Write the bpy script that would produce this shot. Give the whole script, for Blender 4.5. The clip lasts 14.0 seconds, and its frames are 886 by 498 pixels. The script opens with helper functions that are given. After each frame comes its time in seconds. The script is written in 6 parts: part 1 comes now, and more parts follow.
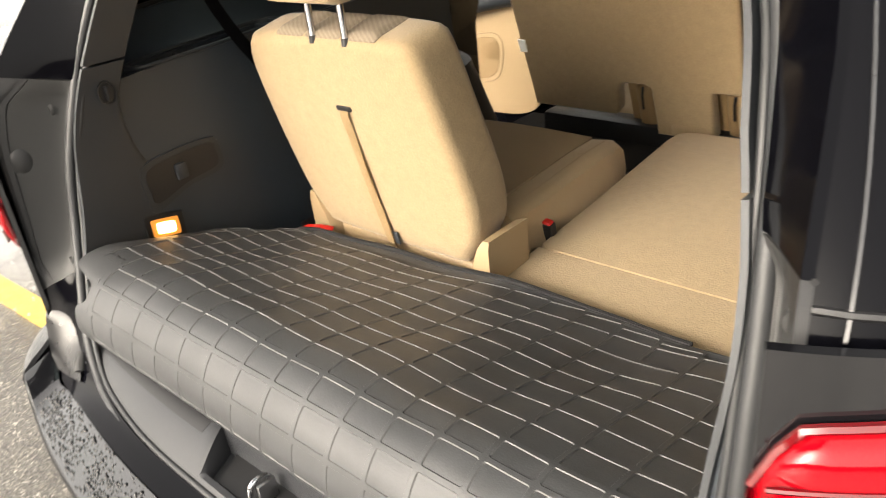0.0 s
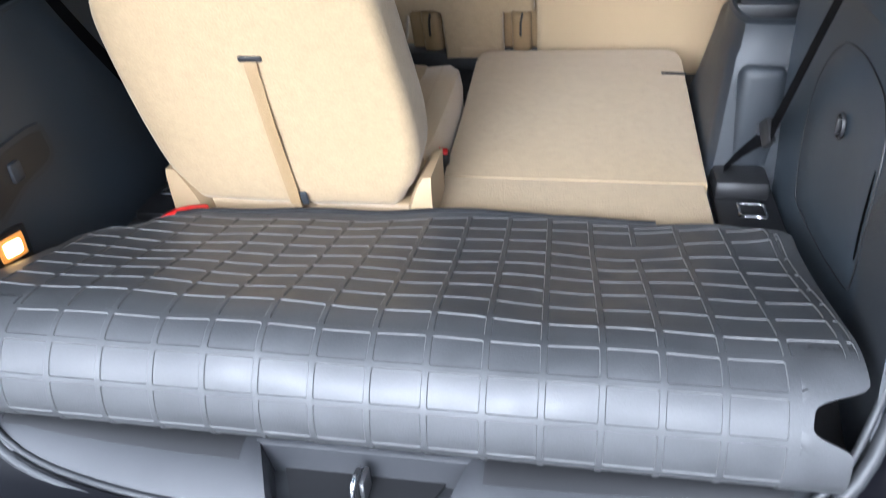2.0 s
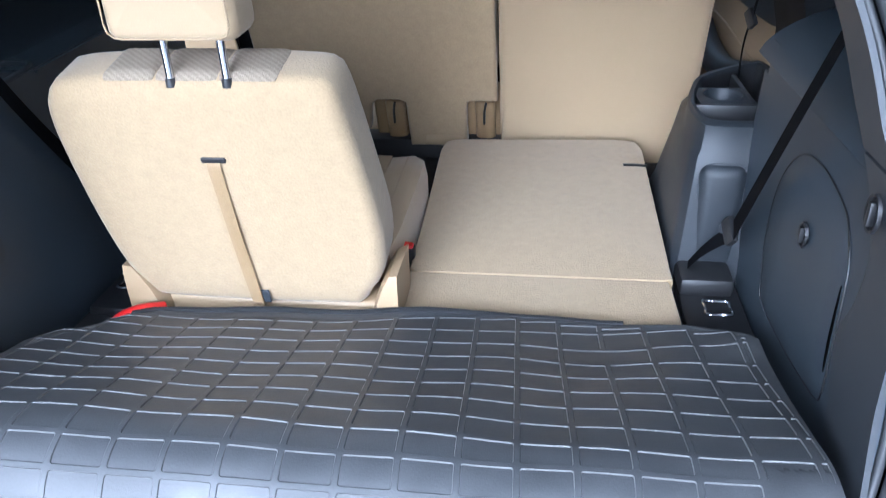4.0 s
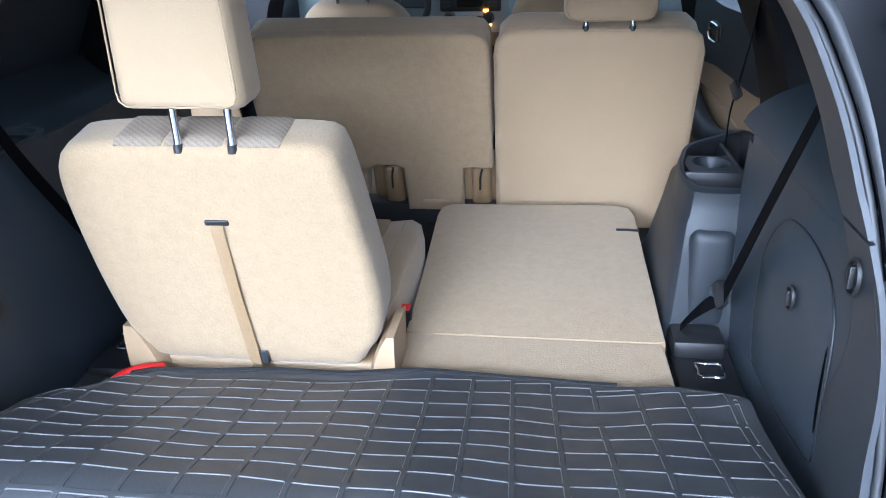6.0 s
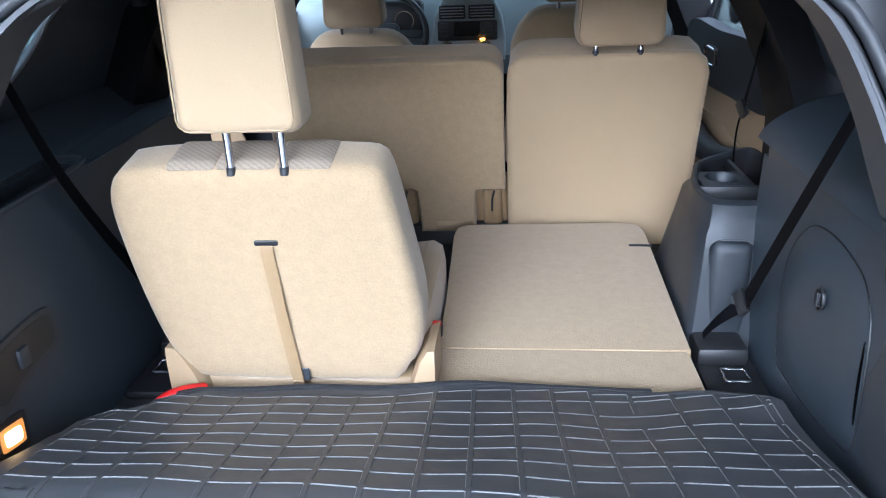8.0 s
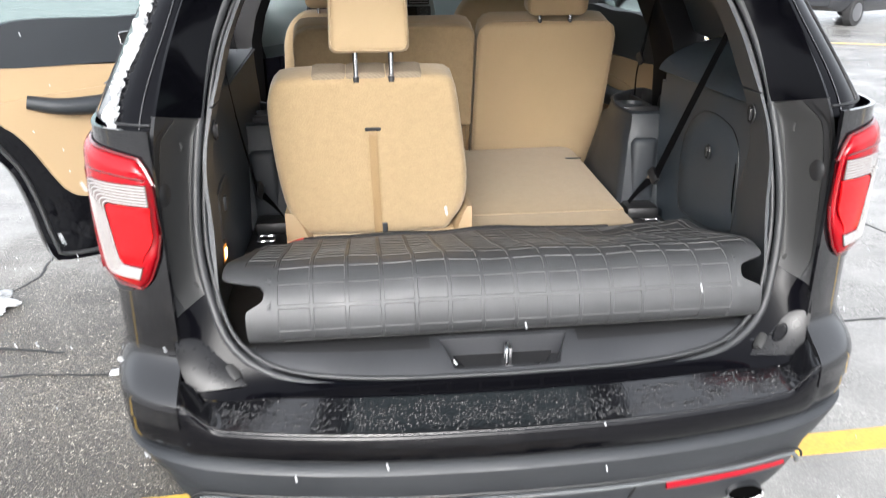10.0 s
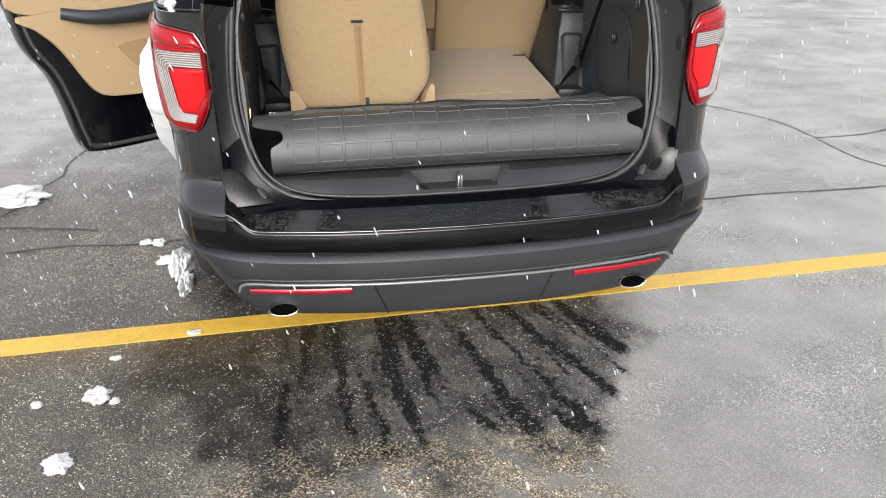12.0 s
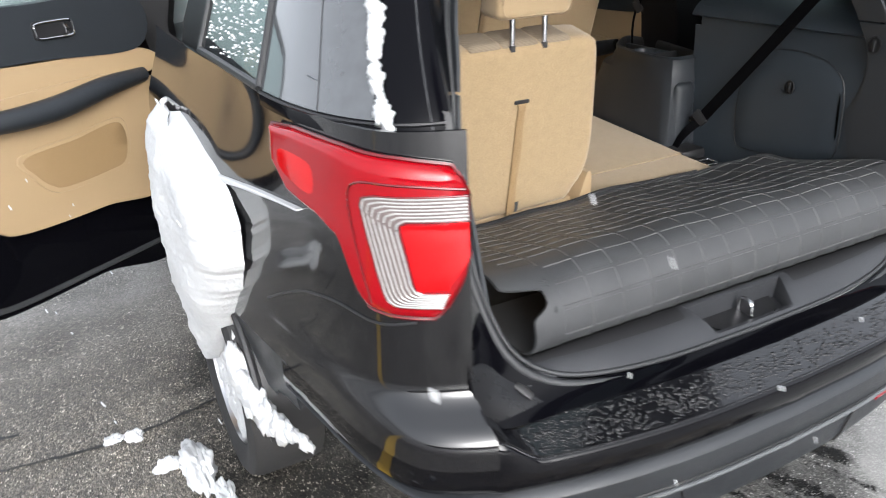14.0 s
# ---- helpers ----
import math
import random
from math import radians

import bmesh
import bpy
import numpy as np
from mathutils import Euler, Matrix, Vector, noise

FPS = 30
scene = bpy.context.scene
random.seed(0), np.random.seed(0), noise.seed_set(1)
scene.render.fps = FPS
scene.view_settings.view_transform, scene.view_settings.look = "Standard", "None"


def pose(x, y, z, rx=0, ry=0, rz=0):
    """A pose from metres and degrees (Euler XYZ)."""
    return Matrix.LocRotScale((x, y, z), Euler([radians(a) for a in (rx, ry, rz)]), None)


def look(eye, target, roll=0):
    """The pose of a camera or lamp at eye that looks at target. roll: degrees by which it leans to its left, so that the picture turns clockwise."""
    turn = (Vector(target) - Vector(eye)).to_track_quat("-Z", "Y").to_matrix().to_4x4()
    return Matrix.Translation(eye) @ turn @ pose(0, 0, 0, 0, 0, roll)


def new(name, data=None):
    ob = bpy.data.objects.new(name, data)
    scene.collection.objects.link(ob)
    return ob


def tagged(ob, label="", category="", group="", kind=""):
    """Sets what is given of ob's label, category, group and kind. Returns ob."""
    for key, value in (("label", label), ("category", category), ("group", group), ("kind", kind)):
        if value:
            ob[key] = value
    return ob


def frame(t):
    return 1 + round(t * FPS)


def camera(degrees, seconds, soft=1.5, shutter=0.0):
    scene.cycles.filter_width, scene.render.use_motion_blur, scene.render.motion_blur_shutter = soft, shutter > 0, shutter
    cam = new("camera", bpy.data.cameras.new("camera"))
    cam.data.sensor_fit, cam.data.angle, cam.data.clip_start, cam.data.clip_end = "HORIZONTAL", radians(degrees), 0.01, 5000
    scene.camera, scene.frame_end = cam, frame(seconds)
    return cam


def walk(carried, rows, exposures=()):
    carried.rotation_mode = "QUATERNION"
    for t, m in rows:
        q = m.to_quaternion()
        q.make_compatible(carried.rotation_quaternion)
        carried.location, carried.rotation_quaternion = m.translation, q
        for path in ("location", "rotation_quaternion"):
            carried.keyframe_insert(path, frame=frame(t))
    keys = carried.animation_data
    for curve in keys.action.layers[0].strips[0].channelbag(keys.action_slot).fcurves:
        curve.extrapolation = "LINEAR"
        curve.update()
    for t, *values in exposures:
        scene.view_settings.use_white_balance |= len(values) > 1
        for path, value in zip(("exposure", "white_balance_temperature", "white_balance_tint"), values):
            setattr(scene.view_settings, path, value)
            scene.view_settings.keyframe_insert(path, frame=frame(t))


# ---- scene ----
cam = camera(60.4, 14.0, soft=1.0, shutter=0.3)
PATH = [
    (0, (0.941, -0.333, 1.751), (-0.312, 0.935, 0.844), -6.6),
    (0.5, (0.71, -0.494, 1.776), (-0.215, 1.054, 0.91), -5.2),
    (1, (0.526, -0.603, 1.809), (-0.114, 1.105, 0.987), -3.5),
    (1.5, (0.381, -0.584, 1.806), (-0.125, 1.158, 0.963), -3.3),
    (2, (0.313, -0.603, 1.756), (-0.041, 1.034, 0.663), -3.9),
    (2.5, (0.302, -0.553, 1.75), (0.011, 0.992, 0.514), -5.5),
    (3, (0.288, -0.513, 1.744), (0.009, 1.037, 0.511), -4.8),
    (3.5, (0.288, -0.52, 1.766), (0.015, 1.117, 0.651), -3.2),
    (4, (0.295, -0.546, 1.807), (0.035, 1.192, 0.852), -2.0),
    (4.2, (0.295, -0.557, 1.815), (0.042, 1.207, 0.908), -1.7),
    (6.3, (0.302, -0.578, 1.82), (0.044, 1.235, 1.017), -1.6),
    (6.5, (0.303, -0.577, 1.822), (0.036, 1.235, 1.021), -2.1),
    (7, (0.296, -0.568, 1.825), (0.024, 1.247, 1.03), -2.5),
    (7.2, (0.284, -0.554, 1.815), (0.014, 1.263, 1.024), -2.6),
    (9.3, (-0.05, -1.125, 1.826), (-0.014, 0.768, 1.182), -0.6),
    (9.5, (-0.089, -1.223, 1.824), (-0.02, 0.665, 1.167), -0.5),
    (10, (-0.329, -1.56, 1.787), (-0.138, 0.294, 1.061), -0.5),
    (10.5, (-0.426, -1.779, 1.799), (-0.157, 0.02, 0.968), 0.5),
    (11, (-0.386, -2.045, 1.796), (-0.125, -0.237, 0.981), 1.0),
    (11.5, (-0.316, -2.291, 1.777), (-0.106, -0.497, 0.919), 0.5),
    (12, (-0.397, -2.371, 1.79), (-0.153, -0.588, 0.917), -0.8),
    (12.5, (-0.625, -2.352, 1.798), (-0.212, -0.589, 0.948), -0.4),
    (13, (-0.865, -2.081, 1.777), (-0.309, -0.334, 0.977), 0.3),
    (13.5, (-1.139, -1.602, 1.804), (-0.522, 0.139, 1.037), -0.8),
    (14, (-1.442, -1.032, 1.799), (-0.609, 0.588, 0.973), -2.4),
]

EXPOSURES = [(0.0, 2.47, 7360, 10), (0.7, 2.51, 6860, 10), (1.0, 2.54, 5540, 10), (1.4, 2.56, 5190, 10), (1.9, 2.56, 5190, 10), (2.3, 2.42, 6090, 10), (3.2, 2.42, 6090, 10), (3.8, 2.51, 4840, 10), (7.2, 2.49, 4750, 10), (9.2, 2.32, 5700, 10), (9.8, 2.22, 6150, 10), (10.5, 1.86, 6400, 10), (11.3, 1.63, 6550, 10), (12.6, 1.5, 6350, 10), (13.3, 1.53, 6250, 10), (14.0, 1.76, 6150, 10)]
walk(cam, [(t, look(eye, target, roll)) for t, eye, target, roll in PATH], EXPOSURES)

# ---- light: an overcast, snowing day ----
world = bpy.data.worlds.new("overcast_sky")
scene.world = world
world.use_nodes = True
wn, wl = world.node_tree.nodes, world.node_tree.links
sky = wn.new("ShaderNodeTexSky")
sky.sky_type = "NISHITA"
sky.sun_disc = False
sky.sun_elevation, sky.sun_rotation = radians(24), radians(192)
sky.air_density, sky.dust_density, sky.ozone_density = 1.0, 6.0, 0.6
grey = wn.new("ShaderNodeHueSaturation")
grey.inputs["Saturation"].default_value = 0.22
wl.new(sky.outputs[0], grey.inputs["Color"])
cloud = wn.new("ShaderNodeMix")
cloud.data_type = "RGBA"
cloud.inputs["Factor"].default_value = 0.3
cloud.inputs["B"].default_value = (3.9, 4.0, 4.15, 1)
wl.new(grey.outputs[0], cloud.inputs["A"])
wl.new(cloud.outputs["Result"], wn["Background"].inputs[0])
wn["Background"].inputs[1].default_value = 0.15
sun = new("sun", bpy.data.lights.new("sun", "SUN"))
sun.data.energy, sun.data.angle, sun.data.color = 0.22, radians(36), (1.0, 0.98, 0.95)
sun.matrix_world = look((-2.1, -10.0, 3.6), (0, 0, 0))


# ---- materials ----
def material(name, colour, rough=0.5, metal=0.0, grain=0.0, grain_scale=200.0, vary=0.0, vary_scale=6.0, bump=0.0, coat=0.0, sheen=0.0,
             spec=0.5, rough_vary=0.0, stretch=(1, 1, 1)):
    m = bpy.data.materials.new(name)
    m.use_nodes = True
    n, l = m.node_tree.nodes, m.node_tree.links
    p = n["Principled BSDF"]
    p.inputs["Base Color"].default_value = (*colour, 1)
    p.inputs["Roughness"].default_value = rough
    p.inputs["Metallic"].default_value = metal
    p.inputs["Specular IOR Level"].default_value = spec
    p.inputs["Coat Weight"].default_value = coat
    p.inputs["Coat Roughness"].default_value = 0.04
    p.inputs["Sheen Weight"].default_value = sheen
    co = n.new("ShaderNodeTexCoord")
    mp = n.new("ShaderNodeMapping")
    mp.inputs["Scale"].default_value = stretch
    l.new(co.outputs["Object"], mp.inputs["Vector"])
    fine = n.new("ShaderNodeTexNoise")
    fine.inputs["Scale"].default_value, fine.inputs["Detail"].default_value = grain_scale, 3
    l.new(mp.outputs[0], fine.inputs["Vector"])
    broad = n.new("ShaderNodeTexNoise")
    broad.inputs["Scale"].default_value, broad.inputs["Detail"].default_value = vary_scale, 5
    l.new(mp.outputs[0], broad.inputs["Vector"])
    if grain or vary:
        value = n.new("ShaderNodeMath")
        value.operation = "MULTIPLY_ADD"
        l.new(fine.outputs[0], value.inputs[0])
        value.inputs[1].default_value = 2 * grain
        value.inputs[2].default_value = 1 - grain - vary
        more = n.new("ShaderNodeMath")
        more.operation = "MULTIPLY_ADD"
        l.new(broad.outputs[0], more.inputs[0])
        more.inputs[1].default_value = 2 * vary
        l.new(value.outputs[0], more.inputs[2])
        tone = n.new("ShaderNodeVectorMath")
        tone.operation = "SCALE"
        tone.inputs[0].default_value = colour
        l.new(more.outputs[0], tone.inputs["Scale"])
        l.new(tone.outputs[0], p.inputs["Base Color"])
    if rough_vary:
        r = n.new("ShaderNodeMapRange")
        r.inputs["From Min"].default_value, r.inputs["From Max"].default_value = 0.3, 0.7
        r.inputs["To Min"].default_value, r.inputs["To Max"].default_value = rough - rough_vary, rough + rough_vary
        l.new(broad.outputs[0], r.inputs["Value"])
        l.new(r.outputs[0], p.inputs["Roughness"])
    if bump:
        b = n.new("ShaderNodeBump")
        b.inputs["Strength"].default_value, b.inputs["Distance"].default_value = bump, 0.002
        l.new(fine.outputs[0], b.inputs["Height"])
        l.new(b.outputs[0], p.inputs["Normal"])
    return m


def glass(name, tint, clear):
    m = bpy.data.materials.new(name)
    m.use_nodes = True
    n, l = m.node_tree.nodes, m.node_tree.links
    n.remove(n["Principled BSDF"])
    see, shine, mix, f, gain = n.new("ShaderNodeBsdfTransparent"), n.new("ShaderNodeBsdfGlossy"), n.new("ShaderNodeMixShader"), n.new("ShaderNodeLayerWeight"), n.new("ShaderNodeMapRange")
    see.inputs[0].default_value = (*[clear * c for c in tint], 1)
    shine.inputs["Roughness"].default_value = 0.02
    f.inputs[0].default_value = 0.5
    gain.interpolation_type = "SMOOTHERSTEP"
    gain.inputs["To Min"].default_value, gain.inputs["To Max"].default_value = 0.045, 0.6
    l.new(f.outputs["Facing"], gain.inputs["Value"])
    l.new(gain.outputs[0], mix.inputs[0])
    l.new(see.outputs[0], mix.inputs[1])
    l.new(shine.outputs[0], mix.inputs[2])
    l.new(mix.outputs[0], n["Material Output"].inputs[0])
    return m


TAN = (0.285, 0.204, 0.113)
fleece = material("tan_fleece", TAN, 0.95, grain=0.13, grain_scale=210, vary=0.13, vary_scale=42, bump=0.6, sheen=0.2)
cloth = material("tan_cloth", (0.335, 0.242, 0.137), 0.85, grain=0.10, grain_scale=600, vary=0.05, vary_scale=7, bump=0.35, sheen=0.2)
insert = material("woven_insert", (0.23, 0.182, 0.13), 0.9, grain=0.3, grain_scale=420, bump=0.8, stretch=(1, 1, 0.35))
weave = insert.node_tree.nodes.new("ShaderNodeTexWave")
weave.bands_direction = "DIAGONAL"
weave.inputs["Scale"].default_value, weave.inputs["Distortion"].default_value, weave.inputs["Detail Scale"].default_value = 42, 1.5, 6
stripes = insert.node_tree.nodes.new("ShaderNodeMix")
stripes.data_type, stripes.blend_type = "RGBA", "MULTIPLY"
tone_in = insert.node_tree.nodes["Principled BSDF"].inputs["Base Color"]
insert.node_tree.links.new(insert.node_tree.nodes["Texture Coordinate"].outputs["Object"], weave.inputs["Vector"])
insert.node_tree.links.new(tone_in.links[0].from_socket, stripes.inputs[6])
insert.node_tree.links.new(weave.outputs["Color"], stripes.inputs[7])
stripes.inputs[0].default_value = 0.22
insert.node_tree.links.new(stripes.outputs[2], tone_in)
vinyl = material("tan_vinyl", (0.31, 0.22, 0.125), 0.5, grain=0.05, grain_scale=300, vary=0.04, bump=0.15)
plastic = material("charcoal_plastic", (0.029, 0.037, 0.046), 0.45, grain=0.15, grain_scale=900, vary=0.12, vary_scale=4, bump=0.25)
plastic_mid = material("slate_plastic", (0.026, 0.029, 0.033), 0.46, grain=0.12, grain_scale=900, vary=0.1, vary_scale=4, bump=0.25)
black_plastic = material("black_plastic", (0.012, 0.012, 0.013), 0.45, grain=0.1, grain_scale=500, vary=0.1, bump=0.15)
pillar_dark = material("dark_pillar_plastic", (0.005, 0.005, 0.006), 0.55, spec=0.2, grain=0.1, grain_scale=500, vary=0.1, bump=0.15)
carpet = material("black_carpet", (0.012, 0.012, 0.013), 0.98, grain=0.4, grain_scale=500, bump=0.9)
paint = material("black_paint", (0.002, 0.002, 0.003), 0.05, coat=0.15, vary=0.1, spec=0.25, rough_vary=0.02)
wet_edge = material("wet_edge", (0.03, 0.03, 0.032), 0.14, coat=0.5, spec=0.8)
wet_shelf = material("wet_shelf_paint", (0.008, 0.008, 0.009), 0.30, coat=0.0, spec=0.28, vary=0.3, vary_scale=30, rough_vary=0.06)
side_paint = material("dull_wet_paint", (0.005, 0.005, 0.006), 0.10, coat=0.6, spec=0.5, vary=0.3, vary_scale=7, rough_vary=0.04)
# black paint with its sky reflections toned down, for jambs and rear pillars
dimmed_black = material("dimmed_gloss_black", (0.002, 0.002, 0.003), 0.08, coat=0.0, spec=0.10, vary=0.1, rough_vary=0.03)
bumper_grey = material("grey_bumper_plastic", (0.021, 0.023, 0.026), 0.38, grain=0.15, grain_scale=700, vary=0.25, vary_scale=5, bump=0.2, rough_vary=0.12)
jamb_grey = material("jamb_grey_plastic", (0.031, 0.031, 0.031), 0.5, spec=0.32, grain=0.15, grain_scale=700, vary=0.15, vary_scale=6, bump=0.2)
# bumper plastic with the lip's highlight painted in as a paler grey
lip_highlight = material("lip_highlight_plastic", (0.10, 0.105, 0.11), 0.22, vary=0.1)
rubber = material("mat_rubber", (0.040, 0.041, 0.043), 0.48, grain=0.18, grain_scale=300, vary=0.38, vary_scale=19, bump=0.12, rough_vary=0.08, spec=0.5)
# paler than the mat: the step edges' highlight sits in this colour
rib_glint = material("mat_rib_glint", (0.07, 0.07, 0.07), 0.50, spec=0.45, grain=0.25, grain_scale=120, vary=0.3, vary_scale=10)
seal_rubber = material("seal_rubber", (0.024, 0.025, 0.027), 0.5, grain=0.1, vary=0.15, bump=0.1)
tyre_rubber = material("tyre_rubber", (0.02, 0.02, 0.021), 0.75, grain=0.2, grain_scale=120, vary=0.3, bump=0.4)
dash_grey = material("dash_grey", (0.33, 0.375, 0.385), 0.55, grain=0.1, grain_scale=600, vary=0.06, bump=0.2)
wet_step = material("wet_step", (0.004, 0.004, 0.005), 0.12, grain=0.2, grain_scale=120, vary=0.3, vary_scale=20, bump=0.18, spec=0.7, coat=0.5, rough_vary=0.07)
chrome = material("chrome", (0.60, 0.60, 0.62), 0.10, metal=1.0)
steel = material("satin_steel", (0.45, 0.45, 0.46), 0.3, metal=1.0)
red_dark = material("dark_red_rim", (0.10, 0.001, 0.003), 0.1, coat=0.6)
red_lens = material("red_lens", (0.25, 0.001, 0.005), 0.08, coat=0.3, spec=0.25, vary=0.1, vary_scale=20)
red_bright = material("bright_red_lens", (0.48, 0.002, 0.004), 0.12, coat=0.3, spec=0.3)
clear_lens = material("clear_ribbed_lens", (0.29, 0.285, 0.28), 0.2, coat=0.3, vary=0.15, vary_scale=40)
lens_grey = material("lens_backing", (0.13, 0.105, 0.10), 0.2, coat=0.4, vary=0.2, vary_scale=50)
dark_red = material("dark_red_reflector", (0.26, 0.002, 0.010), 0.15, coat=0.3, spec=0.3, grain=0.25, grain_scale=300)
console_black = material("console_plastic", (0.014, 0.017, 0.021), 0.5, grain=0.15, grain_scale=800, vary=0.15, vary_scale=5, bump=0.25)
# lightless black, painted where a hollow would lie in shade
hollow_black = material("hollow_black", (0.002, 0.002, 0.002), 0.95, spec=0.0, grain=0.3)
sill_plastic = material("sill_plastic", (0.027, 0.028, 0.031), 0.34, spec=0.45, grain=0.15, grain_scale=700, vary=0.2, vary_scale=8, bump=0.25, rough_vary=0.08)
exhaust_steel = material("exhaust_steel", (0.42, 0.42, 0.43), 0.2, metal=1.0, vary=0.2, vary_scale=30)
red_plastic = material("red_plastic", (0.55, 0.012, 0.010), 0.4)
webbing = material("belt_webbing", (0.004, 0.004, 0.005), 0.85, spec=0.05, grain=0.3, grain_scale=800, bump=0.4)
# strap webbing; also the darker tan that paints shade in pocket and hinges
strap_shade_tan = material("tan_webbing_shade", (0.235, 0.155, 0.075), 0.55, grain=0.25, grain_scale=700, bump=0.5)
# dark glass; part of the sky's reflection is in its grey base
pillar_sheen = material("pillar_sheen", (0.055, 0.058, 0.062), 0.10, coat=1.0, spec=0.9, vary=0.3, vary_scale=30)
snow_m = material("snow", (0.47, 0.48, 0.49), 0.8, grain=0.08, grain_scale=90, vary=0.06, vary_scale=14, bump=1.0)
tint_glass = glass("privacy_glass", (0.9, 1.0, 0.98), 0.75)
deep_glass = glass("deep_privacy_glass", (0.9, 1.0, 0.98), 0.6)
clear_glass = glass("clear_glass", (0.95, 1.0, 0.98), 0.9)
lamp_glow = bpy.data.materials.new("lamp_glow")
lamp_glow.use_nodes = True
lamp_glow.node_tree.nodes["Principled BSDF"].inputs["Base Color"].default_value = (0.30, 0.11, 0.02, 1)
lamp_glow.node_tree.nodes["Principled BSDF"].inputs["Emission Color"].default_value = (1.0, 0.36, 0.06, 1)
lamp_glow.node_tree.nodes["Principled BSDF"].inputs["Emission Strength"].default_value = 0.16


# ---- mesh helpers ----
def part(name, bm, mat, parent=None, label="", crease=38):
    bmesh.ops.recalc_face_normals(bm, faces=bm.faces)
    me = bpy.data.meshes.new(name)
    bm.to_mesh(me)
    bm.free()
    for poly in me.polygons:
        poly.use_smooth = True
    me.set_sharp_from_angle(angle=radians(crease))
    for one in mat if isinstance(mat, (list, tuple)) else [mat]:
        me.materials.append(one)
    ob = new(name, me)
    if parent:
        ob.parent = parent
    if mat in (tint_glass, deep_glass, clear_glass):
        ob.visible_shadow = False
    if label:
        ob["label"] = label
    return ob


def thing(name, label, category, x=0.0, y=0.0, z=0.0, group="", kind=""):
    ob = tagged(new(name), label, category, group, kind)
    ob.location = (x, y, z)
    return ob


def curve(pts, n, closed=False):
    """n points along a smooth line through pts, evenly spaced by length."""
    p = np.array(pts, float)
    k = len(p)
    ext = np.vstack([p[-1], p, p[0], p[1]]) if closed else np.vstack([2 * p[0] - p[1], p, 2 * p[-1] - p[-2]])
    out = []
    for i in range(k if closed else k - 1):
        a, b, c, d = ext[i:i + 4]
        for t in np.linspace(0, 1, 16, endpoint=False):
            out.append(0.5 * (2 * b + (c - a) * t + (2 * a - 5 * b + 4 * c - d) * t * t + (3 * b - a - 3 * c + d) * t ** 3))
    out.append(p[0] if closed else p[-1])
    out = np.array(out)
    far = np.r_[0, np.cumsum(np.linalg.norm(np.diff(out, axis=0), axis=1))]
    at = np.linspace(0, far[-1], n + 1)[:-1] if closed else np.linspace(0, far[-1], n)
    return np.stack([np.interp(at, far, out[:, i]) for i in range(out.shape[1])], 1)


def loft(bm, rings, around=True, caps=True, along=False):
    """Joins rings of equal length into one skin."""
    vs = [[bm.verts.new(p) for p in ring] for ring in rings]
    n, m = len(vs[0]), len(vs)
    for i in range(m if along else m - 1):
        a, b = vs[i], vs[(i + 1) % m]
        for j in range(n if around else n - 1):
            bm.faces.new((a[j], a[(j + 1) % n], b[(j + 1) % n], b[j]))
    if caps and around and not along:
        bm.faces.new(vs[0][::-1])
        bm.faces.new(vs[-1])
    return bm


def sheet(bm, f, nu, nv, thick=0.004, keep=None):
    """A curved sheet f(u, v) with thickness, u and v from 0 to 1. keep(place) leaves faces out."""
    us, vs = np.linspace(0, 1, nu), np.linspace(0, 1, nv)
    p = np.array([[f(u, v) for v in vs] for u in us], float)
    du, dv = np.gradient(p, axis=0), np.gradient(p, axis=1)
    nrm = np.cross(du, dv)
    nrm /= np.linalg.norm(nrm, axis=2, keepdims=True) + 1e-12
    q = p - nrm * thick
    a = [[bm.verts.new(p[i, j]) for j in range(nv)] for i in range(nu)]
    b = [[bm.verts.new(q[i, j]) for j in range(nv)] for i in range(nu)]
    have = np.ones((nu - 1, nv - 1), bool)
    if keep:
        for i in range(nu - 1):
            for j in range(nv - 1):
                have[i, j] = keep(p[i:i + 2, j:j + 2].reshape(-1, 3).mean(0))

    def on(i, j):
        return 0 <= i < nu - 1 and 0 <= j < nv - 1 and have[i, j]

    for i in range(nu - 1):
        for j in range(nv - 1):
            if not have[i, j]:
                continue
            bm.faces.new((a[i][j], a[i + 1][j], a[i + 1][j + 1], a[i][j + 1]))
            bm.faces.new((b[i][j], b[i][j + 1], b[i + 1][j + 1], b[i + 1][j]))
            for (k, l), e, g in (((i - 1, j), (i, j), (i, j + 1)), ((i + 1, j), (i + 1, j), (i + 1, j + 1)), ((i, j - 1), (i, j), (i + 1, j)), ((i, j + 1), (i, j + 1), (i + 1, j + 1))):
                if not on(k, l):
                    bm.faces.new((a[e[0]][e[1]], a[g[0]][g[1]], b[g[0]][g[1]], b[e[0]][e[1]]))
    loose = [v for v in bm.verts if not v.link_faces]
    bmesh.ops.delete(bm, geom=loose, context="VERTS")
    return bm


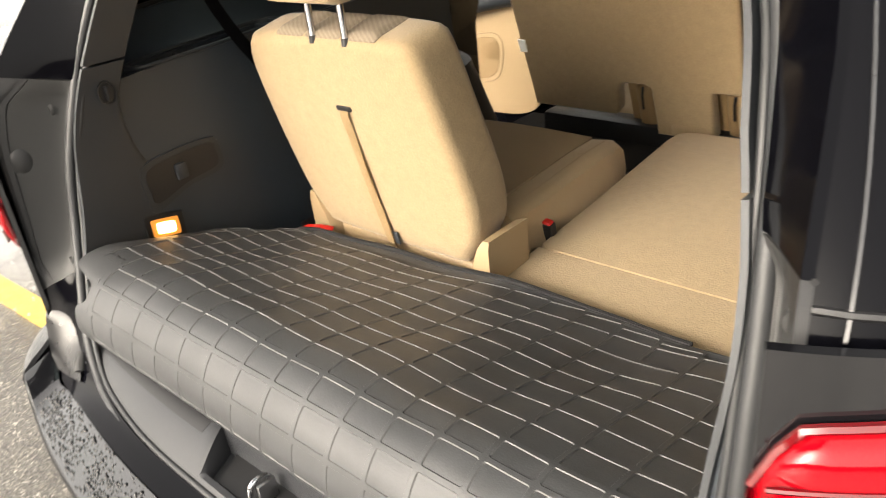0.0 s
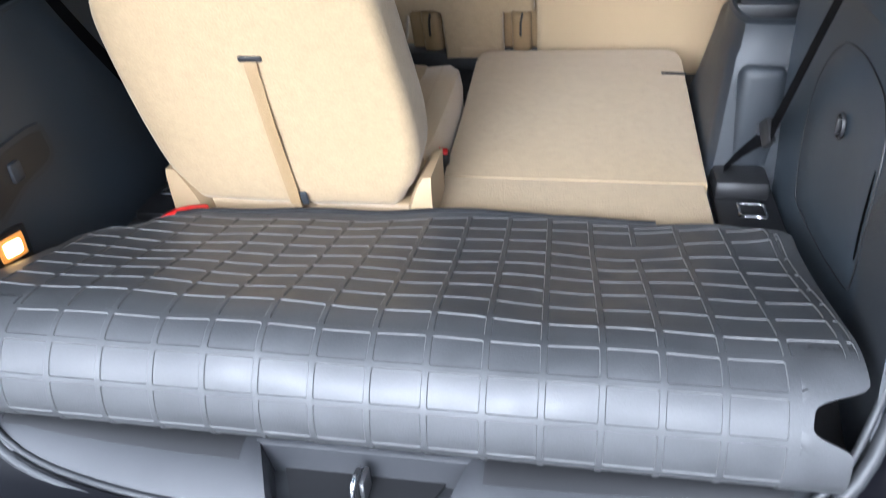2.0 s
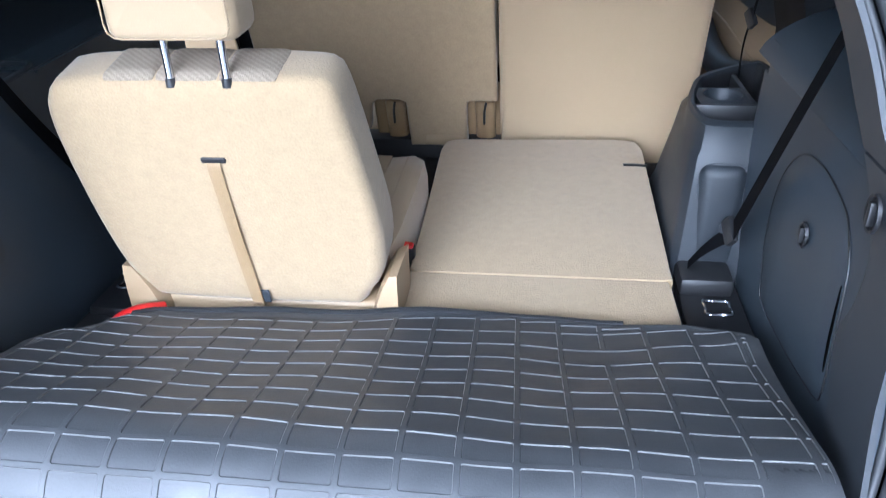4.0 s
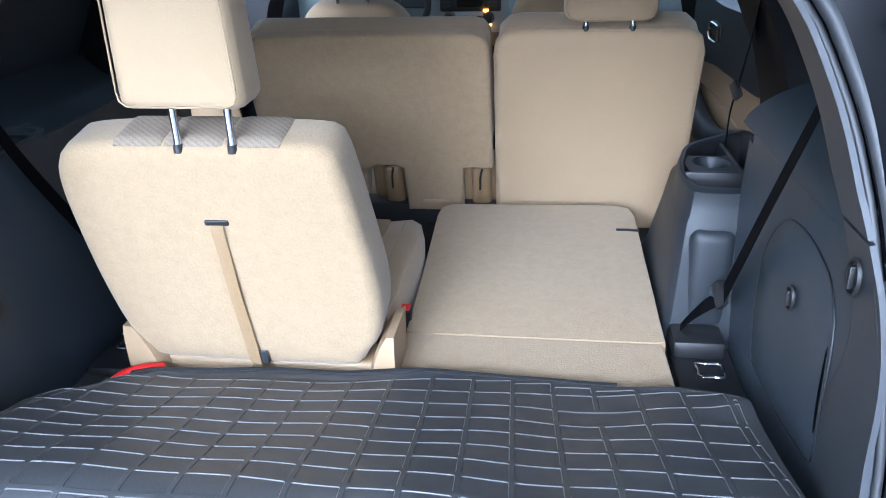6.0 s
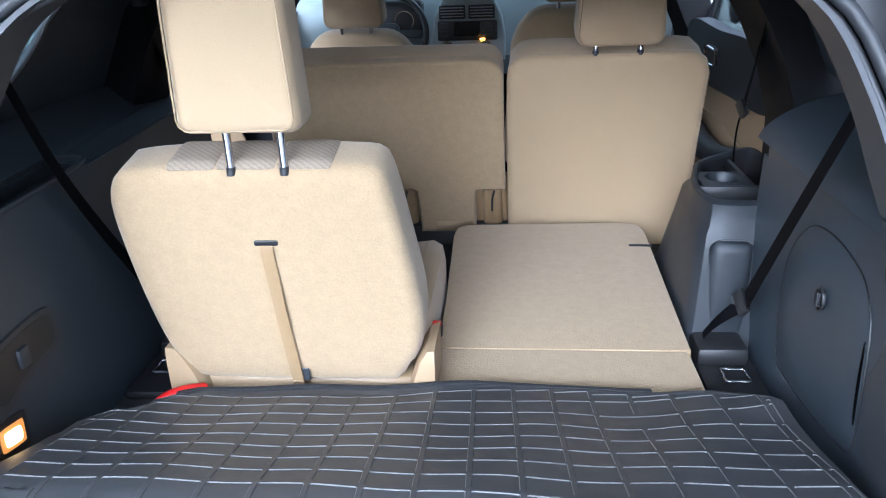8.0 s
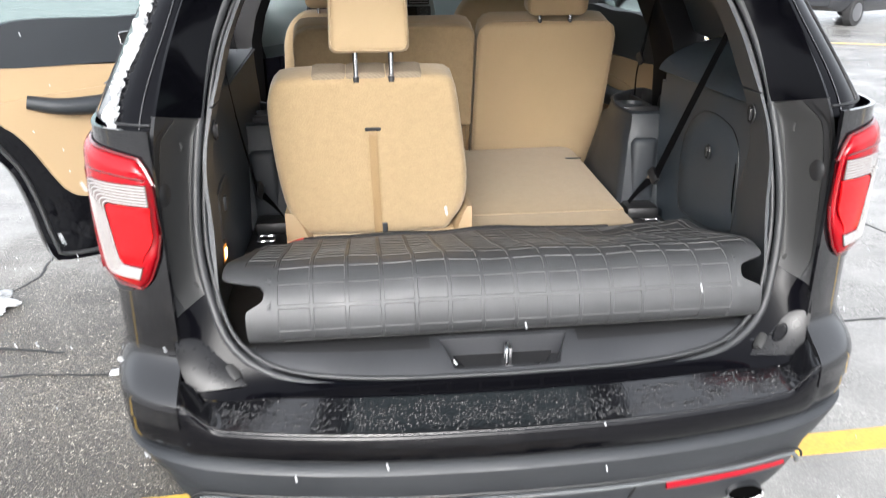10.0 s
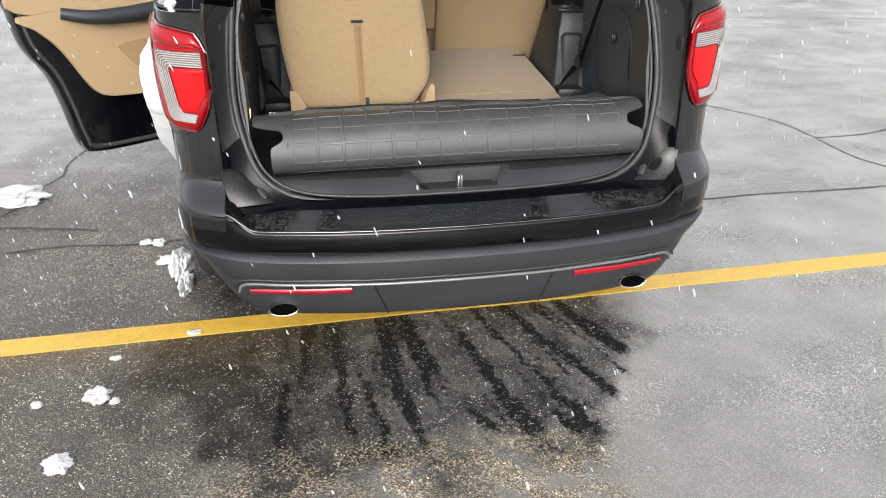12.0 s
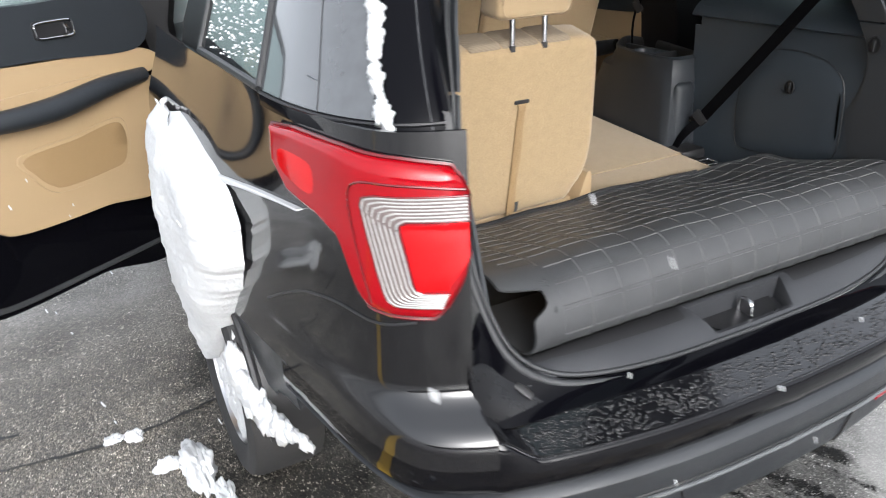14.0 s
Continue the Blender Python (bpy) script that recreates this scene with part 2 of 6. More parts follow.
def tube(bm, pts, r, sides=10, closed=False, flat=1.0, up=(0, 0, 1)):
    """A round or flattened bar along pts; r a radius or one for each point; flat squeezes it along up."""
    p = np.array(pts, float)
    n = len(p)
    rs = np.full(n, r) if np.isscalar(r) else np.array(r)
    tan = np.roll(p, -1, 0) - np.roll(p, 1, 0) if closed else np.gradient(p, axis=0)
    rings = []
    for i in range(n):
        t = tan[i] / (np.linalg.norm(tan[i]) + 1e-12)
        s = np.cross(t, up)
        s = np.cross(t, (1, 0, 0)) if np.linalg.norm(s) < 1e-3 else s
        s /= np.linalg.norm(s)
        w = np.cross(s, t)
        rings.append([p[i] + rs[i] * (math.cos(a) * s + flat * math.sin(a) * w) for a in np.linspace(0, 2 * math.pi, sides, endpoint=False)])
    return loft(bm, rings, along=closed)


def block(bm, x0, x1, y0, y1, z0, z1, r=0.01, seg=2, m=None):
    """A box with rounded edges."""
    made = bmesh.ops.create_cube(bm, size=1.0)["verts"]
    for v in made:
        v.co = Vector(((x0 + x1) / 2 + v.co.x * (x1 - x0), (y0 + y1) / 2 + v.co.y * (y1 - y0), (z0 + z1) / 2 + v.co.z * (z1 - z0)))
    if r:
        edges = list({e for v in made for e in v.link_edges})
        made = list({v for f in bmesh.ops.bevel(bm, geom=edges, offset=r, segments=seg, profile=0.5, affect="EDGES")["faces"] for v in f.verts} | {v for v in made if v.is_valid})
    if m is not None:
        bmesh.ops.transform(bm, matrix=m, verts=[v for v in made if v.is_valid])
    return bm


def pad(bm, outline, depth, r=0.02, m=None, bulge=0.0, steps=4):
    """A cushion: an outline in x and z with rounded rims, from y = 0 to depth."""
    o = np.array(outline, float)
    c = o.mean(0)
    t = np.roll(o, -1, 0) - np.roll(o, 1, 0)
    nrm = np.stack([t[:, 1], -t[:, 0]], 1)
    nrm /= np.linalg.norm(nrm, axis=1, keepdims=True)
    if ((o - c) * nrm).sum() < 0:
        nrm = -nrm
    rings = [[(p[0], -bulge * b, p[1]) for p in c + (o - nrm * r - c) * (1 - k)] for k, b in ((0.97, 1.05), (0.6, 1.0), (0.25, 0.7))] if bulge else []
    turns = np.linspace(0, math.pi / 2, steps + 1)
    rings += [[(p[0], r * (1 - math.cos(a)), p[1]) for p in o - nrm * r * (1 - math.sin(a))] for a in turns]
    rings += [[(p[0], depth - r * (1 - math.cos(a)), p[1]) for p in o - nrm * r * (1 - math.sin(a))] for a in turns[::-1]]
    loft(bm, rings)
    if m is not None:
        bmesh.ops.transform(bm, matrix=m, verts=bm.verts)
    return bm


# ---- ground ----
def asphalt():
    m = material("wet_asphalt", (0.16, 0.155, 0.148), 0.45)
    n, l = m.node_tree.nodes, m.node_tree.links
    p = n["Principled BSDF"]
    co = n.new("ShaderNodeTexCoord")

    def noise_node(scale, detail=4, stretch=(1, 1, 1)):
        mp, t = n.new("ShaderNodeMapping"), n.new("ShaderNodeTexNoise")
        mp.inputs["Scale"].default_value = stretch
        t.inputs["Scale"].default_value, t.inputs["Detail"].default_value = scale, detail
        l.new(co.outputs["Object"], mp.inputs["Vector"])
        l.new(mp.outputs[0], t.inputs["Vector"])
        return t.outputs[0]

    def ramp(value, a, b, lo=0.0, hi=1.0):
        r = n.new("ShaderNodeMapRange")
        r.inputs["From Min"].default_value, r.inputs["From Max"].default_value = a, b
        r.inputs["To Min"].default_value, r.inputs["To Max"].default_value = lo, hi
        l.new(value, r.inputs["Value"])
        return r.outputs[0]

    def math_node(op, a, b):
        k = n.new("ShaderNodeMath")
        k.operation = op
        for i, v in enumerate((a, b)):
            if isinstance(v, (int, float)):
                k.inputs[i].default_value = v
            else:
                l.new(v, k.inputs[i])
        return k.outputs[0]

    def cells(scale):
        """Stones: a random value for each, and the distance from its middle."""
        t = n.new("ShaderNodeTexVoronoi")
        t.inputs["Scale"].default_value = scale
        l.new(co.outputs["Object"], t.inputs["Vector"])
        one = n.new("ShaderNodeSeparateXYZ")
        l.new(t.outputs["Color"], one.inputs[0])
        return one.outputs[0], t.outputs["Distance"]

    stone, stone_far = cells(150)
    chip, chip_far = cells(260)
    pebble, patch, pools = noise_node(45, 3), noise_node(2.2, 6), noise_node(0.9, 4)
    sep = n.new("ShaderNodeSeparateXYZ")
    l.new(co.outputs["Object"], sep.inputs[0])
    ragged = math_node("MULTIPLY", math_node("SUBTRACT", patch, 0.5), 0.9)

    def zone(x, y, wx, wy, hard=0.16):
        """1 inside a ragged oblong on the ground, 0 outside."""
        dx = math_node("DIVIDE", math_node("SUBTRACT", sep.outputs[0], x), wx)
        dy = math_node("DIVIDE", math_node("SUBTRACT", sep.outputs[1], y), wy)
        far = math_node("POWER", math_node("ADD", math_node("POWER", math_node("ABSOLUTE", dx, 0), 4.0), math_node("POWER", math_node("ABSOLUTE", dy, 0), 4.0)), 0.25)
        return ramp(math_node("ADD", far, ragged), 1.0 + hard, 1.0 - hard)

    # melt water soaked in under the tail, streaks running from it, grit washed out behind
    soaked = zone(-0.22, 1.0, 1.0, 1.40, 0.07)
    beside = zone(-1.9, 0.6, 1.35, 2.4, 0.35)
    grit = math_node("MULTIPLY", math_node("MAXIMUM", zone(-0.28, -0.50, 0.70, 0.27), math_node("MULTIPLY", zone(-1.50, 1.55, 0.55, 0.45, 0.4), 0.6)), ramp(noise_node(9, 4), 0.36, 0.56))
    lean = math_node("MULTIPLY", sep.outputs[1], math_node("ADD", math_node("MULTIPLY", sep.outputs[0], 0.30), 0.22))
    across = math_node("ADD", math_node("ADD", sep.outputs[0], lean), math_node("MULTIPLY", math_node("SUBTRACT", noise_node(8, 3), 0.5), 0.10))
    run = n.new("ShaderNodeCombineXYZ")
    l.new(math_node("MULTIPLY", across, 10.5), run.inputs[0])
    l.new(math_node("MULTIPLY", sep.outputs[1], 0.9), run.inputs[1])
    lines = n.new("ShaderNodeTexNoise")
    lines.inputs["Scale"].default_value, lines.inputs["Detail"].default_value = 1.0, 1
    l.new(run.outputs[0], lines.inputs["Vector"])
    pebbled = math_node("ADD", math_node("MULTIPLY", math_node("SUBTRACT", noise_node(34, 3), 0.5), 0.34), math_node("MULTIPLY", math_node("SUBTRACT", chip, 0.5), 0.09))
    streak = math_node("MULTIPLY", ramp(math_node("ADD", lines.outputs[0], pebbled), 0.515, 0.555), zone(0.02, 0.6, 0.76, 0.98, 0.05))
    # ragged darker patch left of the tail
    dark_patch = math_node("MULTIPLY", zone(-0.82, 0.34, 0.46, 0.44, 0.35), ramp(noise_node(6, 4), 0.34, 0.56, 0.0, 0.85))
    black = math_node("MAXIMUM", streak, dark_patch)
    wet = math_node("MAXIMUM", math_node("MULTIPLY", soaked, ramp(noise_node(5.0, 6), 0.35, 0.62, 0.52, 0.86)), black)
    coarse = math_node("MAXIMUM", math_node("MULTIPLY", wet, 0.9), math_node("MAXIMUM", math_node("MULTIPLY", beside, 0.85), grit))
    # wet ground is blackened further for the tail's shade and dark reflection
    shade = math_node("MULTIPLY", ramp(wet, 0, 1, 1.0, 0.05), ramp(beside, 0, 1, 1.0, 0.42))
    shade = math_node("MULTIPLY", shade, ramp(pools, 0.44, 0.60, 1.04, 0.86))
    rough_stone = math_node("ADD", math_node("MULTIPLY", math_node("POWER", chip, 2.0), 1.7), 0.40)
    grain = n.new("ShaderNodeMix")
    grain.inputs["A"].default_value = 1.0
    scuffed = ramp(noise_node(1.6, 6, (0.6, 1.6, 1)), 0.46, 0.60)
    l.new(math_node("MAXIMUM", ramp(coarse, 0, 1, 0.24, 1.0), math_node("MULTIPLY", scuffed, 0.60)), grain.inputs["Factor"])
    l.new(rough_stone, grain.inputs["B"])
    tone = math_node("MULTIPLY", math_node("MULTIPLY", grain.outputs["Result"], shade), ramp(patch, 0.3, 0.7, 0.82, 1.18))
    # pale stone specks, with the sparkle of wet grains put into their colour
    speck_sparkle = math_node("MULTIPLY", ramp(chip, 0.905, 0.925), math_node("MULTIPLY", ramp(pebble, 0.46, 0.56), ramp(noise_node(11, 5), 0.40, 0.58, 0.15, 1.0)))
    dotted = math_node("MULTIPLY", math_node("ADD", ramp(coarse, 0, 1, 0.16, 3.0), math_node("MULTIPLY", scuffed, 0.75)), ramp(black, 0, 1, 1.0, 0.55))
    tone = math_node("ADD", tone, math_node("MULTIPLY", speck_sparkle, dotted))
    tone = math_node("ADD", tone, math_node("MULTIPLY", grit, math_node("MULTIPLY", ramp(stone, 0.70, 0.76), 0.9)))
    hue = n.new("ShaderNodeMix")
    hue.data_type = "RGBA"
    hue.inputs["A"].default_value, hue.inputs["B"].default_value = (0.235, 0.228, 0.215, 1), (0.22, 0.185, 0.135, 1)
    l.new(math_node("MAXIMUM", grit, math_node("MULTIPLY", beside, 0.5)), hue.inputs["Factor"])
    sc = n.new("ShaderNodeVectorMath")
    sc.operation = "SCALE"
    l.new(hue.outputs["Result"], sc.inputs[0])
    l.new(tone, sc.inputs["Scale"])
    l.new(sc.outputs[0], p.inputs["Base Color"])
    l.new(math_node("ADD", ramp(coarse, 0, 1, 0.21, 0.20), ramp(pools, 0.44, 0.60, 0.06, -0.08)), p.inputs["Roughness"])
    l.new(ramp(wet, 0, 1, 0.5, 0.05), p.inputs["Specular IOR Level"])
    b = n.new("ShaderNodeBump")
    b.inputs["Distance"].default_value = 0.006
    l.new(math_node("ADD", ramp(coarse, 0, 1, 0.17, 0.9), math_node("MULTIPLY", scuffed, 0.16)), b.inputs["Strength"])
    l.new(math_node("ADD", math_node("MULTIPLY", math_node("ADD", stone_far, chip_far), -0.8), pebble), b.inputs["Height"])
    l.new(b.outputs[0], p.inputs["Normal"])
    return m


def strip(name, pts, width, z, mat, label, seed=0, wobble=0.004, cat="road marking"):
    """A thin painted or worn strip along pts on the ground, with a slightly ragged rim."""
    rnd = random.Random(seed)
    p = curve([(x, y, 0) for x, y in pts], max(12, int(len(pts) * 14)))
    t = np.gradient(p, axis=0)
    t /= np.linalg.norm(t, axis=1, keepdims=True)
    side = np.stack([-t[:, 1], t[:, 0], 0 * t[:, 0]], 1)
    bm = bmesh.new()
    rings = []
    for q, s in zip(p, side):
        a, b = width / 2 + rnd.uniform(-wobble, wobble), width / 2 + rnd.uniform(-wobble, wobble)
        rings.append([q + s * a + (0, 0, z), q - s * b + (0, 0, z), q - s * b + (0, 0, -0.004), q + s * a + (0, 0, -0.004)])
    loft(bm, rings)
    return tagged(part(name, bm, mat), label, cat, kind="structure")


bm = bmesh.new()
sheet(bm, lambda u, v: ((u - 0.5) * 240, (v - 0.5) * 240, 0.0), 9, 9, 0.2)
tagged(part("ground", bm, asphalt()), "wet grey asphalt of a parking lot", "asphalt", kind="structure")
yellow = material("yellow_line_paint", (0.55, 0.345, 0.05), 0.42, grain=0.25, grain_scale=70, vary=0.28, vary_scale=14, bump=0.5, rough_vary=0.1)
strip("road_line", [(-14, 0.17), (-4, 0.55), (0, 0.70), (4, 0.85), (16, 1.3)], 0.125, 0.004, yellow, "worn yellow painted parking line on wet asphalt", 3)
tar = material("crack_tar", (0.012, 0.012, 0.012), 0.6)

# ---- the car: plan and curves ----
PLAN = [(0, -0.085), (0.3, -0.075), (0.55, -0.045), (0.75, 0.0), (0.86, 0.045), (0.93, 0.10), (0.97, 0.18), (1.0, 0.30), (1.022, 0.45), (1.058, 0.70), (1.085, 0.90), (1.10, 1.1), (1.105, 1.6), (1.095, 2.05)]
plan = curve(PLAN, 200)
plan_len = np.r_[0, np.cumsum(np.linalg.norm(np.diff(plan, axis=0), axis=1))]


def at_plan(s, dy=0.0, k=1.0, side=1):
    x, y = (np.interp(s, plan_len, plan[:, i]) for i in range(2))
    return side * x * k, y + dy


def s_of_x(x):
    return float(np.interp(x, plan[:, 0], plan_len))


SEAL = [(0, 0.06, 0.8), (0.3, 0.068, 0.802), (0.5, 0.095, 0.812), (0.61, 0.125, 0.84), (0.681, 0.156, 0.9), (0.719, 0.195, 1.0), (0.739, 0.231, 1.12), (0.736, 0.262, 1.25), (0.723, 0.307, 1.38), (0.705, 0.357, 1.5), (0.672, 0.417, 1.62), (0.607, 0.47, 1.735), (0.466, 0.509, 1.8), (0.2, 0.529, 1.83), (0, 0.534, 1.835)]
RIM = [(0, 0.01, 0.79), (0.3, 0.02, 0.79), (0.55, 0.05, 0.785), (0.74, 0.085, 0.775), (0.80, 0.115, 0.84), (0.812, 0.13, 1.0), (0.815, 0.138, 1.15), (0.812, 0.148, 1.33),
       (0.80, 0.19, 1.45), (0.765, 0.32, 1.62), (0.705, 0.42, 1.76), (0.55, 0.49, 1.86), (0.2, 0.515, 1.885), (0, 0.52, 1.89)]
seal_half, rim_half = curve(SEAL, 60), curve(RIM, 60)


def mirrored(half):
    return np.vstack([half[::-1] * (-1, 1, 1), half[1:]])


seal_line, rim_line = mirrored(seal_half), mirrored(rim_half)

suv = thing("suv", "black sport utility vehicle, liftgate and rear door open, snow-caked side", "car")

# ---- the car's outside ----
def smooth_step(a, b, x):
    t = max(0.0, min(1.0, (x - a) / (b - a)))
    return t * t * (3 - 2 * t)


def corner_rise(x):
    """How far the bumper's upper edge rises towards the corners."""
    return 0.058 * smooth_step(0.70, 0.80, abs(x))


def band(levels, s0, s1, n, thick=0.01, rise=0.0, lift=0.0):
    """A skin round the tail between heights; levels are (z, dy, k)."""
    bm = bmesh.new()
    lv = np.array(levels, float)

    def f(u, v):
        s = s0 + (s1 - s0) * abs(2 * u - 1)
        i = v * (len(lv) - 1)
        z, dy, k = (np.interp(i, range(len(lv)), lv[:, c]) for c in range(3))
        x, y = at_plan(s, dy, k, 1 if u >= 0.5 else -1)
        y += 0.008 * lift * smooth_step(0.79, 0.81, abs(x))
        z += lift * corner_rise(x) * max(0.0, min(1.0, (z - 0.70) / 0.048))
        return x, y, z + rise * smooth_step(0.68, 1.02, abs(x)) ** 1.2 * max(0.0, 1 - (z - lv[0, 0]) / 0.27)

    return sheet(bm, f, n, len(levels), thick)


S_SIDE = float(np.interp(0.66, plan[:, 1], plan_len))
S_RIM = s_of_x(0.795)
part("bumper_cover", band([(0.650, 0.050, 0.985), (0.657, 0.022, 0.995), (0.67, 0.012, 1.0), (0.70, 0.004, 1.0), (0.735, 0.0, 1.0), (0.743, 0.004, 1.0), (0.748, 0.014, 0.998)], 0, S_SIDE, 141, lift=1.0), paint, suv, "gloss black bumper cover, wet")
part("lower_bumper", band([(0.385, 0.10, 0.93), (0.40, 0.065, 0.95), (0.43, 0.052, 0.96), (0.50, 0.046, 0.972), (0.528, 0.040, 0.976), (0.538, 0.026, 0.98), (0.548, 0.020, 0.985), (0.60, 0.012, 0.995), (0.628, 0.010, 0.998), (0.645, 0.022, 0.995), (0.654, 0.048, 0.985)], 0, S_SIDE, 141, rise=0.24), bumper_grey, suv, "textured grey plastic lower bumper")

# added bead, paler than the cover, to draw the wet edge's highlight
bm = bmesh.new()
tube(bm, [at_plan(abs(s), 0.008, 0.999, 1 if s >= 0 else -1) + (0.7455 + corner_rise(at_plan(abs(s))[0]),) for s in np.linspace(-s_of_x(0.80), s_of_x(0.80), 90)], 0.0017, 8)
part("cover_edge", bm, wet_edge, suv, "wet rounded bumper edge, paler for its highlight")

# bumper step: the flat ledge below the opening
bm = bmesh.new()


def step_top(u, v):
    i, side = abs(2 * u - 1) * 0.80, 1 if u >= 0.5 else -1
    a = np.array((*at_plan(s_of_x(i), 0.010, 1.0, side), 0.746 + corner_rise(i)))
    k = min(i, 0.74)
    b = np.array((i * side, np.interp(k, rim_half[:16, 0], rim_half[:16, 1]) + (0.05 * max(0, i - 0.74) / 0.06), np.interp(k, rim_half[:16, 0], rim_half[:16, 2]) + 0.065 * smooth_step(0.74, 0.80, i)))
    return a + (b - a) * v


sheet(bm, step_top, 61, 6, -0.006)
part("bumper_step", bm, wet_step, suv, "wet black ledge on the bumper")

# jamb between seal and outer edge
bm = bmesh.new()


def jamb(u, v, lift=0.0):
    i = u * (len(seal_line) - 1)
    a, b = (np.array([np.interp(i, range(len(seal_line)), line[:, c]) for c in range(3)]) for line in (seal_line, rim_line))
    w = smooth_step(0.985, 1.07, a[2]) * (1 - smooth_step(1.37, 1.43, a[2]))
    p = a + (b - a) * v
    deep = a + (b - a) * np.array((min(1.0, 1.5 * v) ** 0.9, smooth_step(0.15, 0.75, v), v))
    return p + (deep - p) * w + np.array((0, 0.005 * math.sin(math.pi * v) - lift, 0))


C = len(seal_line) // 2
LO, HI = (int(np.argmin(np.abs(rim_half[:40, 2] - z) + (rim_half[:40, 0] < 0.78))) for z in (0.985, 1.44))


def jamb_piece(i0, i1, n, v0=0.0, v1=1.0):
    return sheet(bmesh.new(), lambda u, v: jamb((C + i0 + (i1 - i0) * u) / (2 * C), v0 + (v1 - v0) * v), n, 13, 0.01)


bm.free()
part("liftgate_jamb", jamb_piece(-LO, LO, 60), dimmed_black, suv, "gloss black painted jamb below the cargo opening")
for side in (-1, 1):
    part("liftgate_jamb", jamb_piece(*sorted((side * HI, side * C)), 40), dimmed_black, suv, "gloss black painted jamb beside the cargo opening")
    trim = part("jamb_trim", jamb_piece(*sorted((side * LO, side * HI)), 30, 0.0, 0.60), jamb_grey, suv, "matt charcoal jamb trim")
    part("lamp_pocket", jamb_piece(*sorted((side * LO, side * HI)), 30, 0.605, 1.0), black_plastic, trim, "black wall beside the tail lamp")
    for i in (LO, HI):
        bm = bmesh.new()
        tube(bm, [jamb((C + side * i) / (2 * C), v, 0.001) for v in np.linspace(0.1, 1, 12)], 0.003, 6)
        part("seam", bm, black_plastic, trim)
    for u, v in ((0.06, 0.30), (0.84, 0.36)):
        p = jamb((C + side * (LO + (HI - LO) * u)) / (2 * C), v, 0.002)
        bm = bmesh.new()
        bmesh.ops.create_cone(bm, cap_ends=True, segments=24, radius1=0.017, radius2=0.014, depth=0.006, matrix=Matrix.Translation(p) @ pose(0, 0, 0, 90))
        part("cap", bm, jamb_grey, trim)
    bm = bmesh.new()
    bmesh.ops.create_uvsphere(bm, u_segments=16, v_segments=10, radius=0.045, matrix=Matrix.Translation((side * 0.806, 0.20, 1.27)) @ Matrix.Diagonal((0.5, 1.0, 1.1, 1)))
    part("lamp_boss", bm, black_plastic, trim)
    # shelf in the lower corner, with a round plug and a rubber stop
    shelf_rims = [curve(line, 31) for line in ([(0.804, 0.138, 0.934), (0.805, 0.118, 0.915), (0.798, 0.104, 0.86), (0.775, 0.088, 0.800)], [(0.722, 0.182, 0.924), (0.722, 0.166, 0.905), (0.694, 0.134, 0.855), (0.640, 0.090, 0.806)])]

    def shelf(u, v, lift=0.0, side=side, rims=shelf_rims):
        p = [np.array([np.interp(v * 30, range(31), line[:, c]) for c in range(3)]) for line in rims]
        x, y, z = p[0] + (p[1] - p[0]) * u - np.array((0, 0.002 * math.sin(math.pi * u) * smooth_step(0.0, 0.3, v), 0))
        return np.array((side * x, y - lift * 0.8, z + lift * 0.6))

    plate = part("corner_shelf", sheet(bmesh.new(), shelf, 24, 30, 0.006), wet_shelf, suv, "wet gloss black shelf in the jamb's corner")
    ring = [shelf(0.62 + 0.14 * math.cos(a), 0.58 + 0.155 * math.sin(a), 0.001) for a in np.linspace(0, 2 * math.pi, 28, endpoint=False)]
    mid_p = sum(ring) / len(ring)
    bm = bmesh.new()
    tube(bm, ring, 0.0020, 6, closed=True, up=(0, -0.8, 0.6))
    loft(bm, [[mid_p + (q - mid_p) * k for q in ring] for k in (0.86, 0.5, 0.1)])
    part("plug", bm, dimmed_black, plate, "round black plug")
    bm = bmesh.new()
    tube(bm, [shelf(1.0, 0.60, 0.005), shelf(0.98, 0.74, 0.008), shelf(0.96, 0.86, 0.006)], [0.011, 0.014, 0.012], 12, flat=0.5)
    part("rubber_stop", bm, jamb_grey, plate, "small rubber stop")

def beside(half, d):
    """The seal's line again, d metres further out, in its own plane."""
    t = np.gradient(half, axis=0)
    n = np.stack([t[:, 2], 0 * t[:, 0], -t[:, 0]], 1)
    return half + n / np.linalg.norm(n, axis=1, keepdims=True) * d


bm = bmesh.new()
tube(bm, mirrored(beside(seal_half, 0.005)) + (0, -0.006, 0.0), 0.0112, 12, closed=True)
part("weather_seal", bm, seal_rubber, suv, "grey rubber weather seal")


inner_line = mirrored(beside(seal_half, -0.013)) + (0, 0.003, 0)
bm = bmesh.new()
tube(bm, inner_line, 0.0062, 10, closed=True)
part("weather_seal", bm, seal_rubber, suv, "inner lip of the rubber seal")
outer_line = mirrored(beside(seal_half, 0.022)) + (0, 0.002, 0)
bm = bmesh.new()
tube(bm, outer_line, 0.006, 8, closed=True)
part("drip_channel", bm, paint, suv)
bm = bmesh.new()
tube(bm, mirrored(beside(seal_half, 0.0165)) + (0, -0.006, 0), 0.0035, 8, closed=True)
part("weather_seal", bm, jamb_grey, suv, "thin outer lip of the rubber seal")
bm = bmesh.new()
tube(bm, [(-0.06, 0.028, 0.794), (0.06, 0.028, 0.794)], 0.006, 8)
part("latch_cover", bm, black_plastic, suv)


def arch(c):
    return math.hypot(c[1] - 1.28, c[2] - 0.37) > 0.44


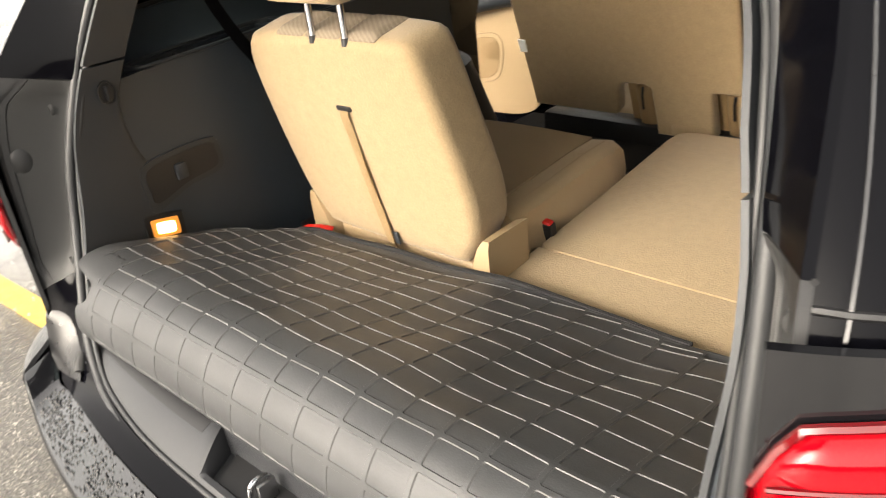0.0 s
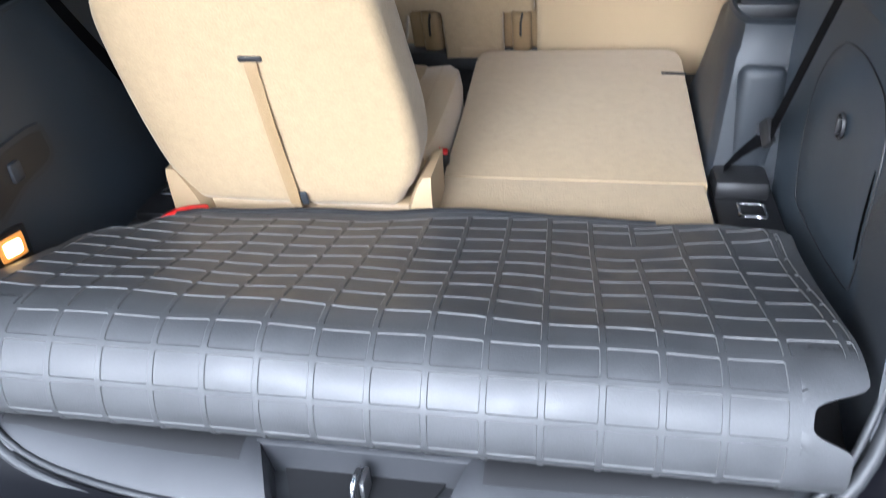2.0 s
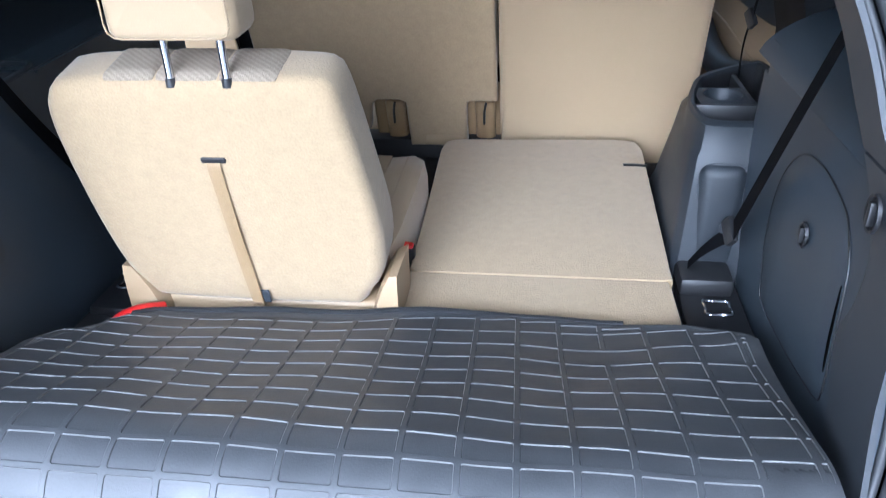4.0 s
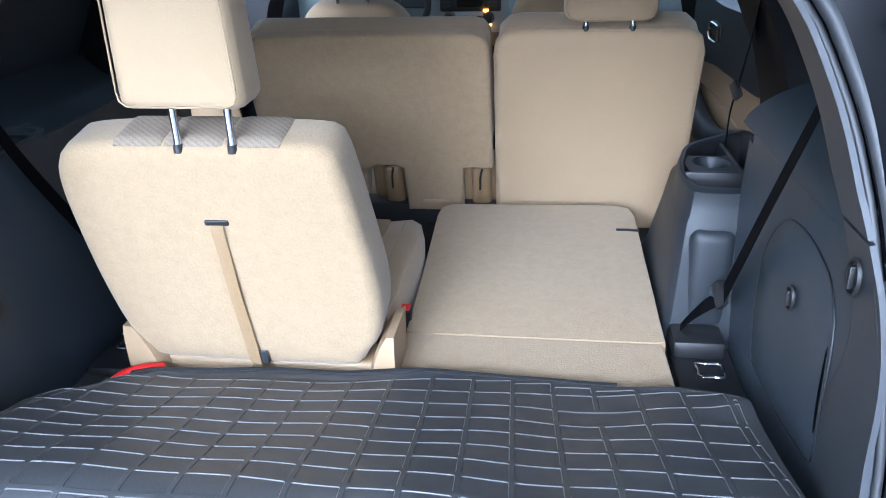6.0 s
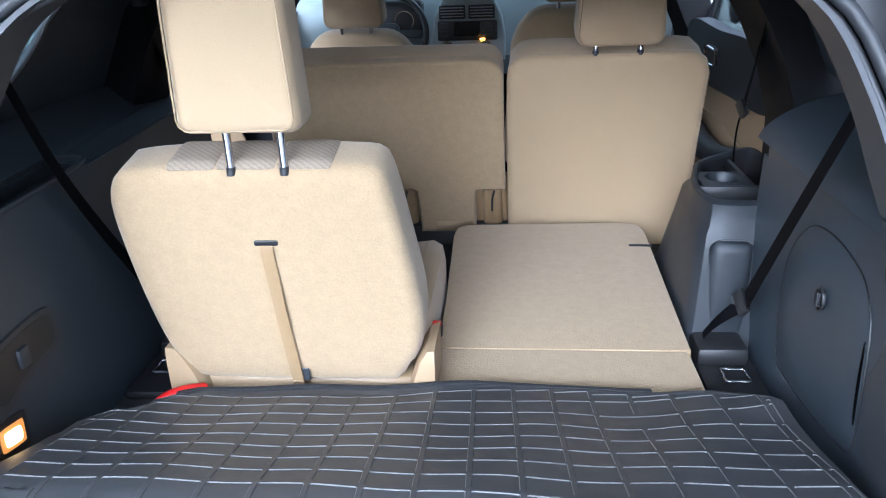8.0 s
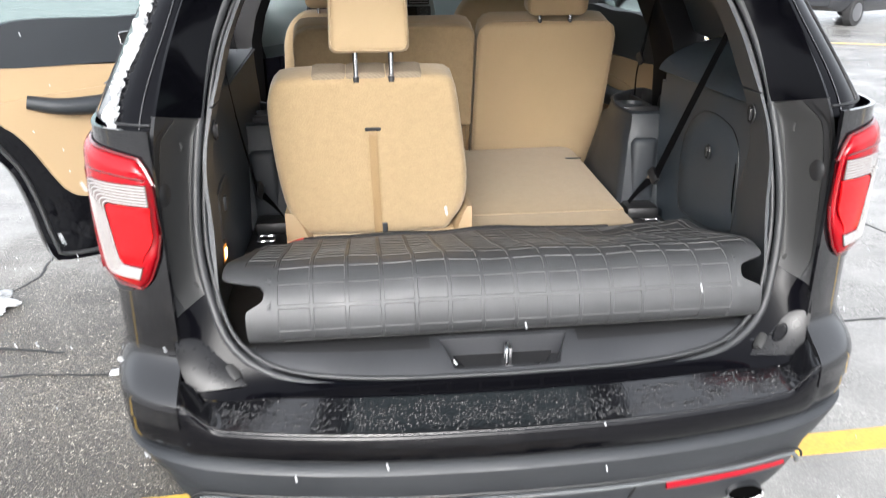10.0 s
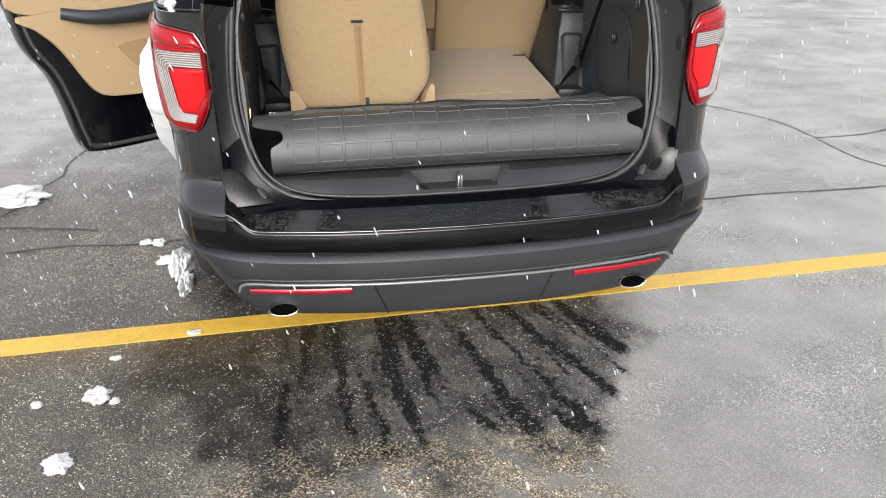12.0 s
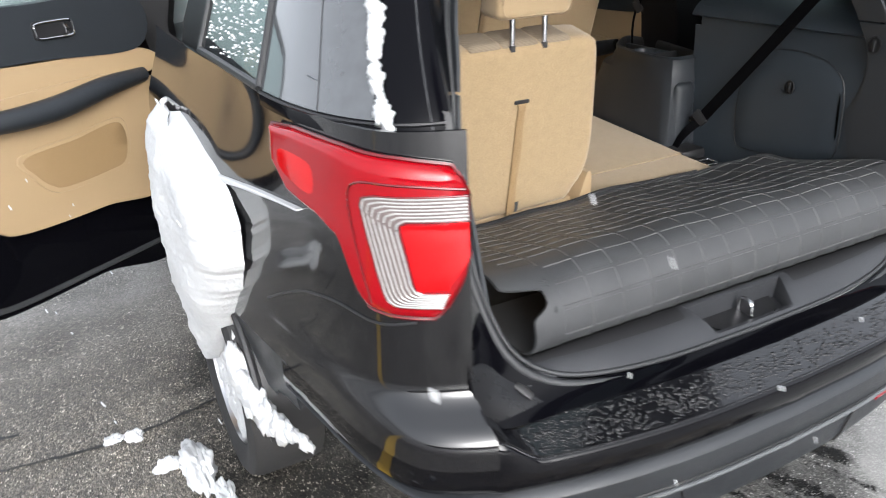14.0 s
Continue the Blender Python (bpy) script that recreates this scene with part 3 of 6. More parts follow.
def x_side(z):
    return 1.02 - max(0.0, z - 1.42) * 0.45 - max(0.0, z - 1.7) * 0.5


RIM_Z = rim_half[20:48, 2]
for side in (-1, 1):
    def corner(u, v, side=side):
        s = S_RIM + (float(plan_len[-1]) - S_RIM) * u ** 1.5
        z = 0.742 + 0.69 * v
        dy = 0.10 * smooth_step(0.795, 0.885, z) * (1 - smooth_step(0.3, 1.2, s - S_RIM))
        k = 1 - 0.016 * smooth_step(1.15, 1.43, z) * smooth_step(0.1, 0.4, s - S_RIM) - 0.055 * smooth_step(1.12, 1.43, z) * smooth_step(0.45, 1.0, s - S_RIM)
        x, y = at_plan(s, dy, k, side)
        return x, y, z

    bm = bmesh.new()
    sheet(bm, corner, 80, 40, 0.01 * side, keep=arch)
    part("quarter_panel", bm, side_paint, suv, "gloss black rear quarter panel")

    def low_side(u, v, side=side):
        s = S_SIDE - 0.02 + (float(plan_len[-1]) - S_SIDE + 0.02) * u
        z = 0.44 + 0.305 * v
        x, y = at_plan(s, 0.0, 0.965 + 0.035 * v, side)
        return x, y, z

    for name, near in (("bumper_side", True), ("rocker_panel", False)):
        bm = bmesh.new()
        sheet(bm, low_side, 70, 24, 0.01 * side, keep=lambda c: arch(c) and (c[1] < 1.2) == near and (c[1] > 1.2 or c[2] > 0.59 - 0.05 * smooth_step(0.70, 0.85, c[1])))
        part(name, bm, bumper_grey if near else paint, suv, "grey bumper side" if near else "gloss black sill panel")
    bm = bmesh.new()
    tube(bm, [(side * 1.098 * (1 - 0.012 * max(0, -math.cos(a))), 1.28 + 0.445 * math.cos(a), 0.37 + 0.445 * math.sin(a)) for a in np.linspace(0.05, math.pi - 0.05, 40)], 0.014, 8, up=(1, 0, 0))
    part("wheel_arch", bm, black_plastic, suv, "black plastic wheel arch lip")
    bm = bmesh.new()
    sheet(bm, lambda u, v: (side * (0.62 + 0.46 * v), 1.28 - 0.45 * math.cos(math.pi * u), 0.37 + 0.45 * math.sin(math.pi * u)), 24, 3, 0.01)
    part("wheel_well", bm, black_plastic, suv)

    def pillar_skin(u, v, side=side):
        z = 1.405 + 0.45 * v
        a = np.array([np.interp(z, RIM_Z, rim_half[20:48, c]) for c in range(2)])
        b = np.array((x_side(z), 0.66 + (z - 1.42) * 0.45))
        m = np.array((x_side(z) - 0.015, a[1] + 0.035 + (z - 1.42) * 0.05))
        p = (1 - u) ** 2 * a + 2 * u * (1 - u) * m + u * u * b
        return side * p[0], p[1], z

    bm = bmesh.new()
    sheet(bm, pillar_skin, 26, 20, 0.012 * side)
    pillar_ob = part("rear_pillar", bm, dimmed_black, suv, "gloss black rear pillar, wet")
    bm = bmesh.new()
    sheet(bm, lambda u, v: np.array(pillar_skin(0.33 + 0.67 * u, 0.075 + 0.92 * v)) + (side * 0.003, -0.003, 0), 20, 20, 0.004 * side)
    part("pillar_glass", bm, pillar_sheen, pillar_ob, "wet dark pillar glass, greyed for the sky's reflection")
    for u in (0.30, 0.62):
        bm = bmesh.new()
        tube(bm, [np.array(pillar_skin(u, v)) + (side * 0.001, -0.001, 0) for v in np.linspace(0.07, 1, 14)], 0.0035, 6)
        part("seam", bm, black_plastic, pillar_ob)
    bm = bmesh.new()
    tube(bm, [np.array(pillar_skin(u, 0.06)) + (side * 0.001, -0.001, 0) for u in np.linspace(0, 1, 16)], 0.004, 6)
    part("seam", bm, black_plastic, pillar_ob)

    bm = bmesh.new()
    tube(bm, [np.array(pillar_skin(0.06 + 0.010 * math.sin(9 * v), v)) + (side * 0.0005, -0.0015, 0) for v in np.linspace(0.02, 0.98, 40)], 0.0018, 6)
    part("water_run", bm, wet_edge, pillar_ob, "thin run of water down the pillar")

    def pane(u, v, side=side):
        z = 1.44 + 0.40 * v
        return side * (x_side(z) + 0.002), 0.655 + (z - 1.42) * 0.45 + (0.62 - 0.05 * v) * u, z

    bm = bmesh.new()
    sheet(bm, pane, 10, 8, 0.004 * side)
    win = part("quarter_window", bm, tint_glass, suv, "dark privacy glass quarter window")
    bm = bmesh.new()
    edge = [pane(u, 0) for u in np.linspace(0, 1, 8)] + [pane(1, v) for v in np.linspace(0, 1, 6)] + [pane(u, 1) for u in np.linspace(1, 0, 8)] + [pane(0, v) for v in np.linspace(1, 0, 6)]
    tube(bm, edge, 0.011, 8, closed=True, up=(1, 0, 0))
    part("window_frame", bm, black_plastic, win)

    # pillar between quarter window and rear door, and the one before it
    for name, y0, y1, lean in (("c_pillar", 1.26, 1.52, 0.16), ("b_pillar", 2.55, 2.72, 0.10)):
        bm = bmesh.new()
        loft(bm, [[(side * (x_side(z) - d), y0 + (y1 - y0) * e + lean * (z - 0.5) * 0.6, z) for e, d in ((0, 0.0), (1, 0.0), (1, 0.13), (0.5, 0.17), (0, 0.13))] for z in np.linspace(0.5, 1.86, 12)])
        part(name, bm, pillar_dark, suv, "black pillar trim")

    # tail lamp
    lamp = part("tail_lamp", sheet(bmesh.new(), lambda u, v: (0, 0, 0), 2, 2, 0.001), red_lens, suv, "red tail lamp with clear ribbed inner band")

    def lamp_at(s, z, lift, side=side):
        dy, k = 0.10 * (1 - smooth_step(0.3, 1.2, s)), 1 - 0.016 * smooth_step(1.15, 1.43, z) * smooth_step(0.1, 0.4, s)
        x, y = at_plan(S_RIM + s, dy, k, 1)
        x2, y2 = at_plan(S_RIM + s + 0.01, dy, k, 1)
        n = np.array((y2 - y, -(x2 - x)))
        n /= np.linalg.norm(n)
        return np.array((side * (x + n[0] * lift), y + n[1] * lift, z))

    S_TIP = 0.575
    lo_pts = np.array([(0.0, 1.20), (0.01, 1.152), (0.04, 1.088), (0.07, 1.056), (0.145, 1.058), (0.205, 1.064), (0.225, 1.088), (0.24, 1.13), (0.265, 1.195), (0.34, 1.228), (0.47, 1.248), (0.54, 1.300), (S_TIP, 1.376)])
    hi_pts = np.array([(0.0, 1.315), (0.012, 1.345), (0.03, 1.372), (0.125, 1.386), (0.25, 1.394), (0.45, 1.392), (S_TIP, 1.381)])

    def lens(u, v):
        s = S_TIP * u
        z0, z1 = np.interp(s, lo_pts[:, 0], lo_pts[:, 1]), np.interp(s, hi_pts[:, 0], hi_pts[:, 1])
        e = min(v, 1 - v, u * 1.5 + 0.0, (1 - u) * 2) * 10
        return lamp_at(s, z0 + (z1 - z0) * v, 0.006 + 0.020 * math.sqrt(max(0.0, min(1.0, e))))

    lens_mesh = lamp.data
    bm = bmesh.new()
    sheet(bm, lens, 50, 26, 0.01 * side)
    bmesh.ops.recalc_face_normals(bm, faces=bm.faces)
    bm.to_mesh(lens_mesh)
    bm.free()
    for poly in lens_mesh.polygons:
        poly.use_smooth = True
    bm = bmesh.new()
    edge_uv = [(u, 0.0) for u in np.linspace(0, 1, 40)] + [(u, 1.0) for u in np.linspace(1, 0, 40)]
    tube(bm, [lens(u, v) for u, v in edge_uv], 0.0045, 6, closed=True)
    part("lens_rim", bm, red_dark, lamp, "dark red lens rim")
    # clear band shaped like a C: fine ribs over a pale backing, round the brake lens
    def c_band(k, t):
        """k across the band from the brake lens outward, t along it from the upper end to the lower."""
        inner = [(0.004, 1.270), (0.112, 1.270), (0.124, 1.262), (0.1245, 1.250), (0.106, 1.140), (0.100, 1.127), (0.092, 1.122), (0.042, 1.120)]
        outer = [(0.004, 1.318), (0.165, 1.318), (0.190, 1.312), (0.196, 1.296), (0.160, 1.118), (0.152, 1.100), (0.138, 1.092), (0.054, 1.090)]
        p = [a + (b - a) * k for a, b in zip(np.array(inner), np.array(outer))]
        far = np.r_[0, np.cumsum([np.linalg.norm(b - a) for a, b in zip(p[:-1], p[1:])])]
        return [float(np.interp(t * far[-1], far, [q[c] for q in p])) for c in range(2)]

    part("band_backing", sheet(bmesh.new(), lambda u, v: lamp_at(*c_band(u, v), 0.0268), 5, 60, 0.002 * side), lens_grey, lamp, "milky clear lens band")
    for i in range(7):
        bm = bmesh.new()
        tube(bm, [lamp_at(*c_band((i + 0.5) / 7, t), 0.0280) for t in np.linspace(0.005, 0.995, 60)], 0.0021, 6)
        part("clear_rib", bm, clear_lens, lamp, "clear ribbed lens")
    for k in (0.0, 1.0):
        bm = bmesh.new()
        tube(bm, [lamp_at(*c_band(k, t), 0.0275) for t in np.linspace(0, 1, 60)], 0.0022, 6)
        part("band_edge", bm, red_dark, lamp, "dark red edge of the clear band")
    bm = bmesh.new()

    def brake(u, v):
        z = 1.124 + 0.142 * v
        s0 = 0.004 + 0.040 * (1 - smooth_step(0.0, 0.55, v))
        s1 = 0.099 + 0.022 * v
        return lamp_at(s0 + (s1 - s0) * u, z, 0.0290 - 0.004 * (2 * v - 1) ** 8)

    sheet(bm, brake, 12, 12, 0.004 * side)
    part("brake_lens", bm, red_bright, lamp, "bright red brake lens")
    # crease across the red lens, above the band, and the side marker bulge
    bm = bmesh.new()
    tube(bm, [lamp_at(s, z, 0.0262) for s, z in curve([(0.008, 1.330), (0.12, 1.340), (0.20, 1.338), (0.225, 1.30), (0.205, 1.18), (0.185, 1.09)], 40)], 0.0026, 6)
    part("lens_crease", bm, red_dark, lamp, "dark crease in the red lens")
    bm = bmesh.new()
    sheet(bm, lambda u, v: lamp_at(0.33 + 0.19 * u, 1.262 + 0.088 * v + 0.035 * u * (1 - v), 0.0255 + 0.003 * math.sin(math.pi * u) * math.sin(math.pi * v)), 10, 8, 0.003 * side)
    part("side_marker", bm, red_bright, lamp, "bright red side marker")

    # reflector and exhaust tip
    bm = bmesh.new()
    sheet(bm, lambda u, v: np.array((*at_plan(s_of_x(0.405 + 0.36 * u), 0.030 - 0.004 * math.sin(math.pi * v), 0.98, side), 0.496 + 0.006 * (1 - u) + (0.022 - 0.006 * u) * v)), 16, 5, 0.006 * side)
    part("reflector", bm, dark_red, suv, "long red bumper reflector")
    bm = bmesh.new()
    lip = [at_plan(s_of_x(x), 0.018, 0.985, side) + (z,) for x, z in ((0.0, 0.541), (0.3, 0.541), (0.6, 0.541), (0.74, 0.540), (0.775, 0.535), (0.793, 0.522), (0.797, 0.505))]
    tube(bm, curve(lip, 50), 0.006, 8)
    part("bumper_lip", bm, lip_highlight, suv, "bumper lip, its highlight in a paler grey")
    bm = bmesh.new()
    tube(bm, [q + np.array((side * 0.012 * k, 0.0, 0.016)) for k, q in zip(np.linspace(0, 1, 50) ** 4, curve(lip, 50))], 0.0035, 6)
    part("lip_groove", bm, black_plastic, suv, "dark groove above the lip")
    bm = bmesh.new()
    tube(bm, [at_plan(s_of_x(x), dy, 0.98, side) + (z,) for x, dy, z in ((0.33, 0.037, 0.53), (0.315, 0.044, 0.49), (0.29, 0.050, 0.43), (0.28, 0.062, 0.40))], 0.0035, 6)
    part("seam", bm, black_plastic, suv)
    bm = bmesh.new()
    oval = lambda r, y: [(side * 0.640 + 1.45 * r * math.cos(a), y - 0.080, 0.434 + 0.70 * r * math.sin(a)) for a in np.linspace(0, 2 * math.pi, 24, endpoint=False)]
    loft(bm, [oval(0.026, 0.40), oval(0.03, 0.20), oval(0.036, 0.09), oval(0.036, 0.084), oval(0.0325, 0.086), oval(0.0315, 0.092), oval(0.0305, 0.16)], caps=False)
    tip = part("exhaust_tip", bm, exhaust_steel, suv, "oval chrome exhaust tip")
    # black disc near the mouth stands in for the pipe's dark depth
    part("tip_bore", loft(bmesh.new(), [oval(0.0312, 0.096), oval(0.029, 0.104), oval(0.01, 0.108)]), hollow_black, tip, "black disc for the dark of the bore")

    # wheel
    for wy, inset in ((1.28, 0.0), (4.12, 0.10)):
        wheel = part("wheel", loft(bmesh.new(), [[(side * (x - inset), wy + r * math.cos(a), 0.372 + r * math.sin(a)) for a in np.linspace(0, 2 * math.pi, 40, endpoint=False)] for x, r in
                     ((1.105, 0.25), (1.122, 0.30), (1.125, 0.335), (1.112, 0.358), (1.08, 0.370), (0.92, 0.370), (0.885, 0.36), (0.875, 0.30), (0.88, 0.25))], caps=False), tyre_rubber, suv, "black rubber tyre")
        bm = bmesh.new()
        loft(bm, [[(side * (x - inset), wy + r * math.cos(a), 0.372 + r * math.sin(a)) for a in np.linspace(0, 2 * math.pi, 40, endpoint=False)] for x, r in ((0.88, 0.25), (1.02, 0.235), (1.105, 0.255), (1.11, 0.245), (1.07, 0.225), (1.05, 0.06), (1.07, 0.05))])
        part("rim", bm, steel, wheel, "silver wheel rim")

    # panel seam from the tail lamp to the wheel arch
    bm = bmesh.new()
    tube(bm, [lamp_at(s, z, 0.001) for s, z in curve([(0.11, 1.045), (0.20, 1.03), (0.32, 1.035), (0.46, 1.01), (0.60, 0.96), (0.74, 0.90)], 40)], 0.003, 6)
    part("seam", bm, black_plastic, suv)

# roof, headliner and raised liftgate
bm = bmesh.new()
sheet(bm, lambda u, v: ((v - 0.5) * (1.34 + 0.26 * min(1.0, 5 * u)), 0.50 + 2.53 * u, 1.90 + 0.03 * u - (0.05 + 0.08 * min(1.0, 5 * u)) * abs(2 * v - 1) ** 5), 31, 20, 0.03)
part("roof", bm, paint, suv, "gloss black roof")


bm = bmesh.new()
sheet(bm, lambda u, v: ((v - 0.5) * 1.44, 0.53 + 2.40 * u, 1.855 + 0.03 * u - 0.06 * abs(2 * v - 1) ** 5), 14, 20, 0.012)
part("headliner", bm, material("headliner_cloth", (0.60, 0.57, 0.51), 0.95, grain=0.06, grain_scale=400, vary=0.04), suv, "pale grey headliner")


def gate_at(x, v):
    return x * (0.64 + 0.14 * min(1.0, 2 * v)), 0.46 - 1.06 * v, 1.93 + 0.26 * v - 0.06 * v * v


gate = part("liftgate", sheet(bmesh.new(), lambda u, v: gate_at(2 * u - 1, v), 25, 25, 0.06, keep=lambda c: not (abs(c[0]) < 0.56 and -0.09 < c[1] < 0.35)), plastic, suv, "raised liftgate with a charcoal inner lining")
part("liftgate_window", sheet(bmesh.new(), lambda u, v: np.array(gate_at((2 * u - 1) * 0.82, 0.08 + 0.46 * v)) + (0, 0, 0.03), 6, 6, 0.004), deep_glass, gate, "dark privacy glass")
# undertray and front of the car, so that no daylight comes from below
bm = bmesh.new()
block(bm, -0.74, 0.74, 0.30, 4.7, 0.34, 0.44, 0.03)
part("underbody", bm, black_plastic, suv)
bm = bmesh.new()
loft(bm, [[(x, y, z) for x, z in ((-w, 0.40), (w, 0.40), (w + 0.03, 0.8), (w, h - 0.06), (w * 0.6, h), (-w * 0.6, h), (-w, h - 0.06), (-w - 0.03, 0.8))] for y, w, h in ((2.72, 0.98, 1.30), (3.55, 0.98, 1.34), (4.2, 0.97, 1.28), (4.7, 0.93, 1.18), (4.9, 0.85, 1.0))])
part("front_body", bm, paint, suv, "gloss black front body and bonnet")

# ---- the car's inside: cargo space ----
def slab(outline, at, n, t0, t1, r=0.004, steps=2):
    """A thin plate: outline in (a, b), laid through at(a, b, lift); from lift t0 to t1 with a rounded rim."""
    o = curve(outline, n, closed=True)
    c = o.mean(0)
    rings = []
    for k, lift in ((1.0, t0), (1.0, t1 - r), (1 - 0.012, t1), (0.6, t1), (0.3, t1)):
        rings.append([at(*(c + (p - c) * k), lift) for p in o])
    return loft(bmesh.new(), rings)


for side in (-1, 1):
    def x_trim(y, z):
        x = 0.706 + 0.036 * smooth_step(0.15, 0.55, y) - 0.012 * smooth_step(0.87, 1.15, z) * (1 - smooth_step(1.2, 1.44, z)) * smooth_step(0.2, 0.5, y)
        return x - 0.012 * smooth_step(1.30, 1.46, z) * (1 - smooth_step(0.2, 0.6, y))

    def on_trim(y, z, lift, side=side):
        return np.array((side * (x_trim(y, z) - lift), y, z))

    bm = bmesh.new()
    
    def trim_skin(u, v):
        z = 0.845 + 0.55 * v
        y0 = float(np.interp(z, seal_half[16:50, 2], seal_half[16:50, 1])) + 0.008
        y = y0 + (1.52 - y0) * u
        return on_trim(y, z + 0.05 * max(0.0, y - 0.42) * v, 0)

    sheet(bm, trim_skin, 44, 26, -0.012 * side, keep=lambda c: side < 0 or c[1] < 1.08 or c[2] < 1.12)
    trim = part("side_trim", bm, plastic, suv, "charcoal plastic cargo side trim")
    # lower D-shaped pillar cover behind the seal, split at the belt line
    for z0, z1 in ((0.93, 1.440), (1.446, 1.83)):
        def cover(u, v, side=side):
            z = z0 + (z1 - z0) * v
            i = np.interp(z, seal_half[14:52, 2], range(38))
            sx, sy = (np.interp(i, range(38), seal_half[14:52, c]) for c in range(2))
            high = smooth_step(1.15, 1.38, z)
            y = sy - 0.002 - 0.008 * high + (0.19 - 0.077 * high) * u
            low_x = min(sx - 0.004 + 0.035 * u, x_trim(y, z) - 0.004)
            high_x = sx - 0.018 - min(0.012, 0.1 * max(0.0, z - 1.38)) + 0.07 * max(0.0, (u - 0.82) / 0.18) ** 2
            return side * (low_x + (high_x - low_x) * high), y, z

        bm = bmesh.new()
        sheet(bm, cover, 24, 24, -0.008 * side)
        part("pillar_trim", bm, plastic_mid, suv, "grey pillar trim")
    # round cap with hook in the pillar cover
    for name, (x, y, z), r in (("coat_hook", (0.700, 0.361, 1.38), 0.023),) + ((("hatch_knob", (0.724, 0.640, 1.207), 0.020),) if side > 0 else ()):
        bm = bmesh.new()
        m = pose(side * (x - 0.004), y, z, 0, -90 * side, 0)
        rings = [[m @ Vector((q * math.cos(a) * 1.15, q * math.sin(a) * 0.9, h)) for a in np.linspace(0, 2 * math.pi, 28, endpoint=False)] for q, h in ((r, -0.003), (r * 0.97, 0.0015), (r * 0.85, 0.001), (r * 0.8, -0.006))]
        loft(bm, rings)
        hook = part(name, bm, black_plastic, suv, "round black plastic " + name.replace("_", " "))
        bm = bmesh.new()
        block(bm, -r * 0.7, r * 0.7, -r * 0.20, r * 0.20, -0.004, 0.006, 0.002, 2, m)
        part("grip", bm, black_plastic, hook)
    # window sill ledge and upper surround
    bm = bmesh.new()
    sheet(bm, lambda u, v: (side * (0.846 + 0.094 * v), 0.40 + 1.12 * u, (1.392 + 0.055 * u) * (1 - v ** 1.5) + 1.50 * v ** 1.5) if side < 0 else (0.722 + 0.218 * v ** 1.3, 0.40 + 0.70 * u, 1.395 + 0.105 * v ** 0.8 + 0.012 * math.sin(math.pi * v)), 24, 12, 0.01 * -side)
    part("window_ledge", bm, plastic, suv, "charcoal window ledge")
    if side < 0:
        bm = bmesh.new()
        sheet(bm, lambda u, v: (-0.735 - 0.115 * v, 0.42 + 1.10 * u, 1.392 + 0.055 * u), 56, 14, 0.006, keep=lambda c: not (-0.838 < c[0] < -0.73 and 0.49 < c[1] < 0.87))
        part("trim_shelf", bm, plastic, suv, "charcoal shelf below the window")
    opening = curve([(0.56, 1.497), (0.68, 1.512), (0.80, 1.535), (0.90, 1.570), (0.98, 1.64), (1.03, 1.74), (1.05, 1.87)], 40)
    outer = curve([(0.42, 1.488), (0.72, 1.488), (1.02, 1.488), (1.30, 1.49), (1.50, 1.55), (1.52, 1.70), (1.52, 1.87)], 40)

    def lining(u, v):
        i = u * 39
        y, z = (np.interp(i, range(40), opening[:, c]) * (1 - v) + np.interp(i, range(40), outer[:, c]) * v for c in range(2))
        return side * (x_side(z) - 0.035 + 0.02 * max(0, 0.12 - v)), y, z

    part("window_lining", sheet(bmesh.new(), lining, 40, 12, 0.012 * side), plastic, suv, "charcoal lining round the quarter window")
    bm = bmesh.new()
    tube(bm, [np.array(lining(u, 0)) for u in np.linspace(0, 1, 40)], 0.007, 8)
    part("window_seal", bm, black_plastic, suv)
    bm = bmesh.new()
    sheet(bm, lambda u, v: (side * (0.70 + 0.12 * v), 0.68 + 1.94 * u, 1.86 - 0.13 * v), 10, 5, 0.02 * side)
    part("headliner_edge", bm, plastic_mid, suv)

    # cup holder console over the wheel house
    console = thing("side_console", "charcoal plastic side console with cup holder and trays", "console", group="side consoles")
    top = np.array([(0.617, 1.215), (0.628, 1.10), (0.66, 1.075), (0.75, 1.075), (0.79, 1.10), (0.875, 1.42), (0.872, 1.56), (0.84, 1.60), (0.69, 1.47), (0.645, 1.36)])
    low = np.array([(0.590, 1.20), (0.592, 1.07), (0.61, 1.05), (0.74, 1.05), (0.78, 1.08), (0.875, 1.42), (0.872, 1.60), (0.84, 1.66), (0.62, 1.6), (0.592, 1.40)])
    top_c, low_c = curve(top, 60, closed=True), curve(low, 60, closed=True)
    mid = top_c.mean(0)
    rings = [[(side * x, y, z) for x, y in low_c + (top_c - low_c) * k] for z, k in ((0.84, -0.25), (0.95, 0.1), (1.10, 0.45), (1.17, 0.62), (1.185, 0.85), (1.225, 1.0), (1.240, 0.98))]
    rings += [[(side * x, y, z) for x, y in mid + (top_c - mid) * k] for z, k in ((1.247, 0.96), (1.246, 0.90), (1.238, 0.87), (1.15, 0.80), (1.145, 0.4))]
    part("console_body", loft(bmesh.new(), rings), console_black, console)
    bm = bmesh.new()
    block(bm, side * 0.62, side * 0.80, 1.235, 1.25, 1.146, 1.236, 0.004)
    part("divider", bm, black_plastic, console)
    bm = bmesh.new()
    block(bm, side * 0.765, side * 0.778, 1.245, 1.50, 1.146, 1.236, 0.004)
    part("divider", bm, black_plastic, console)
    bm = bmesh.new()
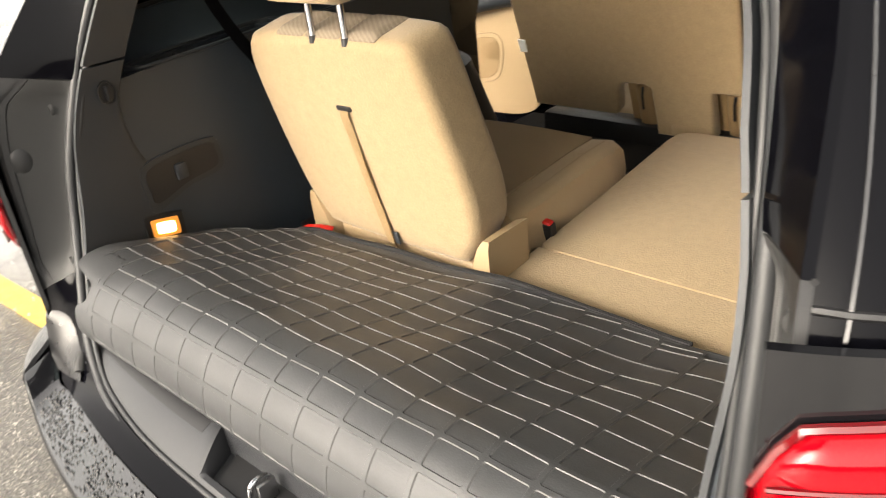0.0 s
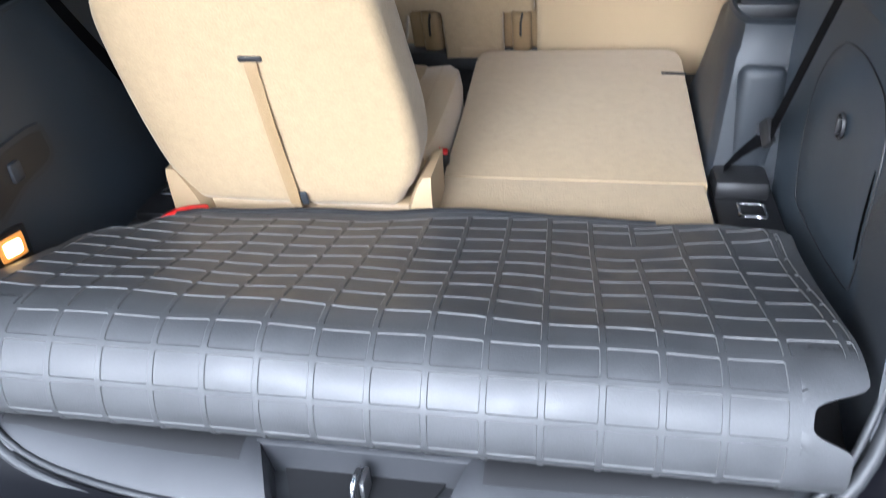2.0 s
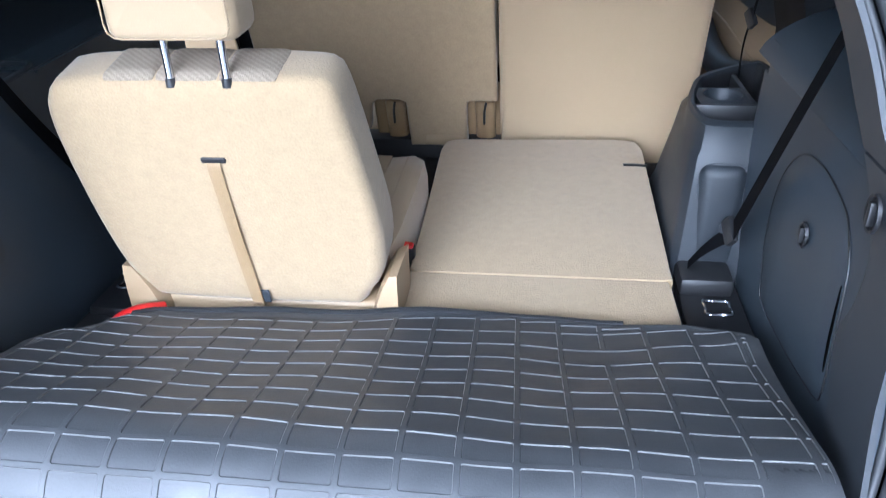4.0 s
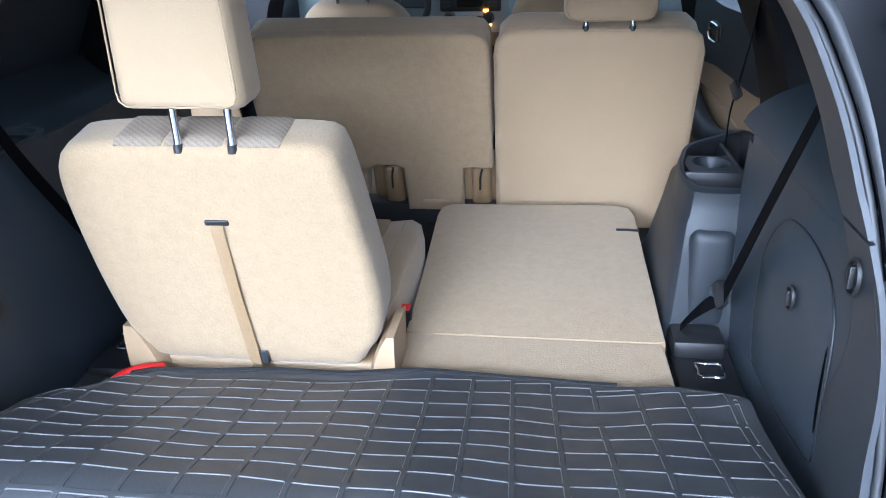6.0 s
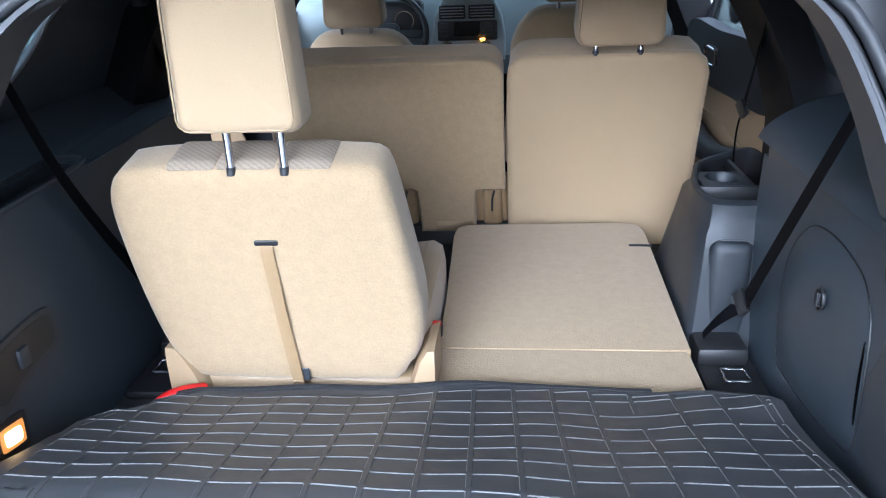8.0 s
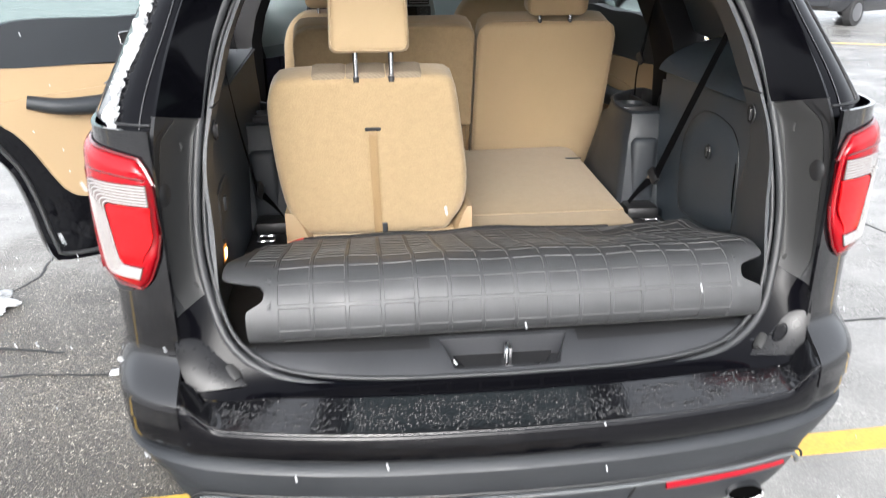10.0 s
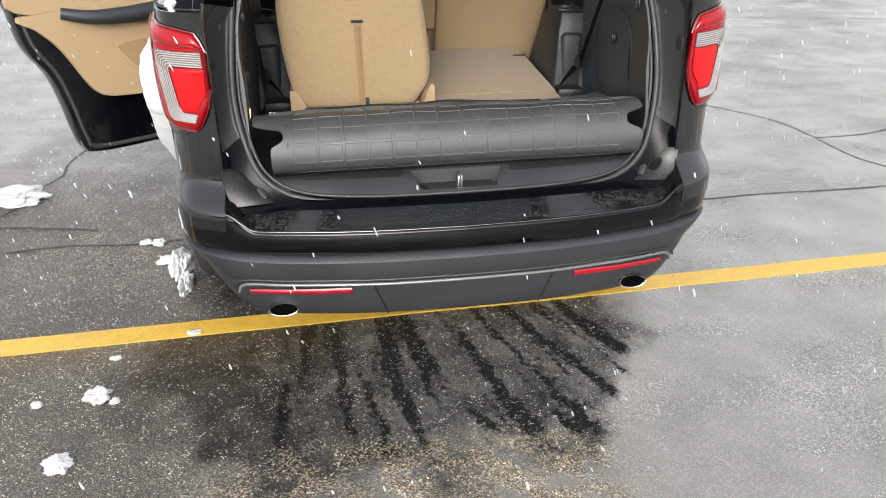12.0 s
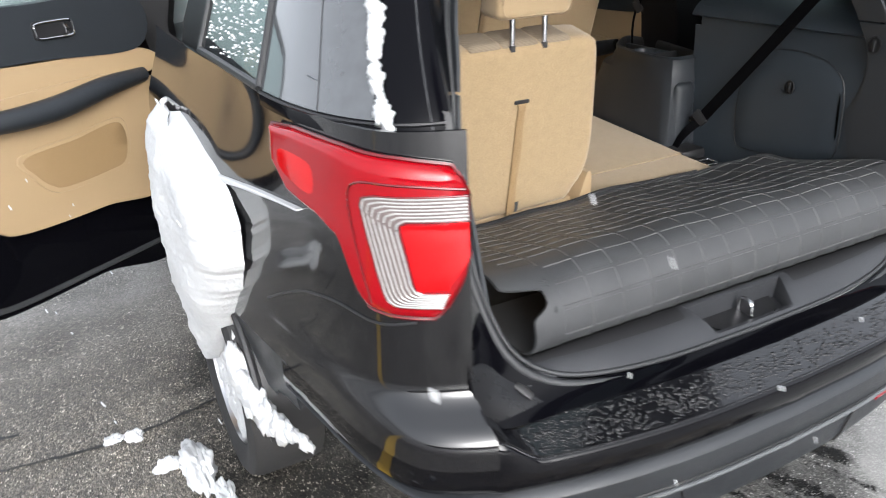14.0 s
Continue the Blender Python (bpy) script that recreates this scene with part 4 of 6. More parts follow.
    ring = lambda r, z: [(side * 0.712 + r * math.cos(a), 1.315 + 1.1 * r * math.sin(a), z) for a in np.linspace(0, 2 * math.pi, 32, endpoint=False)]
    square = [(side * 0.712 + 0.062 * max(-1, min(1, 1.35 * math.cos(a))), 1.315 + 0.066 * max(-1, min(1, 1.35 * math.sin(a))), 1.234) for a in np.linspace(0, 2 * math.pi, 32, endpoint=False)]
    loft(bm, [[(q[0], q[1], 1.15) for q in square], square, ring(0.046, 1.238), ring(0.043, 1.233), ring(0.038, 1.155)])
    part("cup_holder", bm, console_black, console)
    # facing panel lower down, slightly raised
    bm = bmesh.new()
    block(bm, min(side * 0.63, side * 0.735), max(side * 0.63, side * 0.735), 1.046, 1.09, 0.90, 1.160, 0.030, 4)
    part("console_panel", bm, console_black, console)
    # black inner walls paint the shade that fills the deep trays
    bm = bmesh.new()
    loft(bm, [[(side * x, y, z) for x, y in mid + (top_c - mid) * k] for k, z in ((0.868, 1.2365), (0.862, 1.232), (0.79, 1.156), (0.4, 1.1525), (0.02, 1.1525))], caps=False)
    part("tray_depth", bm, black_plastic, console, "black inner walls for the dark depth of the trays")
    # floor latch box with ring
    latch = thing("floor_anchor", "black plastic floor anchor with a chrome ring", "anchor", group="floor anchors")
    bm = bmesh.new()
    block(bm, min(side * 0.60, side * 0.735), max(side * 0.60, side * 0.735), 0.80, 1.06, 0.855, 0.882, 0.008, 2)
    block(bm, min(side * 0.60, side * 0.72), max(side * 0.60, side * 0.72), 0.96, 1.06, 0.875, 0.925, 0.015, 2)
    part("anchor_base", bm, black_plastic, latch)
    bm = bmesh.new()
    q = [(side * 0.674 + sx * 0.026, 0.905 + sy * 0.026, 0.889) for sx, sy in ((-1, -1), (0, -1), (1, -1), (1, 0), (1, 1), (0, 1), (-1, 1), (-1, 0))]
    tube(bm, curve(q, 32, closed=True), 0.0038, 8, closed=True)
    part("tie_ring", bm, chrome, latch, "chrome tie-down ring")

    # seat belts
    belt = thing("seat_belt", "black seat belt hanging beside the third row", "seat belt", group="seat belts")

    def ribbon(pts, w, wide, n=30, thick=0.0016):
        p = curve(pts, n)
        ws = curve([(*a,) for a in wide], n)
        return loft(bmesh.new(), [[q + d * w / 2, q - d * w / 2, q - d * w / 2 + (side * thick, thick, 0), q + d * w / 2 + (side * thick, thick, 0)] for q, d in zip(p, ws / np.linalg.norm(ws, axis=1, keepdims=True))])

    part("webbing", ribbon([(0.668, 0.485, 1.585), (0.680, 0.72, 1.32), (0.698, 0.975, 1.04)] if side > 0 else [(-0.722, 0.63, 1.62), (-0.712, 0.70, 1.45), (-0.710, 0.81, 1.28), (-0.700, 0.975, 1.045)], 0.046 if side > 0 else 0.036, [(side * 0.25, 0.9, 0.5), (side * 0.2, 0.85, 0.55), (side * 0.05, 0.6, 0.5)]), webbing, belt)
    part("webbing", ribbon([(side * 0.698, 0.975, 1.04), (side * 0.655, 1.02, 0.97), (side * 0.612, 1.03, 0.905)], 0.040, [(0, 0.8, 0.5), (side * 0.2, 0.8, 0.4), (side * 0.3, 0.8, 0.1)], 14), webbing, belt)
    bm = bmesh.new()
    block(bm, -0.008, 0.008, -0.030, 0.030, -0.018, 0.018, 0.005, 2, pose(side * 0.694, 0.985, 1.035, 40, 10 * side, 15 * side))
    tongue = part("belt_tongue", bm, black_plastic, belt)
    bm = bmesh.new()
    block(bm, -0.003, 0.003, -0.012, 0.012, -0.045, -0.012, 0.002, 1, pose(side * 0.694, 0.985, 1.035, 75, 10 * side, 15 * side))
    part("tongue_plate", bm, chrome, tongue)

    belt2 = thing("seat_belt", "black second row seat belt running down the pillar", "seat belt", group="seat belts")
    part("webbing", ribbon([(side * 0.80, 1.36, 1.72), (side * 0.80, 1.44, 1.52), (side * 0.79, 1.47, 1.40)], 0.044, [(side * 0.3, 0.9, 0.3), (side * 0.2, 0.7, 0.3), (side * 0.1, 0.5, 0.2)], 14), webbing, belt2)
    part("webbing", ribbon([(side * 0.79, 1.47, 1.40), (side * 0.78, 1.48, 1.32), (side * 0.78, 1.48, 1.22)], 0.014, [(0, 1, 0), (0, 1, 0.1), (0, 1, 0)], 10), webbing, belt2)
    bm = bmesh.new()
    block(bm, -0.007, 0.007, -0.024, 0.024, -0.016, 0.016, 0.005, 2, pose(side * 0.785, 1.465, 1.385, 50, 0, 20 * side))
    part("belt_tongue", bm, black_plastic, belt2)
    bm = bmesh.new()
    block(bm, min(side * 0.79, side * 0.82), max(side * 0.79, side * 0.82), 1.33, 1.39, 1.705, 1.74, 0.008, 2)
    part("belt_guide", bm, black_plastic, belt2)

# hatch plate in the right trim and handle recess, lamp and tray in the left one
def right_trim(y, z, lift):
    return np.array((x_trim(y, z) - lift, y, z))


def left_trim(y, z, lift):
    return right_trim(y, z, lift) * (-1, 1, 1)


HATCH = [(0.66, 1.322), (0.76, 1.302), (0.825, 1.23), (0.852, 1.13), (0.852, 0.985), (0.815, 0.955), (0.62, 0.968), (0.475, 1.0), (0.443, 1.04), (0.438, 1.12), (0.45, 1.24), (0.50, 1.292), (0.56, 1.312)]
hatch = part("jack_hatch", slab(HATCH, right_trim, 64, -0.004, 0.0022, 0.001), plastic, suv, "charcoal access hatch in the side trim")
bm = bmesh.new()
tube(bm, [right_trim(a, b, 0.0008) for a, b in curve(HATCH, 90, closed=True)], 0.0022, 6, closed=True, up=(1, 0, 0))
part("hatch_seam", bm, black_plastic, hatch)
# black plate on the hatch stands in for the slot's shade
bm = slab([(0.456, 1.22), (0.449, 1.16), (0.446, 1.08), (0.452, 1.08), (0.457, 1.16)], right_trim, 24, 0.001, 0.004, 0.001)
part("finger_slot", bm, hollow_black, hatch, "black plate for the dark of the finger slot")
bm = slab([(0.39, 1.19), (0.47, 1.205), (0.585, 1.205), (0.605, 1.18), (0.60, 1.12), (0.50, 1.105), (0.40, 1.075), (0.385, 1.12)], left_trim, 48, -0.003, 0.006)
recess = part("handle_bezel", bm, plastic_mid, suv, "grey pull handle bezel")
bm = slab([(0.40, 1.178), (0.47, 1.193), (0.58, 1.193), (0.592, 1.175), (0.588, 1.132), (0.50, 1.118), (0.41, 1.095), (0.397, 1.125)], left_trim, 48, 0.004, 0.0072)
part("handle_recess", bm, black_plastic, recess)
bm = bmesh.new()
block(bm, -0.735, -0.712, 0.473, 0.503, 1.132, 1.172, 0.005, 2)
part("pull_latch", bm, plastic_mid, recess)
bm = slab([(0.372, 1.076), (0.455, 1.060), (0.462, 1.05), (0.462, 0.995), (0.452, 0.985), (0.372, 1.010), (0.362, 1.02), (0.362, 1.068)], left_trim, 40, -0.003, 0.006)
cargo_lamp = part("cargo_lamp", bm, black_plastic, suv, "small lit cargo lamp")
bm = slab([(0.382, 1.063), (0.442, 1.050), (0.448, 1.045), (0.448, 1.010), (0.442, 1.003), (0.382, 1.018), (0.376, 1.025), (0.376, 1.058)], left_trim, 40, 0.003, 0.008)
part("lamp_lens", bm, lamp_glow, cargo_lamp, "glowing warm lamp lens")
bulb_glow = bpy.data.materials.new("bulb_glow")
bulb_glow.use_nodes = True
bulb_glow.node_tree.nodes["Principled BSDF"].inputs["Emission Color"].default_value = (1.0, 0.55, 0.16, 1)
bulb_glow.node_tree.nodes["Principled BSDF"].inputs["Emission Strength"].default_value = 3.0
bm = slab([(0.392, 1.052), (0.430, 1.043), (0.436, 1.038), (0.436, 1.020), (0.430, 1.014), (0.392, 1.024), (0.388, 1.03), (0.388, 1.047)], left_trim, 32, 0.006, 0.010, 0.001)
part("bulb", bm, bulb_glow, cargo_lamp, "bright warm bulb behind the lens")
tray = [(-0.756, 0.465), (-0.744, 0.52), (-0.742, 0.74), (-0.750, 0.85), (-0.775, 0.895), (-0.835, 0.892), (-0.850, 0.80), (-0.840, 0.60), (-0.820, 0.48), (-0.79, 0.455)]
tc = curve(tray, 50, closed=True)
tm = tc.mean(0)
zt = lambda y: 1.395 + 0.05 * (y - 0.45)
bm = loft(bmesh.new(), [[(x, y, zt(y) + h) for x, y in tm + (tc - tm) * k] for k, h in ((1.0, -0.03), (1.0, 0.0), (0.985, 0.006), (0.95, 0.006), (0.93, 0.0), (0.88, -0.06), (0.5, -0.062))])
tray_rim = bmesh.new()
tube(tray_rim, [(x, y, zt(y) + 0.005) for x, y in tm + (tc - tm) * 0.985], 0.0055, 8, closed=True)
shelf = part("side_tray", bm, plastic_mid, suv, "shallow plastic side tray")
part("tray_rim", tray_rim, plastic_mid, shelf)
bm = bmesh.new()
block(bm, -0.835, -0.748, 0.60, 0.612, 1.34, 1.398, 0.003)
part("tray_divider", bm, plastic_mid, shelf)

# floor, rear step and sill plate with the striker pocket
bm = bmesh.new()
block(bm, -0.75, 0.75, 0.168, 1.95, 0.80, 0.862, 0.006)
part("cargo_floor", bm, carpet, suv, "black carpeted cargo floor")
bm = bmesh.new()


def sill(u, v):
    inner = 0.118 + 0.045 * v
    k = abs(2 * u - 1)
    x = float(np.interp(k, (0, 0.40, 0.44, 1), (0, inner, inner + 0.012, 0.66))) * (1 if u >= 0.5 else -1)
    y0 = float(np.interp(abs(x), seal_half[:16, 0], seal_half[:16, 1])) + 0.006
    z0 = float(np.interp(abs(x), seal_half[:16, 0], seal_half[:16, 2])) + 0.008
    y = y0 + (0.168 - y0) * v
    z = z0 + (0.866 - z0) * (1 - (1 - v) ** 1.6)
    w = max(0.0, min(1.0, (inner + 0.012 - abs(x)) / 0.012))
    w *= max(0.0, min(1.0, (v - 0.14) / 0.04)) * (1 - max(0.0, min(1.0, (v - 0.90) / 0.04)))
    return x, y, z - (z - 0.800) * w * 0.92


sheet(bm, sill, 201, 51, -0.006)
sill_ob = part("sill_plate", bm, sill_plastic, suv, "slate grey plastic sill plate")
for x0, x1 in ((-0.62, -0.19), (0.19, 0.62)):
    def tread(u, v):
        x = x0 + (x1 - x0) * u
        k = 0.60 + 0.38 * v
        y0, z0 = (float(np.interp(abs(x), seal_half[:16, 0], seal_half[:16, c])) + d for c, d in ((1, 0.006), (2, 0.008)))
        return x, y0 + (0.168 - y0) * k, z0 + (0.866 - z0) * (1 - (1 - k) ** 1.6) + 0.003

    part("sill_tread", sheet(bmesh.new(), tread, 40, 6, -0.004), black_plastic, sill_ob, "matt black strip along the sill")
bm = bmesh.new()
sheet(bm, lambda u, v: ((2 * u - 1) * (0.100 + 0.03 * v), 0.092 + 0.062 * v, 0.8125 + 0.004 * v), 12, 6, -0.004)
part("pocket_floor", bm, black_plastic, sill_ob, "black pocket floor")
bm = bmesh.new()
tube(bm, curve([(0.0, 0.095, 0.815), (0.0, 0.097, 0.850), (0.001, 0.108, 0.862), (0.002, 0.128, 0.862), (0.003, 0.138, 0.85), (0.003, 0.140, 0.815)], 30), 0.0048, 10, up=(1, 0, 0))
striker = part("striker", bm, chrome, suv, "chrome latch striker")
bm = bmesh.new()
block(bm, 0.008, 0.016, 0.105, 0.14, 0.812, 0.858, 0.002)
part("striker_plate", bm, steel, striker)
for i in range(-9, 10):
    if abs(i) > 2:
        bm = bmesh.new()
        block(bm, i * 0.062 - 0.006, i * 0.062 + 0.006, 0.150, 0.156, 0.862, 0.868, 0.002, 1)
        part("clip", bm, plastic_mid, sill_ob)

# ---- cargo mat, rolled back on itself ----
PROFILE = [(0.79, 0.938), (0.705, 0.956), (0.66, 0.968), (0.60, 0.983), (0.45, 1.016), (0.33, 1.046), (0.25, 1.063), (0.19, 1.054), (0.148, 1.020), (0.126, 0.975), (0.122, 0.93), (0.145, 0.895), (0.20, 0.878), (0.40, 0.874)]
mat_line = curve(PROFILE, 200)
mat_len = np.r_[0, np.cumsum(np.linalg.norm(np.diff(mat_line, axis=0), axis=1))]
MAT_END = float(mat_len[-1])
NOTCH = 0.668


def mat_edge(v, side):
    """How far the mat reaches to either side, with the cut-out for the wheel house."""
    cut = math.exp(-(((v - NOTCH) / 0.033) ** 4))
    low = smooth_step(NOTCH - 0.01, NOTCH + 0.03, v)
    if side > 0:
        return 0.692 - 0.012 * smooth_step(0.2, 0.5, v) + 0.004 * smooth_step(0.5, 0.62, v) - 0.018 * low - (0.068 - 0.014 * low) * cut
    return 0.664 + 0.026 * smooth_step(0.36, 0.60, v) - 0.056 * low - (0.100 - 0.056 * low) * cut


def mat_back(x):
    """The back edge runs askew, its corners cut away."""
    return float(np.interp(x, (-0.69, -0.63, -0.54, -0.50, -0.30, 0.0, 0.20, 0.33, 0.50, 0.58, 0.64, 0.69), (0.37, 0.245, 0.150, 0.115, 0.089, 0.059, 0.036, 0.035, 0.041, 0.050, 0.080, 0.135)))


def mat_at(x, v, lift=0.0):
    y, z = (np.interp(v, mat_len, mat_line[:, i]) for i in range(2))
    e = 0.004
    y1, z1 = (np.interp(min(v + e, MAT_END), mat_len, mat_line[:, i]) for i in range(2))
    y0, z0 = (np.interp(max(v - e, 0), mat_len, mat_line[:, i]) for i in range(2))
    t = np.array((y1 - y0, z1 - z0))
    t /= np.linalg.norm(t)
    wave = 0.0025 * math.sin(11 * x + 0.6) * math.sin(14 * v + 1.2) + 0.002 * math.sin(23 * x + 9 * v)
    wave -= 0.022 * math.exp(-((x - 0.38) / 0.17) ** 2 - ((y - 0.60) / 0.14) ** 2)
    wave += 0.016 * math.exp(-((x - 0.68) / 0.05) ** 2 - ((y - 0.67) / 0.06) ** 2) + 0.006 * math.exp(-((x + 0.2) / 0.2) ** 2 - ((y - 0.3) / 0.15) ** 2)
    wave *= max(0.0, min(1.0, (0.71 - v) / 0.1))
    n = np.array((t[1], -t[0]))
    return np.array((x, y + n[0] * (lift + wave), z + n[1] * (lift + wave)))


cargo_mat = thing("cargo_mat", "black rubber cargo mat with raised square ribs, front edge rolled under", "car mat")
COLS = [-0.643, -0.561, -0.476, -0.390, -0.304, -0.221, -0.138, -0.055, 0.028, 0.110, 0.192, 0.272, 0.352, 0.430, 0.509, 0.590, 0.666, 0.681]
LOW_ROWS = (0.588, 0.641, 0.702, 0.768, 0.832)


def row_at(j, x):
    """Row 0 is the one before the crest; the ones behind it spread out towards the mat's right."""
    if j >= 0:
        return LOW_ROWS[j] if j < 5 else 0.9
    step = 0.049 + 0.019 * smooth_step(-0.35, 0.60, x)
    return 0.535 + 0.017 * x + (j + 1) * step * (1 - 0.025 * (8 + j) * max(0.0, x))


def col_at(i, v):
    x = COLS[i]
    return x - 0.024 * smooth_step(-0.45, 0.15, x) * (1 - 0.5 * smooth_step(0.35, 0.6, x)) * max(0.0, 1 - v / 0.63)


def mat_surface(u, v):
    u = 2 * u - 1
    b = mat_back(0.69 * u)
    v = b + (MAT_END - b) * v
    edge = mat_edge(v, u)
    x = u * edge
    low = 0.0065 * smooth_step(0.004, 0.012, edge - abs(x)) * smooth_step(0.006, 0.016, v - b) * (1 - smooth_step(0.835, 0.842, v))
    left, right = col_at(1 if v > 0.56 else 0, v), col_at(15 if v > 0.56 else 17, v)
    return mat_at(x, v, -low if left - 0.004 < x < right + 0.004 else 0.0)


part("mat_sheet", sheet(bmesh.new(), mat_surface, 220, 160, -0.006), rubber, cargo_mat)


def cell_part(bm):
    """The step between raised grid and sunken floor is paler, its glint in the colour."""
    ob = part("mat_cell", bm, rubber, cargo_mat, crease=24)
    ob.data.materials.append(rib_glint)
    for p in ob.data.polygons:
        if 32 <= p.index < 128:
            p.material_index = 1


def mat_cell(at, wide, high, rim=0.0038, deep=0.0019, out=(0, 0, 0, 0)):
    """One sunken square, at(a, b) with a and b from 0 to 1, within its share of the raised grid; out widens the grid's border."""
    a, b = wide / 2 - rim, high / 2 - rim
    r = min(0.0045, 0.6 * a, 0.6 * b)
    rings = [[], [], [], [], []]
    for q in range(4):
        sx, sv = ((1, 1), (-1, 1), (-1, -1), (1, -1))[q]
        steps = [k * math.pi / 8 for k in range(5)]
        for ang in steps if q % 2 == 0 else steps[::-1]:
            kx, kv = (1.0, math.tan(ang)) if ang <= 0.79 else (1 / math.tan(ang), 1.0)
            ex, ev = wide / 2 + out[1 if sx > 0 else 0] - a + r, high / 2 + out[3 if sv > 0 else 2] - b + r
            rings[0].append((sx * (a - r + ex * kx), sv * (b - r + ev * kv), 0.0))
            for j, (inset, lift) in enumerate(((0.0, 0.0), (0.0004, -0.0003), (0.0011, -deep + 0.0003), (0.0016, -deep))):
                rings[1 + j].append((sx * (a - r + (r - inset) * math.cos(ang)), sv * (b - r + (r - inset) * math.sin(ang)), lift))
    full = []
    for ring in rings:
        pts = []
        for i, p in enumerate(ring):
            pts.append(p)
            if i % 5 == 4:
                n = ring[(i + 1) % len(ring)]
                pts += [tuple(p[c] + (n[c] - p[c]) * k for c in range(3)) for k in (0.25, 0.5, 0.75)]
        full.append(pts)
    for k in (0.72, 0.42, 0.14):
        full.append([(p[0] * k, p[1] * k, p[2]) for p in full[4]])
    bm = bmesh.new()
    grid = []
    for ring in full:
        row = []
        for dx, dv, lift in ring:
            x, v = at(0.5 + dx / wide, 0.5 + dv / high)
            v = max(v, mat_back(x) + 0.004)
            h = mat_edge(v, x) - 0.003
            row.append(bm.verts.new(mat_at(max(-h, min(h, x)), v, lift + 0.0006)))
        grid.append(row)
    n = len(grid[0])
    for r0, r1 in zip(grid[:-1], grid[1:]):
        for i in range(n):
            bm.faces.new((r0[i], r0[(i + 1) % n], r1[(i + 1) % n], r1[i]))
    bm.faces.new(grid[-1])
    cell_part(bm)


EDGE = 0.011
for j in range(-9, 4):
    for i in range(len(COLS) - 1):
        upper = j < 0
        if not upper and not 1 <= i <= 14:
            continue
        mid_x = (COLS[i] + COLS[i + 1]) / 2
        top_v, low_v = row_at(j, mid_x), row_at(j + 1, mid_x)
        shrink = max(0.0, mat_back(mid_x) + 0.013 - top_v)
        if low_v - top_v - shrink < 0.014:
            continue
        share = shrink / (low_v - top_v)

        def at(a, b, i=i, j=j, share=share, k0=0.0, k1=1.0):
            b = share + (1 - share) * (k0 + (k1 - k0) * b)
            x = COLS[i] + (COLS[i + 1] - COLS[i]) * a
            v = row_at(j, x) + (row_at(j + 1, x) - row_at(j, x)) * b
            return col_at(i, v) + (col_at(i + 1, v) - col_at(i, v)) * a, v

        border = (EDGE if i == (0 if upper else 1) else 0, EDGE if i == (16 if upper else 14) else 0, 0.006 if share > 0 else 0, EDGE if j == 3 else 0)
        wide, high = COLS[i + 1] - COLS[i], low_v - top_v - shrink
        if i == 16:
            mat_cell(at, wide, high, 0.0030, out=border)
        elif j == -7 and i in (12, 13):
            # a long sunken bar lies across two cells there
            if i == 12:
                mat_cell(lambda a, b: at(2 * a, b) if a <= 0.5 else at(1.0, b, 12) * np.array((0, 1)) + np.array((np.interp(a, (0.5, 1), (col_at(13, 0.17), col_at(14, 0.17))), 0)), COLS[14] - COLS[12], high * 0.72, 0.0035)
        else:
            mat_cell(at, wide, high, out=border)

# upturned lip along the back edge
lip_x = np.linspace(-0.53, 0.46, 60)
rings = []
for x in lip_x:
    p = mat_at(x, mat_back(x) + 0.003)
    h = 0.002 + 0.004 * smooth_step(-0.53, -0.42, x) * (1 - smooth_step(-0.05, 0.34, x)) + 0.001 * math.sin(17 * x)
    rings.append([p + (0, 0, -0.004), p + (0, 0.004, h * 0.7), p + (0, 0.008, h), p + (0, 0.012, h), p + (0, 0.012, -0.004)])
part("mat_lip", loft(bmesh.new(), rings), carpet, cargo_mat, "upturned black lip of the mat")


# ---- seats ----
def rounded(x0, x1, z0, z1, r0, r1, n=5):
    """Outline of a rounded oblong; r0 for the lower corners, r1 for the upper."""
    out = []
    for cx, cz, r, a0 in ((x1 - r0, z0 + r0, r0, -90), (x1 - r1, z1 - r1, r1, 0), (x0 + r1, z1 - r1, r1, 90), (x0 + r0, z0 + r0, r0, 180)):
        out += [(cx + r * math.cos(radians(a0 + 90 * k / n)), cz + r * math.sin(radians(a0 + 90 * k / n))) for k in range(n + 1)]
    return out


def even(outline, n=72):
    """The outline again, in n even steps, corners kept."""
    p = np.array(list(outline) + [outline[0]], float)
    far = np.r_[0, np.cumsum(np.linalg.norm(np.diff(p, axis=0), axis=1))]
    at = np.linspace(0, far[-1], n + 1)[:-1]
    return np.stack([np.interp(at, far, p[:, i]) for i in range(2)], 1)


def stitch(pts, parent, mat, r=0.0022):
    bm = bmesh.new()
    tube(bm, pts, r, 6)
    return part("piping", bm, mat, parent)


